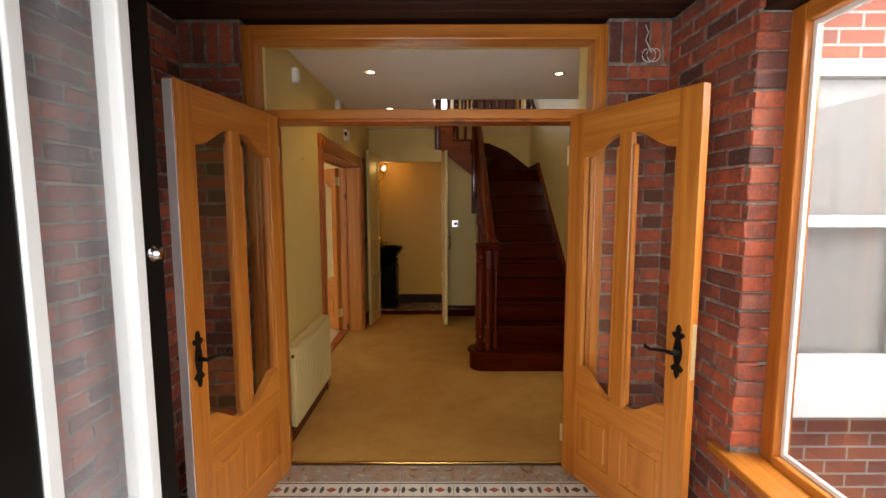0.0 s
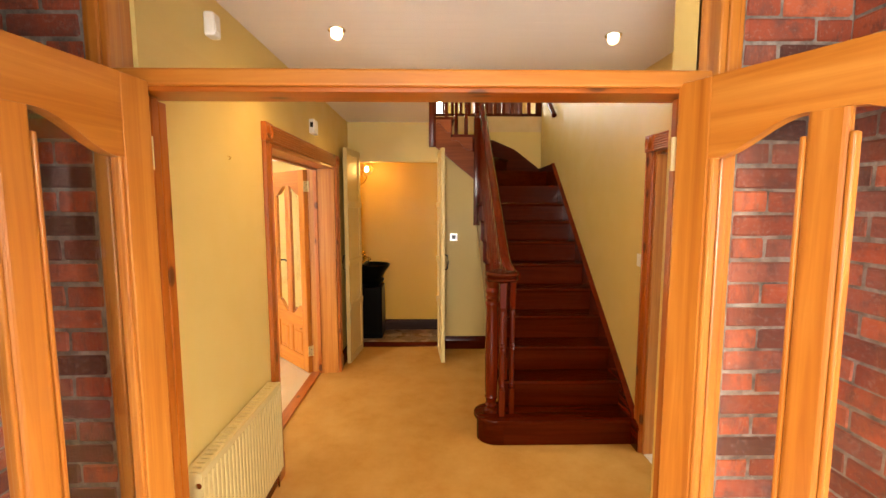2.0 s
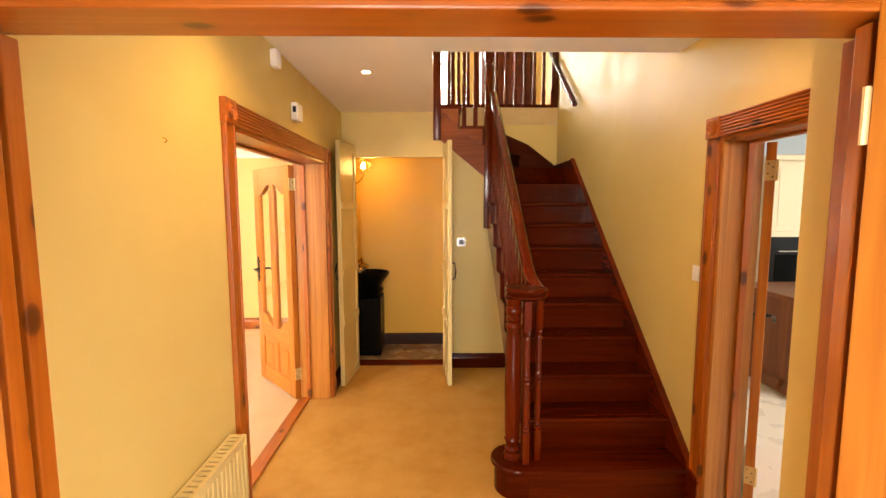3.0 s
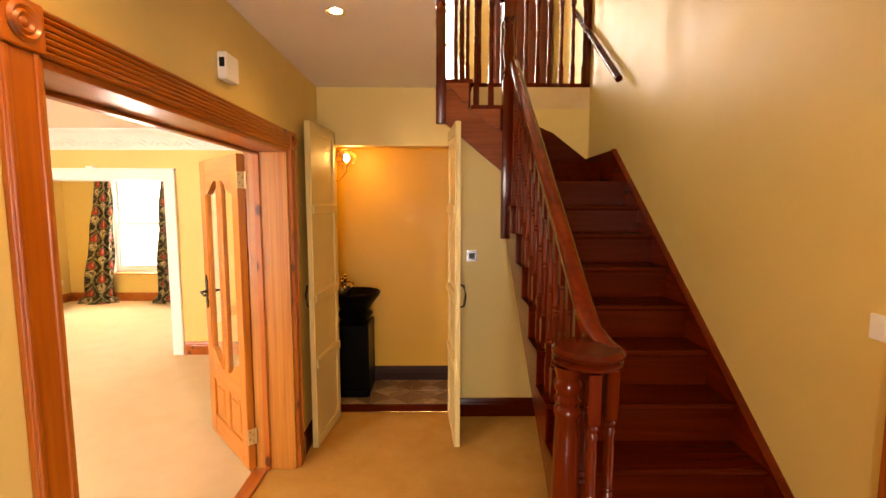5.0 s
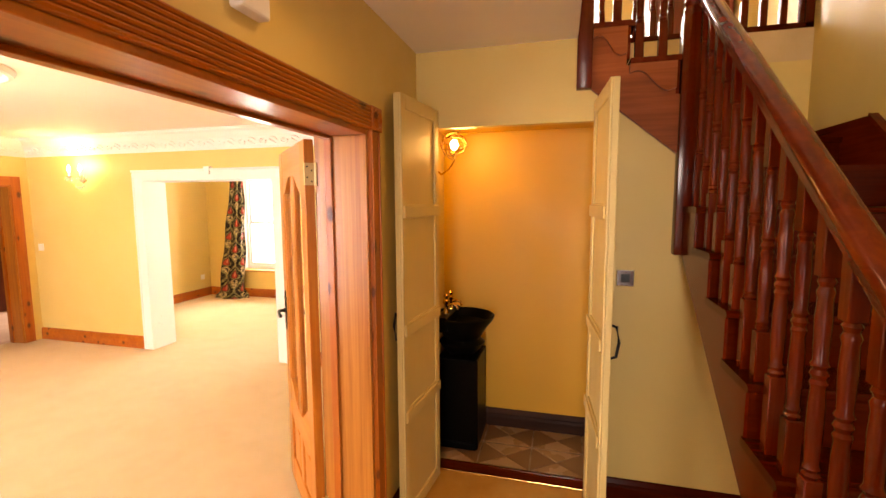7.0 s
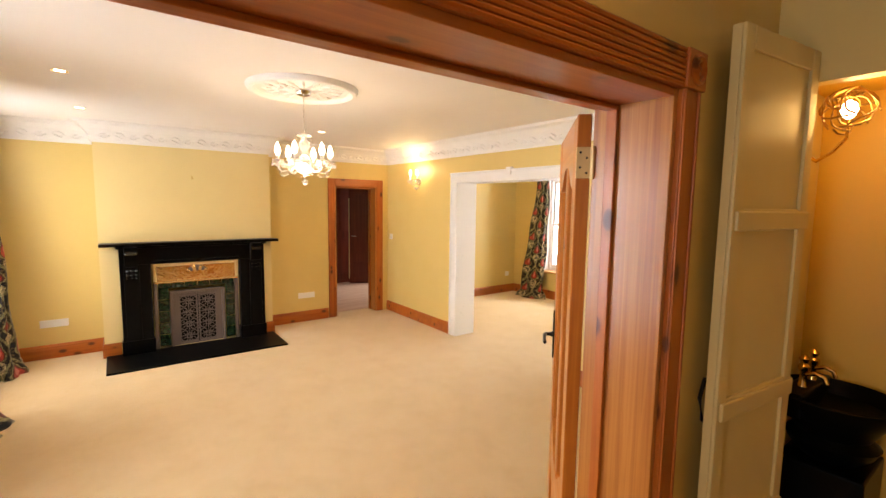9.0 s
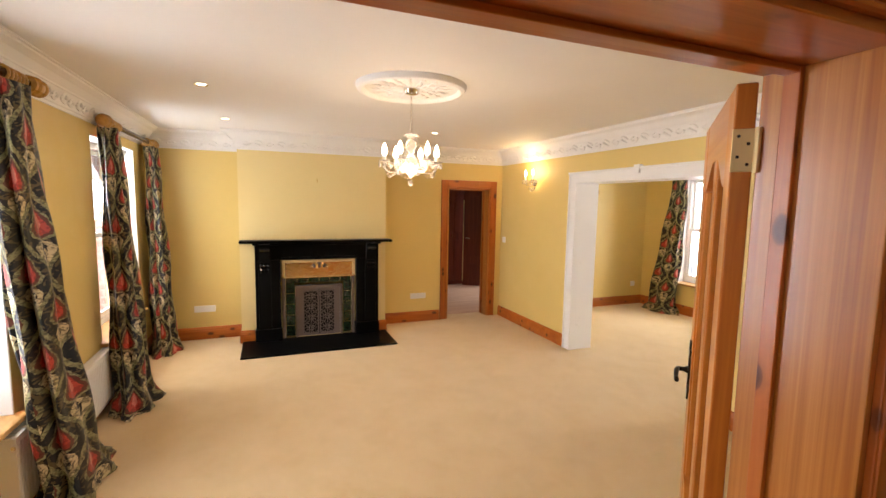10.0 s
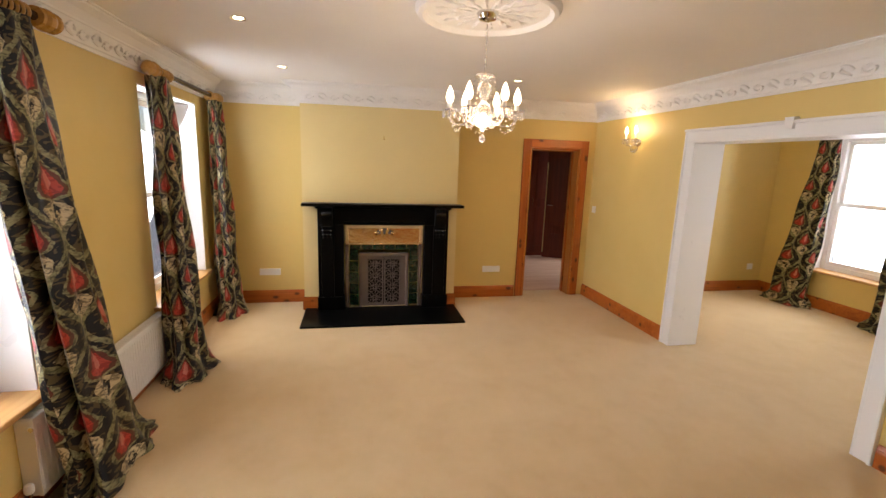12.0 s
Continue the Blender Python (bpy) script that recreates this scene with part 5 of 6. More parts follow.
# ---- fireplace ----
fp = thing("fireplace", pose(-5.652, 5.61, 0), "black slate chimneypiece with brass hood and pierced iron fire cover", "fireplace")
# local x is out of the wall, y along it
for s in (-1, 1):
    ya, yb = sorted((s * 0.735, s * 0.455))
    part("jamb", rbox((0.002, ya, 0.018), (0.095, yb, 1.0), 0.004), SLATE, fp)
    part("jamb_plinth", rbox((0.002, ya - 0.012, 0.018), (0.112, yb + 0.012, 0.17), 0.008), SLATE, fp)
    ya, yb = sorted((s * 0.70, s * 0.56))
    part("pilaster", rbox((0.095, ya, 0.17), (0.115, yb, 1.0), 0.006), SLATE, fp)
    b = prism([(0, 0), (0.03, 0.02), (0.045, 0.08), (0.055, 0.16), (0.085, 0.20), (0.085, 0.23), (0, 0.23)], yb - ya - 0.02, pose(0.095, ya + 0.01, 0.965))
    part("corbel", b, SLATE, fp)
    for z, rr in ((0.86, 0.013), (0.895, 0.016), (0.94, 0.019)):
        for dy in (-0.04, 0.0, 0.04):
            part("carved_leaf", lathe([(rr, 0), (rr * 0.95, 0.008), (rr * 0.6, 0.017), (0.003, 0.021)], 12, pose(0.115, (ya + yb) / 2 + dy, z, 0, 90)), GLOSSBLACK, fp, "", True)
    part("corbel_scroll", lathe([(0.022, -0.055), (0.026, -0.05), (0.026, 0.05), (0.022, 0.055)], 16, pose(0.165, (ya + yb) / 2, 1.13, 90)), GLOSSBLACK, fp, "", True)
part("frieze", rbox((0.002, -0.735, 1.0), (0.095, 0.735, 1.19), 0.004), SLATE, fp)
part("frieze_bead", rbox((0.09, -0.45, 1.01), (0.105, 0.45, 1.035), 0.005), SLATE, fp)
part("bed_mould", rbox((0.002, -0.76, 1.178), (0.125, 0.76, 1.205), 0.008), SLATE, fp)
part("mantel_shelf", rbox((0.002, -0.90, 1.205), (0.168, 0.90, 1.238), 0.010, 3), SLATE, fp)
tagged(part("hearth", rbox((-5.645, 4.72, 0.0), (-5.02, 6.46, 0.018), 0.005), SLATE), "black slate hearth slab on the carpet", "hearth")
HOODB = mat("embossed_brass", (0.66, 0.50, 0.26), 0.12, 1.0)
_hv = coords(HOODB)
_hn = tex(HOODB, "Noise", _hv, Scale=15.0, Detail=3.0, Distortion=1.5)
bump(HOODB, _hn.outputs[0], 0.3, 0.010)
STEEL = mat("grey_cast_iron", (0.15, 0.115, 0.098), 0.45, 0.35)
part("brass_hood", rbox((0.004, -0.44, 0.77), (0.035, 0.44, 0.99), 0.006), HOODB, fp, "embossed brass hood panel")
for lo_, hi_ in (((-0.44, 0.785), (-0.405, 0.99)), ((0.405, 0.785), (0.44, 0.99)), ((-0.405, 0.955), (0.405, 0.99))):
    part("hood_border", rbox((0.034, lo_[0], lo_[1]), (0.044, hi_[0], hi_[1]), 0.004), PALEBRASS, fp)
part("hood_rim", rbox((0.03, -0.44, 0.762), (0.05, 0.44, 0.785), 0.006), HOODB, fp)
for i in range(7):
    y = (i - 3) * 0.03
    part("hood_leaf", lathe([(0.004, 0), (0.02 + 0.008 * (3 - abs(i - 3)), 0.006), (0.006, 0.016)], 10, pose(0.034, y, 0.93 - 0.006 * abs(i - 3) ** 1.5, 0, 90)), STEEL if i % 2 else HOODB, fp, "", True)
for s in (-1, 1):
    y0, y1 = sorted((s * 0.44, s * 0.40))
    part("insert_edge", rbox((0.004, y0, 0.018), (0.03, y1, 0.77), 0.005), STEEL, fp)
    GREEN = bpy.data.materials.get("green_glazed_tile")
    if GREEN is None:
        GREEN = mat("green_glazed_tile", (0.03, 0.10, 0.035), 0.12)
        _gn = tex(GREEN, "Noise", coords(GREEN), Scale=38.0, Detail=4.0)
        setin(GREEN, "Base Color", ramp(GREEN, _gn.outputs[0], ((0.35, (0.003, 0.011, 0.004)), (0.65, (0.012, 0.036, 0.012)))))
    for i in range(5):
        bm = rbox((-0.004, 0.0, 0.0), (0.006, 0.105, 0.128), 0.003, 1, pose(0.012, s * 0.395, 0.045 + i * 0.133, 0, 0, s * 14) @ Matrix.Diagonal((1, -s, 1, 1)))
        part("tile", bm, GREEN, fp, "green glazed tile")
    y0, y1 = sorted((s * 0.287, s * 0.255))
    part("inner_frame", rbox((-0.05, y0, 0.018), (0.028, y1, 0.66), 0.006), STEEL, fp)
for i in range(6):
    bm = rbox((-0.004, -0.065, 0.0), (0.006, 0.062, 0.06), 0.003, 1, pose(0.0, (i - 2.5) * 0.131, 0.70))
    part("tile", bm, GREEN, fp, "green glazed tile")
part("inner_head", rbox((-0.05, -0.287, 0.63), (0.030, 0.287, 0.665), 0.008), STEEL, fp)
cov = part("fire_cover", rbox((-0.03, -0.255, 0.018), (-0.012, 0.255, 0.63), 0.004), BLACK, fp, "pierced grey iron fire cover")
for s in (-1, 1):
    for y in (s * 0.012, s * 0.19):
        part("cover_bar", rbox((-0.012, y - 0.008, 0.05), (-0.002, y + 0.008, 0.60), 0.003), STEEL, cov)
    for zc in (0.05, 0.595):
        y0, y1 = sorted((s * 0.012, s * 0.19))
        part("cover_bar", rbox((-0.012, y0, zc - 0.008), (-0.002, y1, zc + 0.008), 0.003), STEEL, cov)
    for row in range(4):
        bm = bmesh.new()
        cy, cz = s * 0.101, 0.118 + row * 0.136
        for sy in (-1, 1):
            for sz in (-1, 1):
                pts = []
                for k in range(12):
                    t = k / 11
                    r = 0.036 * (1 - 0.72 * t)
                    a = 0.2 + t * 2.1 * math.pi
                    pts.append((-0.006, cy + sy * (0.043 + r * math.cos(a)), cz + sz * (0.034 + r * math.sin(a) * 0.9)))
                tube(pts, 0.0055, 5, bm)
        tube([(-0.006, cy + 0.024 * math.cos(q * 0.5236), cz + 0.03 * math.sin(q * 0.5236)) for q in range(13)], 0.005, 5, bm)
        tube([(-0.006, cy, cz - 0.066), (-0.006, cy + 0.006, cz), (-0.006, cy, cz + 0.066)], 0.0055, 5, bm)
        tube([(-0.006, cy - 0.082, cz), (-0.006, cy, cz + 0.008), (-0.006, cy + 0.082, cz)], 0.0055, 5, bm)
        part("fretwork", bm, STEEL, cov, "", True)
for s in (-1, 1):
    y0, y1 = sorted((s * 0.19, s * 0.255))
    part("cover_side", rbox((-0.012, y0, 0.018), (-0.003, y1, 0.63), 0.003), STEEL, cov)
part("cover_top", rbox((-0.012, -0.19, 0.603), (-0.003, 0.19, 0.63), 0.003), STEEL, cov)
part("cover_foot", rbox((-0.012, -0.19, 0.018), (-0.003, 0.19, 0.042), 0.003), STEEL, cov)
hk = thing("picture_hook", pose(-5.652, 5.60, 1.96), "small brass picture hook on the chimney breast", "hook")
part("wire", tube([(0, 0, 0.02), (0.006, 0, 0.0), (0.016, 0, -0.02), (0.02, 0.006, -0.012)], 0.004, 6), BRASS, hk)
for y in (4.29, 7.02):
    so = thing("wall_socket", pose(LX0, y, 0.375), "white double wall socket above the skirting", "socket", "wall sockets")
    part("plate", rbox((0, -0.118, -0.040), (0.009, 0.118, 0.040), 0.003), PLASTIC, so)
    for k in (-0.09, 0.0, 0.09):
        part("switch", rbox((0.009, k - 0.008, 0.012), (0.012, k + 0.008, 0.03), 0.001, 1), PLASTIC, so)
so = thing("wall_socket", pose(LX0, 11.0, 0.36), "white wall socket in the dining end", "socket", "wall sockets")
part("plate", rbox((0, -0.045, -0.043), (0.009, 0.045, 0.043), 0.003), PLASTIC, so)
so = thing("light_switch", pose(-5.85, LY1, 1.18), "white light switch beside the doorway", "switch")
part("plate", rbox((-0.043, -0.009, -0.043), (0.043, 0, 0.043), 0.003), PLASTIC, so)
part("rocker", rbox((-0.012, -0.013, -0.02), (0.012, -0.0092, 0.02), 0.002), PLASTIC, so)

# ---- ceiling rose and chandelier ----
rose = thing("ceiling_rose", pose(-2.93, 5.96, LC), "round white plaster ceiling rose with a leafy centre", "ceiling rose")
part("ring", lathe([(0.375, -0.0005), (0.375, -0.012), (0.36, -0.034), (0.338, -0.040), (0.322, -0.028), (0.315, -0.016), (0.30, -0.012), (0.02, -0.012)], 64), PLASTER, rose, "", True)
for i in range(16):
    a = 2 * math.pi * i / 16
    bm = bmesh.new()
    for k, (rr, w) in enumerate(((0.10, 0.02), (0.17, 0.032), (0.24, 0.026))):
        tube([((rr - 0.035) * math.cos(a), (rr - 0.035) * math.sin(a), -0.014), (rr * math.cos(a + 0.06), rr * math.sin(a + 0.06), -0.019), ((rr + 0.035) * math.cos(a), (rr + 0.035) * math.sin(a), -0.013)], [0.004, w * 0.4, 0.003], 6, bm)
    part("leaf", bm, PLASTER, rose, "", True)
ch = thing("chandelier", pose(-2.93, 5.96, LC - 0.012), "lit crystal chandelier with candle bulbs and glass drops", "chandelier")
CRYSTAL = mat("crystal", (1.0, 0.97, 0.93), 0.03)
CRYSTAL.node_tree.nodes["Principled BSDF"].inputs["Transmission Weight"].default_value = 0.75
CRYSTAL.node_tree.nodes["Principled BSDF"].inputs["IOR"].default_value = 1.5
part("canopy", lathe([(0.055, 0), (0.055, -0.012), (0.045, -0.035), (0.012, -0.045)], 20), CHROME, ch, "chrome ceiling cup", True)
for i in range(14):
    pts = [(0.007 * math.cos(a) * (1 if i % 2 else 0), 0.007 * math.cos(a) * (0 if i % 2 else 1), -0.052 - i * 0.0175 + 0.011 * math.sin(a)) for a in [2 * math.pi * k / 8 for k in range(9)]]
    part("chain_link", tube(pts, 0.0018, 5), CHROME, ch, "", True)
body = [(0.008, -0.295), (0.045, -0.305), (0.05, -0.315), (0.02, -0.325), (0.018, -0.335), (0.035, -0.36), (0.038, -0.385), (0.022, -0.42), (0.018, -0.44), (0.035, -0.465), (0.045, -0.49), (0.04, -0.52), (0.06, -0.545), (0.05, -0.56), (0.02, -0.575), (0.012, -0.595)]
part("stem", lathe(body[::-1], 20), CRYSTAL, ch, "cut glass stem", True)
part("ball", lathe([(0.003, -0.66), (0.014, -0.65), (0.018, -0.638), (0.014, -0.625), (0.003, -0.612)], 12), CRYSTAL, ch, "crystal ball", True)


def drop(bm, x, y, z, r=0.007, h=0.03):
    lathe([(0.001, z - h), (r, z - h * 0.65), (r * 0.55, z - h * 0.2), (0.001, z)], 6, pose(x, y, 0), bm)


for i in range(6):
    a = 2 * math.pi * i / 6 + 0.35
    R2, dz = 0.18, 0.0
    c, s = math.cos(a), math.sin(a)
    line = [(0.03, -0.50), (0.06, -0.53), (0.10, -0.565), (0.15, -0.565), (R2, -0.53), (R2, -0.50)]
    arm = part("arm", tube([(r * c, r * s, z + dz) for r, z in line], 0.007, 7), CRYSTAL, ch, "curved glass arm", True)
    part("drip_pan", lathe([(0.008, -0.500), (0.036, -0.492), (0.040, -0.486), (0.012, -0.490)], 14, pose(R2 * c, R2 * s, dz)), CRYSTAL, arm, "", True)
    part("candle", lathe([(0.011, -0.49), (0.011, -0.455)], 10, pose(R2 * c, R2 * s, dz)), WHITE, arm, "", True)
    part("bulb", lathe([(0.008, -0.456), (0.018, -0.442), (0.021, -0.425), (0.014, -0.392), (0.002, -0.366)], 12, pose(R2 * c, R2 * s, dz)), BULB, arm, "lit candle bulb", True)
    for k in range(6):
        b2 = 2 * math.pi * k / 6
        bm = bmesh.new()
        drop(bm, R2 * c + 0.036 * math.cos(b2), R2 * s + 0.036 * math.sin(b2), -0.49 + dz, 0.007, 0.045)
        part("drop", bm, CRYSTAL, arm)
    bm = bmesh.new()
    for k in range(9):
        t = k / 8
        rr = 0.05 + 0.02 * t + 0.04 * t * t
        lathe([(0.001, -0.006), (0.006, 0), (0.001, 0.006)], 6, pose(rr * c, rr * s, -0.315 - 0.20 * t), bm)
    tagged(part("bead_chain", bm, CRYSTAL, ch), kind="stuff")
    bm = bmesh.new()
    a2 = a + 2 * math.pi / 6
    for k in range(9):
        t = k / 8
        x = (R2 + 0.02) * (c * (1 - t) + math.cos(a2) * t) * 0.92
        y = (R2 + 0.02) * (s * (1 - t) + math.sin(a2) * t) * 0.92
        lathe([(0.001, -0.006), (0.006, 0), (0.001, 0.006)], 6, pose(x, y, -0.525 - 0.07 * math.sin(math.pi * t)), bm)
    tagged(part("bead_swag", bm, CRYSTAL, ch), kind="stuff")
# wall light
ws = thing("wall_light", pose(-5.06, LY1, 2.0), "lit two-candle crystal wall light with glass drops", "wall light")
part("back_plate", lathe([(0.05, 0), (0.045, 0.012), (0.02, 0.02)], 18, pose(0, 0, 0, 90)), CHROME, ws, "", True)
for s in (-1, 1):
    part("arm", tube([(0, -0.015, 0), (s * 0.04, -0.05, -0.04), (s * 0.08, -0.09, -0.03), (s * 0.085, -0.10, 0.02)], 0.007, 8), CRYSTAL, ws, "", True)
    part("drip_pan", lathe([(0.008, 0.02), (0.036, 0.028), (0.038, 0.034), (0.010, 0.030)], 14, pose(s * 0.085, -0.10, 0)), CRYSTAL, ws, "", True)
    part("candle", lathe([(0.010, 0.03), (0.010, 0.09)], 10, pose(s * 0.085, -0.10, 0)), WHITE, ws)
    part("bulb", lathe([(0.006, 0.09), (0.016, 0.105), (0.018, 0.12), (0.012, 0.145), (0.002, 0.168)], 12, pose(s * 0.085, -0.10, 0)), BULB, ws, "lit candle bulb", True)
    for k in range(6):
        bm = bmesh.new()
        drop(bm, s * 0.085 + 0.034 * math.cos(k * 1.05), -0.10 + 0.034 * math.sin(k * 1.05), 0.03, 0.007, 0.055)
        part("drop", bm, CRYSTAL, ws)
for k in range(7):
    bm = bmesh.new()
    drop(bm, -0.06 + 0.02 * k, -0.05, -0.05 - 0.02 * math.sin(k / 6 * math.pi), 0.007, 0.05)
    part("drop", bm, CRYSTAL, ws)
# doors of the dark room beyond
dw = thing("dark_cupboard", pose(-8.55, 7.6, 0.002), "tall dark mahogany cupboard with panelled doors", "cupboard")
part("carcase", rbox((-0.3, 0, 0), (0.0, 1.8, 2.3), 0.006), WALNUT["z"], dw)
for y in (0.02, 0.92):
    dd = part("door", rbox((0.002, y, 0.08), (0.024, y + 0.86, 2.25), 0.004), WALNUT["z"], dw)
    for z0, z1 in ((0.2, 0.95), (1.1, 2.1)):
        part("panel", rbox((0.0245, y + 0.12, z0), (0.034, y + 0.74, z1), 0.008, 1), WALNUT["z"], dd)
    part("handle", tube([(0.024, y + (0.80 if y < 0.5 else 0.06), 1.0), (0.05, y + (0.80 if y < 0.5 else 0.06), 1.02), (0.05, y + (0.80 if y < 0.5 else 0.06), 1.1), (0.024, y + (0.80 if y < 0.5 else 0.06), 1.12)], 0.006, 6), CHROME, dd, "", True)

sd = thing("door_study", pose(-8.42, 8.80, 0.004, 0, 0, 62), "open dark mahogany panelled door with a window reflection on its edge", "door", "", "structure")
part("leaf", rbox((0, 0, 0), (0.78, 0.04, 1.98), 0.004), WALNUT["z"], sd)
for z0, z1 in ((0.14, 0.46), (0.62, 1.86)):
    for x0 in (0.10, 0.43):
        part("panel", rbox((x0, -0.008, z0), (x0 + 0.25, -0.0005, z1), 0.006, 1), WALNUT["z"], sd)
# pale strip laid on to imitate the window's reflection along the door edge
part("edge_strip", rbox((-0.006, -0.006, 0.10), (0.012, -0.0005, 1.78), 0.002, 1), PALEBRASS, sd, "pale strip for a window reflection on the edge")
part("door_handle", tube([(0.05, 0, 1.0), (0.05, -0.05, 1.0), (0.15, -0.05, 0.995)], 0.009, 8), CHROME, sd, "", True)
hk = thing("picture_hook", pose(LX0, 10.16, 1.93), "small brass picture hook on the dining wall", "hook")
part("wire", tube([(0, 0, 0.03), (0.006, 0, 0.0), (0.016, 0, -0.03), (0.024, 0.006, -0.016)], 0.006, 6), BRASS, hk)
rl = thing("roller_blind", pose(-2.345, LY0 - 0.085, 2.135), "white roller blind wound up at the window head", "blind")
part("roller", lathe([(0.028, -0.515), (0.028, 0.515)], 20, pose(0, 0, 0, 0, 90)), WHITE, rl, "", True)
part("bottom_bar", rbox((-0.51, 0.016, -0.075), (0.51, 0.022, -0.02), 0.002), WHITE, rl)
for x in (-0.53, 0.513):
    part("bracket", rbox((x, -0.03, -0.035), (x + 0.015, 0.03, 0.07), 0.003), PLASTIC, rl)
tl = thing("sash_lift", pose(-2.60, LY0 - 0.18, 0.632), "small dark metal sash lift on the window", "window catch")
part("plate", rbox((-0.03, -0.001, -0.012), (0.03, 0.003, 0.012), 0.001), IRON, tl)
part("hook", tube([(0, 0.002, 0), (0, 0.018, 0.002), (0, 0.024, 0.014)], 0.006, 8), IRON, tl, "", True)

# ---- kitchen ----
CREAMK = paint("cream_kitchen_paint", (0.74, 0.66, 0.45), (0.78, 0.70, 0.50), 0.4)
REDWOOD = {a: wood("red_brown_wood_" + a, (0.13, 0.028, 0.007), (0.22, 0.052, 0.013), (0.30, 0.085, 0.024), a, 0.3, False) for a in "xyz"}
isl = thing("kitchen_island", pose(3.57, 5.88, 0.003), "red-brown wooden kitchen island with raised panels", "kitchen island")
part("body", rbox((0, 0, 0.0), (1.4, 0.75, 0.86), 0.006), REDWOOD["z"], isl)
part("plinth", rbox((-0.012, -0.012, 0), (1.412, 0.76, 0.12), 0.006), REDWOOD["x"], isl)
for x in (0.10, 0.55, 1.0):
    part("panel", rbox((x, -0.012, 0.2), (x + 0.36, -0.001, 0.74), 0.008), REDWOOD["z"], isl)
    part("panel_field", rbox((x + 0.05, -0.022, 0.25), (x + 0.31, -0.0125, 0.69), 0.008, 1), REDWOOD["z"], isl)
for x in (0.03, 0.49, 0.94):
    part("corbel", prism([(0, 0), (-0.10, 0.15), (-0.10, 0.17), (0, 0.17)], 0.05, Matrix(((0, 1, 0, x), (1, 0, 0, 0), (0, 0, 1, 0.69), (0, 0, 0, 1)))), REDWOOD["z"], isl)
tagged(part("island_worktop", rbox((3.45, 5.66, 0.864), (5.05, 6.7, 0.905), 0.008), REDWOOD["x"]), "red-brown wooden worktop on the island", "worktop")


def tall_unit(x0, x1, doors, label):
    u = thing("tall_cabinet", pose(x0, 7.4, 0.003), label, "cabinet", "kitchen cabinets")
    w = x1 - x0
    part("body", rbox((0, 0, 0), (w, 0.58, 2.15), 0.004), CREAMK, u)
    part("cornice", rbox((-0.01, -0.05, 2.15), (w + 0.01, 0.58, 2.22), 0.02), CREAMK, u)
    for a, b, z0, z1 in doors:
        d = part("door", rbox((a, -0.022, z0), (b, -0.001, z1), 0.004), CREAMK, u)
        part("panel", rbox((a + 0.06, -0.028, z0 + 0.06), (b - 0.06, -0.0225, z1 - 0.06), 0.008, 1), CREAMK, d)
        hx = b - 0.035 if a < w / 2 - 0.05 else a + 0.035
        zc = (z0 + z1) / 2
        part("handle", tube([(hx, -0.022, zc - 0.05), (hx, -0.045, zc - 0.04), (hx, -0.045, zc + 0.04), (hx, -0.022, zc + 0.05)], 0.005, 6), IRON, d, "black wire handle", True)
    return u


u = tall_unit(4.30, 4.93, [(0.02, 0.61, 1.36, 2.12), (0.02, 0.61, 0.12, 0.66)], "cream oven housing cabinet with raised panels")
ov = thing("oven", pose(4.33, 7.4, 0.70), "black glass built-in oven in the cream cabinet", "oven")
part("front", rbox((0, -0.03, 0), (0.57, 0.0, 0.60), 0.006), IRON, ov)
part("glass_door", rbox((0.05, -0.036, 0.06), (0.52, -0.0305, 0.40), 0.004), SLATE, ov, "black glass door")
part("handle", tube([(0.07, -0.036, 0.44), (0.07, -0.06, 0.44), (0.50, -0.06, 0.44), (0.50, -0.036, 0.44)], 0.008, 8), CHROME, ov, "", True)
tall_unit(4.94, 5.90, [(0.02, 0.47, 1.64, 2.12), (0.49, 0.94, 1.64, 2.12), (0.02, 0.47, 0.74, 1.62), (0.49, 0.94, 0.74, 1.62), (0.02, 0.94, 0.12, 0.70)], "tall cream larder cabinet with raised panels")
tall_unit(5.91, 6.9, [(0.02, 0.48, 0.74, 2.12), (0.51, 0.97, 0.74, 2.12), (0.02, 0.97, 0.12, 0.70)], "tall cream larder cabinet with raised panels")

# ---- outdoors ----
GROUND = paint("pale_gravel", (0.46, 0.45, 0.42), (0.56, 0.54, 0.51), 0.9)
GRASS = paint("lawn_grass", (0.14, 0.25, 0.07), (0.20, 0.31, 0.10), 0.9)
bm = bmesh.new()
box(bm, (-400, -400, -0.6), (400, 400, -0.22))
tagged(part("ground", bm, GROUND), "pale gravel and paving round the house", "ground", "", "structure")
bm = bmesh.new()
box(bm, (-40, 23.0, -0.2), (30, 60, -0.16))
tagged(part("lawn", bm, GRASS), "mown green lawn behind the house", "lawn", "", "structure")
LEAF = mat("green_leaf", (0.06, 0.13, 0.03), 0.6)
_lr = LEAF.node_tree.nodes.new("ShaderNodeNewGeometry")
setin(LEAF, "Base Color", ramp(LEAF, _lr.outputs["Random Per Island"], ((0.0, (0.025, 0.07, 0.012)), (0.5, (0.06, 0.14, 0.03)), (1.0, (0.13, 0.22, 0.05)))))
BARK = paint("brown_bark", (0.07, 0.05, 0.035), (0.11, 0.08, 0.06), 0.9)


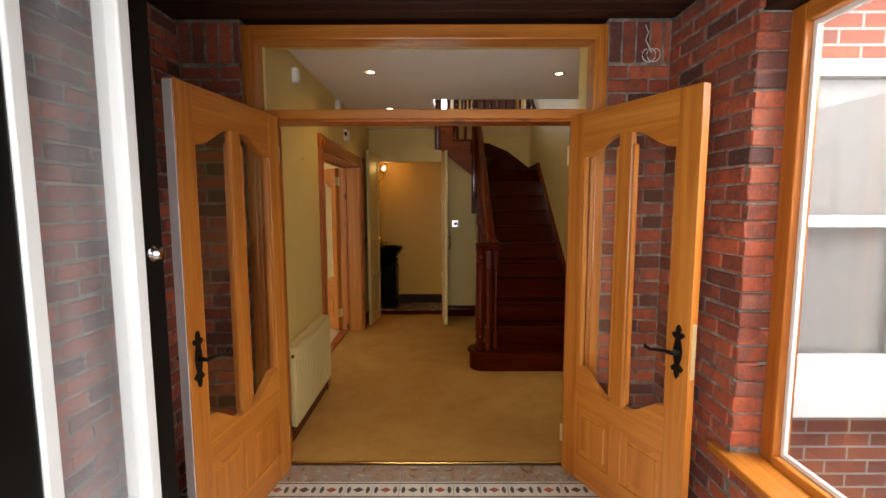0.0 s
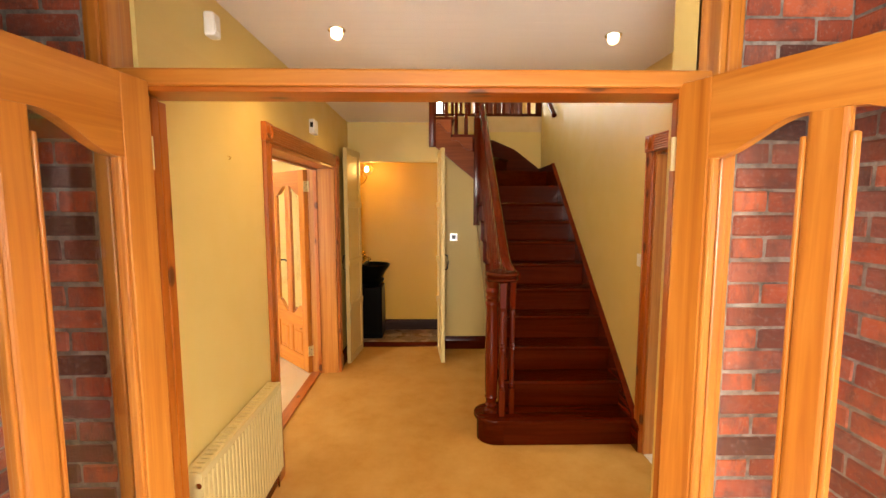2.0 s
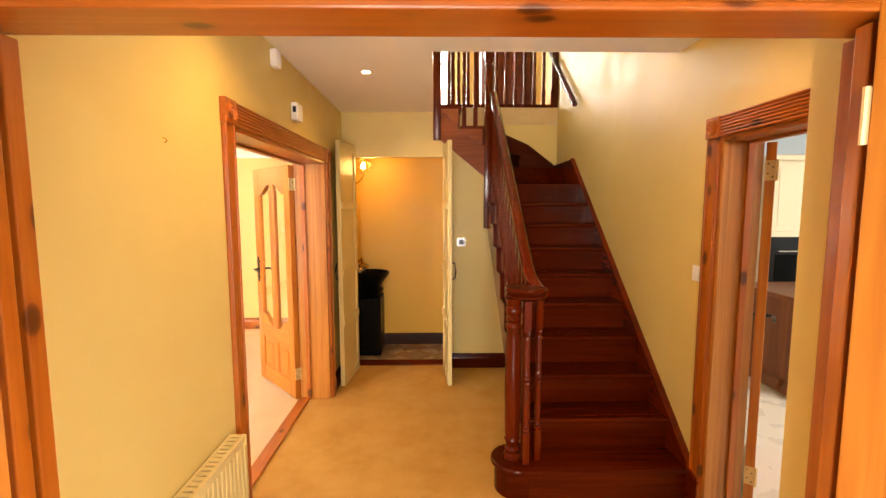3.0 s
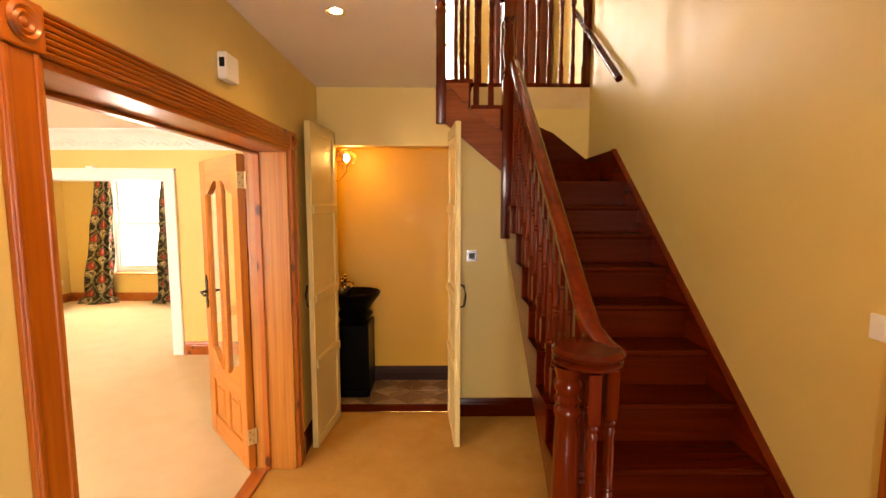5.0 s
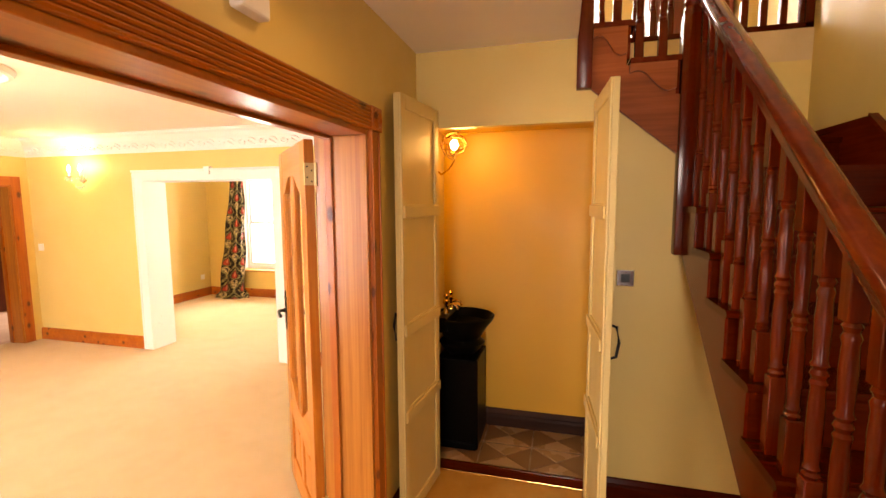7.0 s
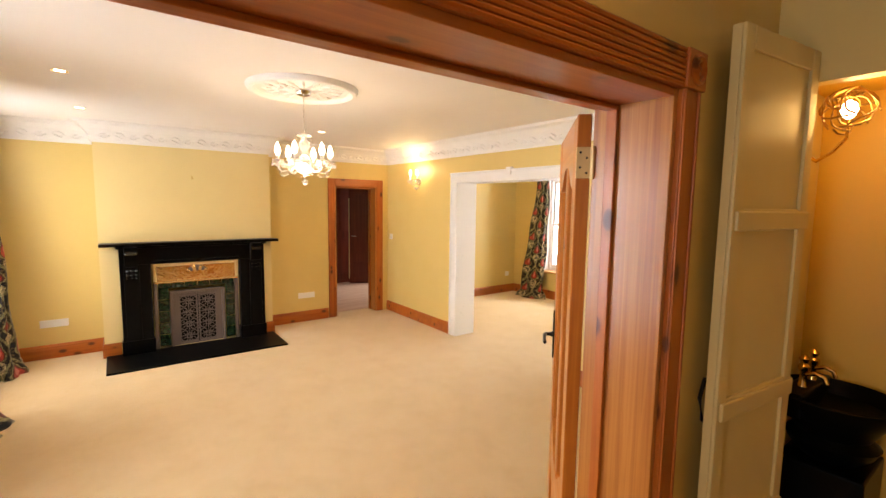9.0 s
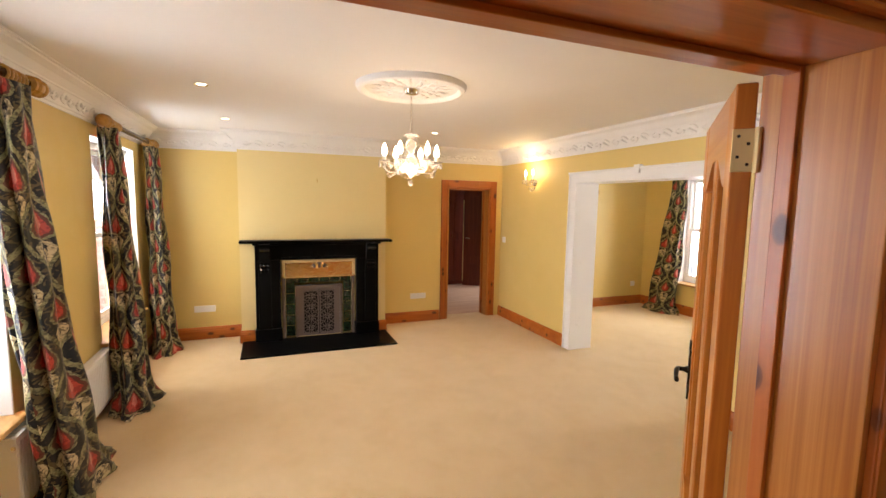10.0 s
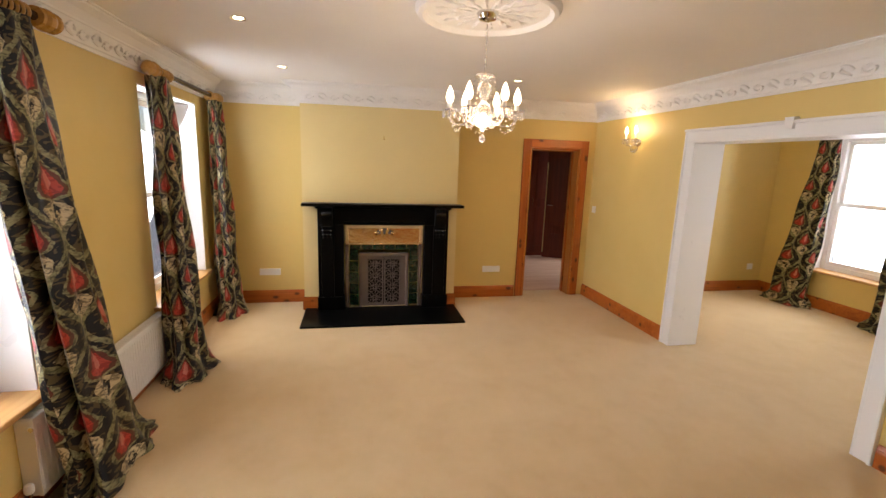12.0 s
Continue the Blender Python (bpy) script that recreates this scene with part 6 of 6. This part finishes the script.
def tree(x, y, h, r, seed):
    rnd = random.Random(seed)
    t = thing("tree", pose(x, y, -0.2), "leafy green broadleaf tree in the garden", "tree", "garden trees")
    bm = tube([(0, 0, 0), (0.05, 0, h * 0.3), (0.0, 0.08, h * 0.6), (0.05, 0.0, h * 0.85)], [0.16, 0.12, 0.08, 0.03], 8)
    for i in range(7):
        a, z = i * 2.4, h * (0.3 + 0.07 * i)
        tube([(0, 0, z), (0.5 * r * math.cos(a), 0.5 * r * math.sin(a), z + 0.2 * r), (0.85 * r * math.cos(a), 0.85 * r * math.sin(a), z + 0.5 * r)], [0.06, 0.04, 0.015], 6, bm)
    part("trunk", bm, BARK, t, "", True)
    bm = bmesh.new()
    cl = [(Vector((rnd.uniform(-1, 1), rnd.uniform(-1, 1), rnd.uniform(-0.9, 1))) * r * 0.75 + Vector((0, 0, h * 0.68)), r * rnd.uniform(0.25, 0.5)) for _ in range(16)]
    for c, cr in cl:
        for _ in range(110):
            d = Vector((rnd.gauss(0, 1), rnd.gauss(0, 1), rnd.gauss(0, 1))).normalized()
            p = c + d * cr * rnd.uniform(0.6, 1.05)
            s = rnd.uniform(0.05, 0.11)
            q = Euler((rnd.uniform(0, 6), rnd.uniform(0, 6), rnd.uniform(0, 6))).to_matrix()
            vs = [bm.verts.new(p + q @ Vector(v)) for v in ((-s, 0, 0), (0, -s * 0.5, s * 0.2), (s, 0, 0), (0, s * 0.5, s * 0.2))]
            bm.faces.new(vs)
    part("crown", bm, LEAF, t)


for i, (x, y, h, r) in enumerate(((-8.5, 24, 3.6, 1.7), (-5.2, 27, 4.2, 1.9), (-13.5, 27, 4.0, 2.0), (-2.0, 26, 3.8, 1.7), (-10.5, 30, 4.4, 2.1))):
    tree(x, y, h, r, i)
BRICKTEX = mat("red_brick_texture", (0.3, 0.1, 0.07), 0.85)
_bt = BRICKTEX.node_tree.nodes.new("ShaderNodeTexBrick")
_bt.inputs["Scale"].default_value = 1.0
_bt.inputs["Brick Width"].default_value, _bt.inputs["Row Height"].default_value, _bt.inputs["Mortar Size"].default_value = 0.225, 0.075, 0.006
_bt.inputs["Color1"].default_value, _bt.inputs["Color2"].default_value, _bt.inputs["Mortar"].default_value = (0.33, 0.10, 0.06, 1), (0.20, 0.075, 0.055, 1), (0.34, 0.31, 0.28, 1)
_cx = BRICKTEX.node_tree.nodes.new("ShaderNodeTexCoord")
_sx, _cm = BRICKTEX.node_tree.nodes.new("ShaderNodeSeparateXYZ"), BRICKTEX.node_tree.nodes.new("ShaderNodeCombineXYZ")
BRICKTEX.node_tree.links.new(_cx.outputs["Object"], _sx.inputs[0])
BRICKTEX.node_tree.links.new(mathn(BRICKTEX, "ADD", _sx.outputs[0], _sx.outputs[1]), _cm.inputs[0])
BRICKTEX.node_tree.links.new(_sx.outputs[2], _cm.inputs[1])
BRICKTEX.node_tree.links.new(_cm.outputs[0], _bt.inputs[0])
setin(BRICKTEX, "Base Color", _bt.outputs[0])
slab("wall_kitchen_facade", (2.10, 2.90, -0.22), (7.6, 3.0, 4.2), "x", [(2.25, 3.65, 0.52, 2.26), (4.0, 6.4, 0.9, 2.2)], BRICKTEX, "red brick house front beside the porch")
ow = thing("window_side", pose(2.25, 2.90, 0.52), "white framed window with a pale sheet added behind the glass", "window", "", "structure")
for n_, z0, z1, y0 in (("window_sill", -0.02, 0.09, -0.09), ("apron", 0.09, 0.27, -0.02), ("transom_bar", 0.93, 0.99, -0.01), ("head", 1.66, 1.74, -0.01)):
    part(n_, rbox((-0.03 if y0 < -0.05 else 0.0, y0, z0), (1.43 if y0 < -0.05 else 1.4, 0.05, z1), 0.006), WHITE, ow)
for x0 in (0.0, 0.66, 1.33):
    part("mullion", rbox((x0, 0.0, 0.27), (x0 + 0.07, 0.05, 1.66), 0.006), WHITE, ow)
part("pane", rbox((0.0, 0.030, 0.25), (1.4, 0.036, 1.68), 0.001, 1), GLASS, ow, "clear glass")
# pale sheet added behind the pane to imitate the hazy, reflecting glass
part("blind", rbox((0.01, 0.085, 0.02), (1.39, 0.09, 1.72), 0.001, 1), PLASTER, ow, "pale sheet behind the glass")

# ---- porch ----
def outer(name, lo, hi, axis, holes, label):
    return slab(name, lo, hi, axis, holes, BRICKTEX, label)


WZ0, WZ1, WY0, WY1 = 0.46, 2.32, 1.25, 2.5
outer("wall_porch_east_outer", (1.985, 0.9, 0), (2.10, 3.31, 2.57), "y", [(WY0, WY1, WZ0, WZ1)], "red brick outer face of the porch")
outer("wall_porch_west_outer", (-1.10, 0.9, 0), (-0.985, 3.45, 2.57), "y", [], "red brick outer face of the porch")
outer("wall_porch_south", (-1.10, 0.85, 0), (2.10, 0.9, 2.57), "x", [(-0.08, 1.60, 0, 2.50)], "red brick front of the porch")
outer("wall_facade", (-6.5, 3.36, -0.2), (-1.10, 3.45, 5.5), "x", [(-2.89, -1.80, 0.515, 2.22), (-5.45, -4.24, 0.50, 2.2)], "red brick house front")
BRICK = mat("red_brick", (0.3, 0.1, 0.06), 0.82)
_oi = BRICK.node_tree.nodes.new("ShaderNodeObjectInfo")
_bc = ramp(BRICK, _oi.outputs["Random"], ((0.0, (0.08, 0.032, 0.025)), (0.2, (0.24, 0.050, 0.025)), (0.45, (0.43, 0.085, 0.034)), (0.75, (0.50, 0.115, 0.048)), (1.0, (0.28, 0.085, 0.055))))
_bo = BRICK.node_tree.nodes.new("ShaderNodeVectorMath")
_bo.operation = "MULTIPLY_ADD"
BRICK.node_tree.links.new(_oi.outputs["Random"], _bo.inputs[0])
_bo.inputs[1].default_value = (17.0, 23.0, 31.0)
BRICK.node_tree.links.new(coords(BRICK), _bo.inputs[2])
_bv = _bo.outputs[0]
_b1 = tex(BRICK, "Noise", _bv, Scale=20.0, Detail=6.0, Roughness=0.72)
_b2 = tex(BRICK, "Noise", _bv, Scale=70.0, Detail=4.0, Roughness=0.7)
_bc = mix(BRICK, ramp(BRICK, _b1.outputs[0], ((0.48, (0, 0, 0)), (0.66, (0.6, 0.6, 0.6)))), _bc, (0.08, 0.05, 0.045))
_bc = mix(BRICK, ramp(BRICK, _b2.outputs[0], ((0.54, (0, 0, 0)), (0.76, (0.4, 0.4, 0.4)))), _bc, (0.42, 0.33, 0.27))
_b3 = tex(BRICK, "Noise", _bv, Scale=7.0, Detail=3.0, Roughness=0.6)
_bc = mix(BRICK, ramp(BRICK, _b3.outputs[0], ((0.50, (0, 0, 0)), (0.70, (0.7, 0.7, 0.7)))), _bc, (0.12, 0.055, 0.045))
setin(BRICK, "Base Color", _bc)
bump(BRICK, mathn(BRICK, "ADD", _b2.outputs[0], _b1.outputs[0]), 0.6, 0.007)


def brick_mesh(L, H, D, seed):
    rnd = random.Random(seed)
    bm = rbox((0, 0, 0), (L, D, H), 0.006, 1)
    for v in bm.verts:
        v.co += Vector((rnd.uniform(-1, 1) * 0.002, rnd.uniform(-1, 1) * 0.002, rnd.uniform(-1, 1) * 0.0015))
    me = bpy.data.meshes.new("brick")
    bm.to_mesh(me), bm.free()
    me.materials.append(BRICK)
    return me


STRETCH = [brick_mesh(0.215, 0.065, 0.10, i) for i in range(4)]
rb = random.Random(7)


def brick_face(parent, m, length, z0, z1, first=0, soldiers=False):
    """Courses of bricks along local x, faces at y = 0 looking along -y, on the wall object."""
    z, row = z0, first
    top = z1 - (0.225 if soldiers else 0.0)
    while z + 0.06 <= top:
        x = -0.1125 if row % 2 and length > 0.2 else 0.0
        while x < length - 0.03:
            a, b = max(x, 0.0), min(x + 0.215, length)
            if b - a > 0.014:
                ob = new("brick", rb.choice(STRETCH))
                ob.parent = parent
                ob.matrix_local = m @ pose(a, rb.uniform(-0.003, 0.003), z + rb.uniform(-0.002, 0.002), 0, rb.uniform(-0.6, 0.6), 0) @ Matrix.Diagonal(((b - a) / 0.215, 1, 1, 1))
            x += 0.225
        z += 0.075
        row += 1
    if soldiers:
        x = 0.0
        while x < length - 0.015:
            ob = new("brick", rb.choice(STRETCH))
            ob.parent = parent
            ob.matrix_local = m @ Matrix.Translation((x, rb.uniform(-0.003, 0.003), top + 0.003)) @ Matrix(((0, 0, min(1.0, (length - x) / 0.068), 0), (0, 1, 0, 0), (1, 0, 0, 0), (0, 0, 0, 1)))
            x += 0.075


wl = slab("wall_porch_north_left", (-0.985, 3.206, 0), (-0.502, 3.31, 2.57), "x", [], MORTAR, "rough red brick porch wall with grey mortar")
brick_face(wl, pose(-0.84, 3.2, 0.005), 0.335, 0.0, 2.555, 0, True)
wr_ = slab("wall_porch_north_right", (1.507, 3.206, 0), (1.985, 3.31, 2.57), "x", [], MORTAR, "rough red brick porch wall with grey mortar")
brick_face(wr_, pose(1.51, 3.2, 0.005), 0.33, 0.0, 2.555, 1, True)
we = slab("wall_porch_east", (1.846, 0.9, 0), (1.985, 3.206, 2.57), "y", [(WY0, WY1 + 0.012, WZ0, 2.57)], MORTAR, "rough red brick porch side wall with grey mortar")
brick_face(we, pose(1.84, 3.2, 0.005, 0, 0, -90), 0.70, 0.0, 2.555, 0, False)
brick_face(we, pose(1.845, 2.5, 0.005), 0.135, WZ0 + 0.06, WZ1, 1)
brick_face(we, pose(1.84, 2.5, 0.005, 0, 0, -90), 1.25, 0.0, WZ0 - 0.02, 0)
ww = slab("wall_porch_west", (-0.985, 0.9, 0), (-0.846, 3.206, 2.57), "y", [], MORTAR, "rough red brick porch side wall with grey mortar")
brick_face(ww, pose(-0.84, 1.30, 0.005, 0, 0, 90), 1.90, 0.0, 2.555, 0, False)
for nm, xi, s in (("window_porch_east", 1.965, 1),):
    w = thing(nm, pose(xi, WY0, WZ0), "fixed porch window in a varnished timber frame", "window", "", "structure")
    def px(a, b):
        return tuple(sorted((s * a, s * b)))
    D = WY1 - WY0
    H = WZ1 - WZ0
    x0, x1 = px(0.0, 0.075)
    part("frame", rbox((x0, D - 0.075, 0), (x1, D, H), 0.006), OAK["z"], w)
    part("frame", rbox((x0, 0, 0), (x1, 0.075, H), 0.006), OAK["z"], w)
    part("frame", rbox((x0, 0.075, 0), (x1, D - 0.075, 0.07), 0.006), OAK["y"], w)
    part("frame", rbox((x0, 0.075, H - 0.07), (x1, D - 0.075, H), 0.006), OAK["y"], w)
    x0, x1 = px(0.03, 0.05)
    for ya, yb, za, zb in ((0.075, 0.095, 0.07, H - 0.07), (D - 0.095, D - 0.075, 0.07, H - 0.07), (0.095, D - 0.095, 0.07, 0.09), (0.095, D - 0.095, H - 0.09, H - 0.07)):
        part("glazing_bead", rbox((x0, ya, za), (x1, yb, zb), 0.003), WHITE, w, "white glazing bead")
    x0, x1 = px(0.036, 0.042)
    g = part("pane", rbox((x0, 0.08, 0.075), (x1, D - 0.08, H - 0.075), 0.001, 1), GLASS, w, "clear glass")
    g.visible_shadow = False
    x0, x1 = px(-0.16, 0.0)
    part("window_sill", rbox((x0, -0.05, -0.005), (x1, D + 0.115, 0.035), 0.008), OAK["y"], w, "varnished timber window board")
    x0, x1 = px(-0.10, 0.08)
    part("lintel", rbox((x0, -0.1, H + 0.005), (x1, D + 0.1, H + 0.10), 0.006), DARKWOOD["y"], w, "dark timber lintel")
    x0, x1 = px(-0.06, 0.08)
    part("lintel_board", rbox((x0, -0.05, H + 0.10), (x1, D + 0.01, 2.57 - WZ0), 0.004), DARKWOOD["y"], w, "dark timber boarding")
# ceiling boards
cb = bmesh.new()
for i in range(24):
    y0 = 0.92 + i * 0.0975
    if y0 + 0.09 < 3.2:
        b2 = rbox((-0.84, y0, 2.552), (1.84, y0 + 0.092, 2.572), 0.005, 1)
        me = bpy.data.meshes.new("tmp")
        b2.to_mesh(me), b2.free()
        cb.from_mesh(me)
        bpy.data.meshes.remove(me)
tagged(part("ceiling_porch_boards", cb, DARKWOOD["x"]), "dark stained timber boards of the porch ceiling", "ceiling", "", "structure")
# frame of the inner porch doors
fr = thing("door_frame_porch", pose(-0.50, 3.2, 0), "varnished oak frame with a glazed transom over the double doors", "door frame", "", "structure")
FW = 2.005
for x in (0.0, FW - 0.075):
    part("jamb", rbox((x, 0.0, 0), (x + 0.075, 0.13, 2.46), 0.006), OAK["z"], fr)
    part("bead", rbox((x + 0.02, -0.012, 0), (x + 0.055, 0.001, 2.535), 0.006), OAK["z"], fr)
part("inner_jamb", rbox((0.075, 0.012, 0), (0.130, 0.10, 2.012), 0.005), OAK["z"], fr)
part("hinge_stile", rbox((0.131, 0.012, 0), (0.180, 0.05, 2.012), 0.004), PINE["z"], fr)
part("hinge_stile", rbox((FW - 0.188, 0.016, 0), (FW - 0.131, 0.05, 2.012), 0.004), PINE["z"], fr)
part("door_stop", rbox((0.075, 0.085, 0), (0.160, 0.128, 2.012), 0.004), PINE["z"], fr, "reddish pine door stop")
part("inner_jamb", rbox((FW - 0.130, 0.012, 0), (FW - 0.075, 0.10, 2.012), 0.005), OAK["z"], fr)
part("door_stop", rbox((FW - 0.140, 0.085, 0), (FW - 0.075, 0.13, 2.012), 0.004), PINE["z"], fr, "reddish pine door stop")
part("head", rbox((0, -0.004, 2.46), (FW, 0.13, 2.54), 0.008), OAK["x"], fr)
part("transom_bar", rbox((0.066, -0.02, 2.036), (FW - 0.10, 0.13, 2.088), 0.008), OAK["x"], fr)
part("transom_drip", rbox((0.076, -0.008, 2.020), (FW - 0.076, 0.13, 2.037), 0.005), PINE["x"], fr)
g = part("transom_pane", rbox((0.07, 0.055, 2.085), (FW - 0.07, 0.061, 2.465), 0.001, 1), GLASS, fr, "clear glass")
g.visible_shadow = False
leaf = glazed_door("door_porch_left", pose(-0.349, 3.191, 0.006, 0, 0, -97.8), 0.792, 2.042, "open light oak porch door with arched glass panes and iron lever", OAK, -1)
# white strip stands in for daylight catching the free edge of the leaf
part("edge_strip", rbox((0.7925, 0.003, 0.02), (0.7965, 0.041, 2.035), 0.001), WHITE, leaf, "white strip for the daylit leaf edge")
glazed_door("door_porch_right", pose(1.305, 3.192, 0.006, 0, 0, -64.8), 0.776, 2.042, "open light oak porch door with arched glass panes and iron lever", OAK, -1)
tagged(part("threshold_porch", rbox((-0.34, 3.235, -0.002), (1.39, 3.255, 0.008), 0.003), BRASS), "brass carpet edge strip at the porch doors", "threshold", "", "structure")
# outer black door, open against the wall
od = thing("door_outer", pose(-0.03, 0.90, 0.004), "open black front door with tall white-beaded glass panes", "door", "", "structure")
for y0, y1 in ((0.0, 0.07), (0.34, 0.44), (0.71, 0.78)):
    part("stile", rbox((-0.045, y0, 0), (0, y1, 2.46), 0.005), BLACK, od)
part("rail", rbox((-0.045, 0.07, 0), (-0.001, 0.71, 0.90), 0.005), BLACK, od)
part("rail", rbox((-0.045, 0.07, 2.36), (-0.001, 0.71, 2.46), 0.005), BLACK, od)
for a, b in ((0.07, 0.34), (0.44, 0.71)):
    g = part("pane", rbox((-0.025, a, 0.90), (-0.02, b, 2.36), 0.001, 1), HAZY, od, "glass with a pale reflection haze mixed in")
    g.visible_shadow = False
    for lo, hi in (((a, 0.90), (a + 0.03, 2.36)), ((b - 0.035, 0.90), (b, 2.36)), ((a + 0.03, 0.90), (b - 0.035, 0.94)), ((a + 0.03, 2.31), (b - 0.035, 2.36))):
        part("glazing_bead", rbox((-0.05, lo[0], lo[1]), (0.006, hi[0], hi[1]), 0.004), WHITE, od, "white glazing bead")
part("knob", lathe([(0.017, 0), (0.017, 0.006), (0.011, 0.009), (0.015, 0.016), (0.012, 0.024), (0.003, 0.026)], 16, pose(0, 0.735, 1.46, 0, 90)), CHROME, od, "bright round knob", True)
# cable end on the porch wall
cbx = thing("cable_end", pose(1.70, 3.195, 2.40), "coiled white cable hanging from the porch wall", "cable")
part("coil", tube([(0.01 + 0.002 * k - 0.03 * math.sin(k * 0.55) , -0.004 - 0.0004 * k, -0.03 + 0.035 * math.cos(k * 0.55)) for k in range(26)] + [(0.0, -0.008, 0.05), (0.015, -0.004, 0.09), (0.0, -0.001, 0.13)], 0.0028, 6), PLASTIC, cbx, "", True)
# porch floor tiles
PORCHF = bpy.data.objects["floor_porch"]
MARB = mat("brown_marble_tile", (0.4, 0.3, 0.24), 0.3)
_mv = coords(MARB)
_m1 = tex(MARB, "Noise", _mv, Scale=9.0, Detail=6.0, Roughness=0.65, Distortion=2.2)
setin(MARB, "Base Color", ramp(MARB, _m1.outputs[0], ((0.32, (0.13, 0.075, 0.05)), (0.46, (0.38, 0.25, 0.16)), (0.56, (0.30, 0.26, 0.23)), (0.70, (0.60, 0.49, 0.38)))))
IVORY = paint("ivory_tile", (0.62, 0.56, 0.47), (0.68, 0.62, 0.53), 0.3)
REDT = paint("red_inlay_tile", (0.30, 0.07, 0.045), (0.36, 0.09, 0.06), 0.35)
DARKT = paint("dark_inlay_tile", (0.05, 0.045, 0.045), (0.08, 0.07, 0.07), 0.35)


def flat(name, pts, z0, z1, material, parent):
    bm = bmesh.new()
    lo = [bm.verts.new((x, y, z0)) for x, y in pts]
    hi = [bm.verts.new((x, y, z1)) for x, y in pts]
    bm.faces.new(lo[::-1]), bm.faces.new(hi)
    for i in range(len(pts)):
        j = (i + 1) % len(pts)
        bm.faces.new((lo[i], lo[j], hi[j], hi[i]))
    return part(name, bm, material, parent)


for i in range(9):
    x = -0.84 + i * 0.30
    flat("tile", [(x, 3.065), (x + 0.296, 3.065), (x + 0.296, 3.234), (x, 3.234)], -0.006, 0.0, MARB, PORCHF)
for r in range(9):
    for i in range(18):
        x, y = -0.84 + i * 0.15, 2.914 - r * 0.15
        if y < 1.0:
            continue
        t = flat("tile", [(x, y), (x + 0.147, y), (x + 0.147, y + 0.147), (x, y + 0.147)], -0.006, 0.0, IVORY, PORCHF)
        cx, cy = x + 0.0735, y + 0.0735
        flat("inlay", [(cx - 0.03, cy), (cx, cy - 0.022), (cx + 0.03, cy), (cx, cy + 0.022)], -0.001, 0.0012, REDT if (i + r) % 2 else DARKT, t)
        if r == 0:
            for yy in (y + 0.012, y + 0.127):
                flat("inlay", [(x, yy), (x + 0.147, yy), (x + 0.147, yy + 0.008), (x, yy + 0.008)], -0.001, 0.0012, DARKT, t)
            for sx in (-0.052, 0.052):
                flat("inlay", [(cx + sx + 0.012 * math.cos(k * 1.047), cy + 0.03 * math.sin(k * 1.047)) for k in range(6)], -0.001, 0.0012, DARKT, t)
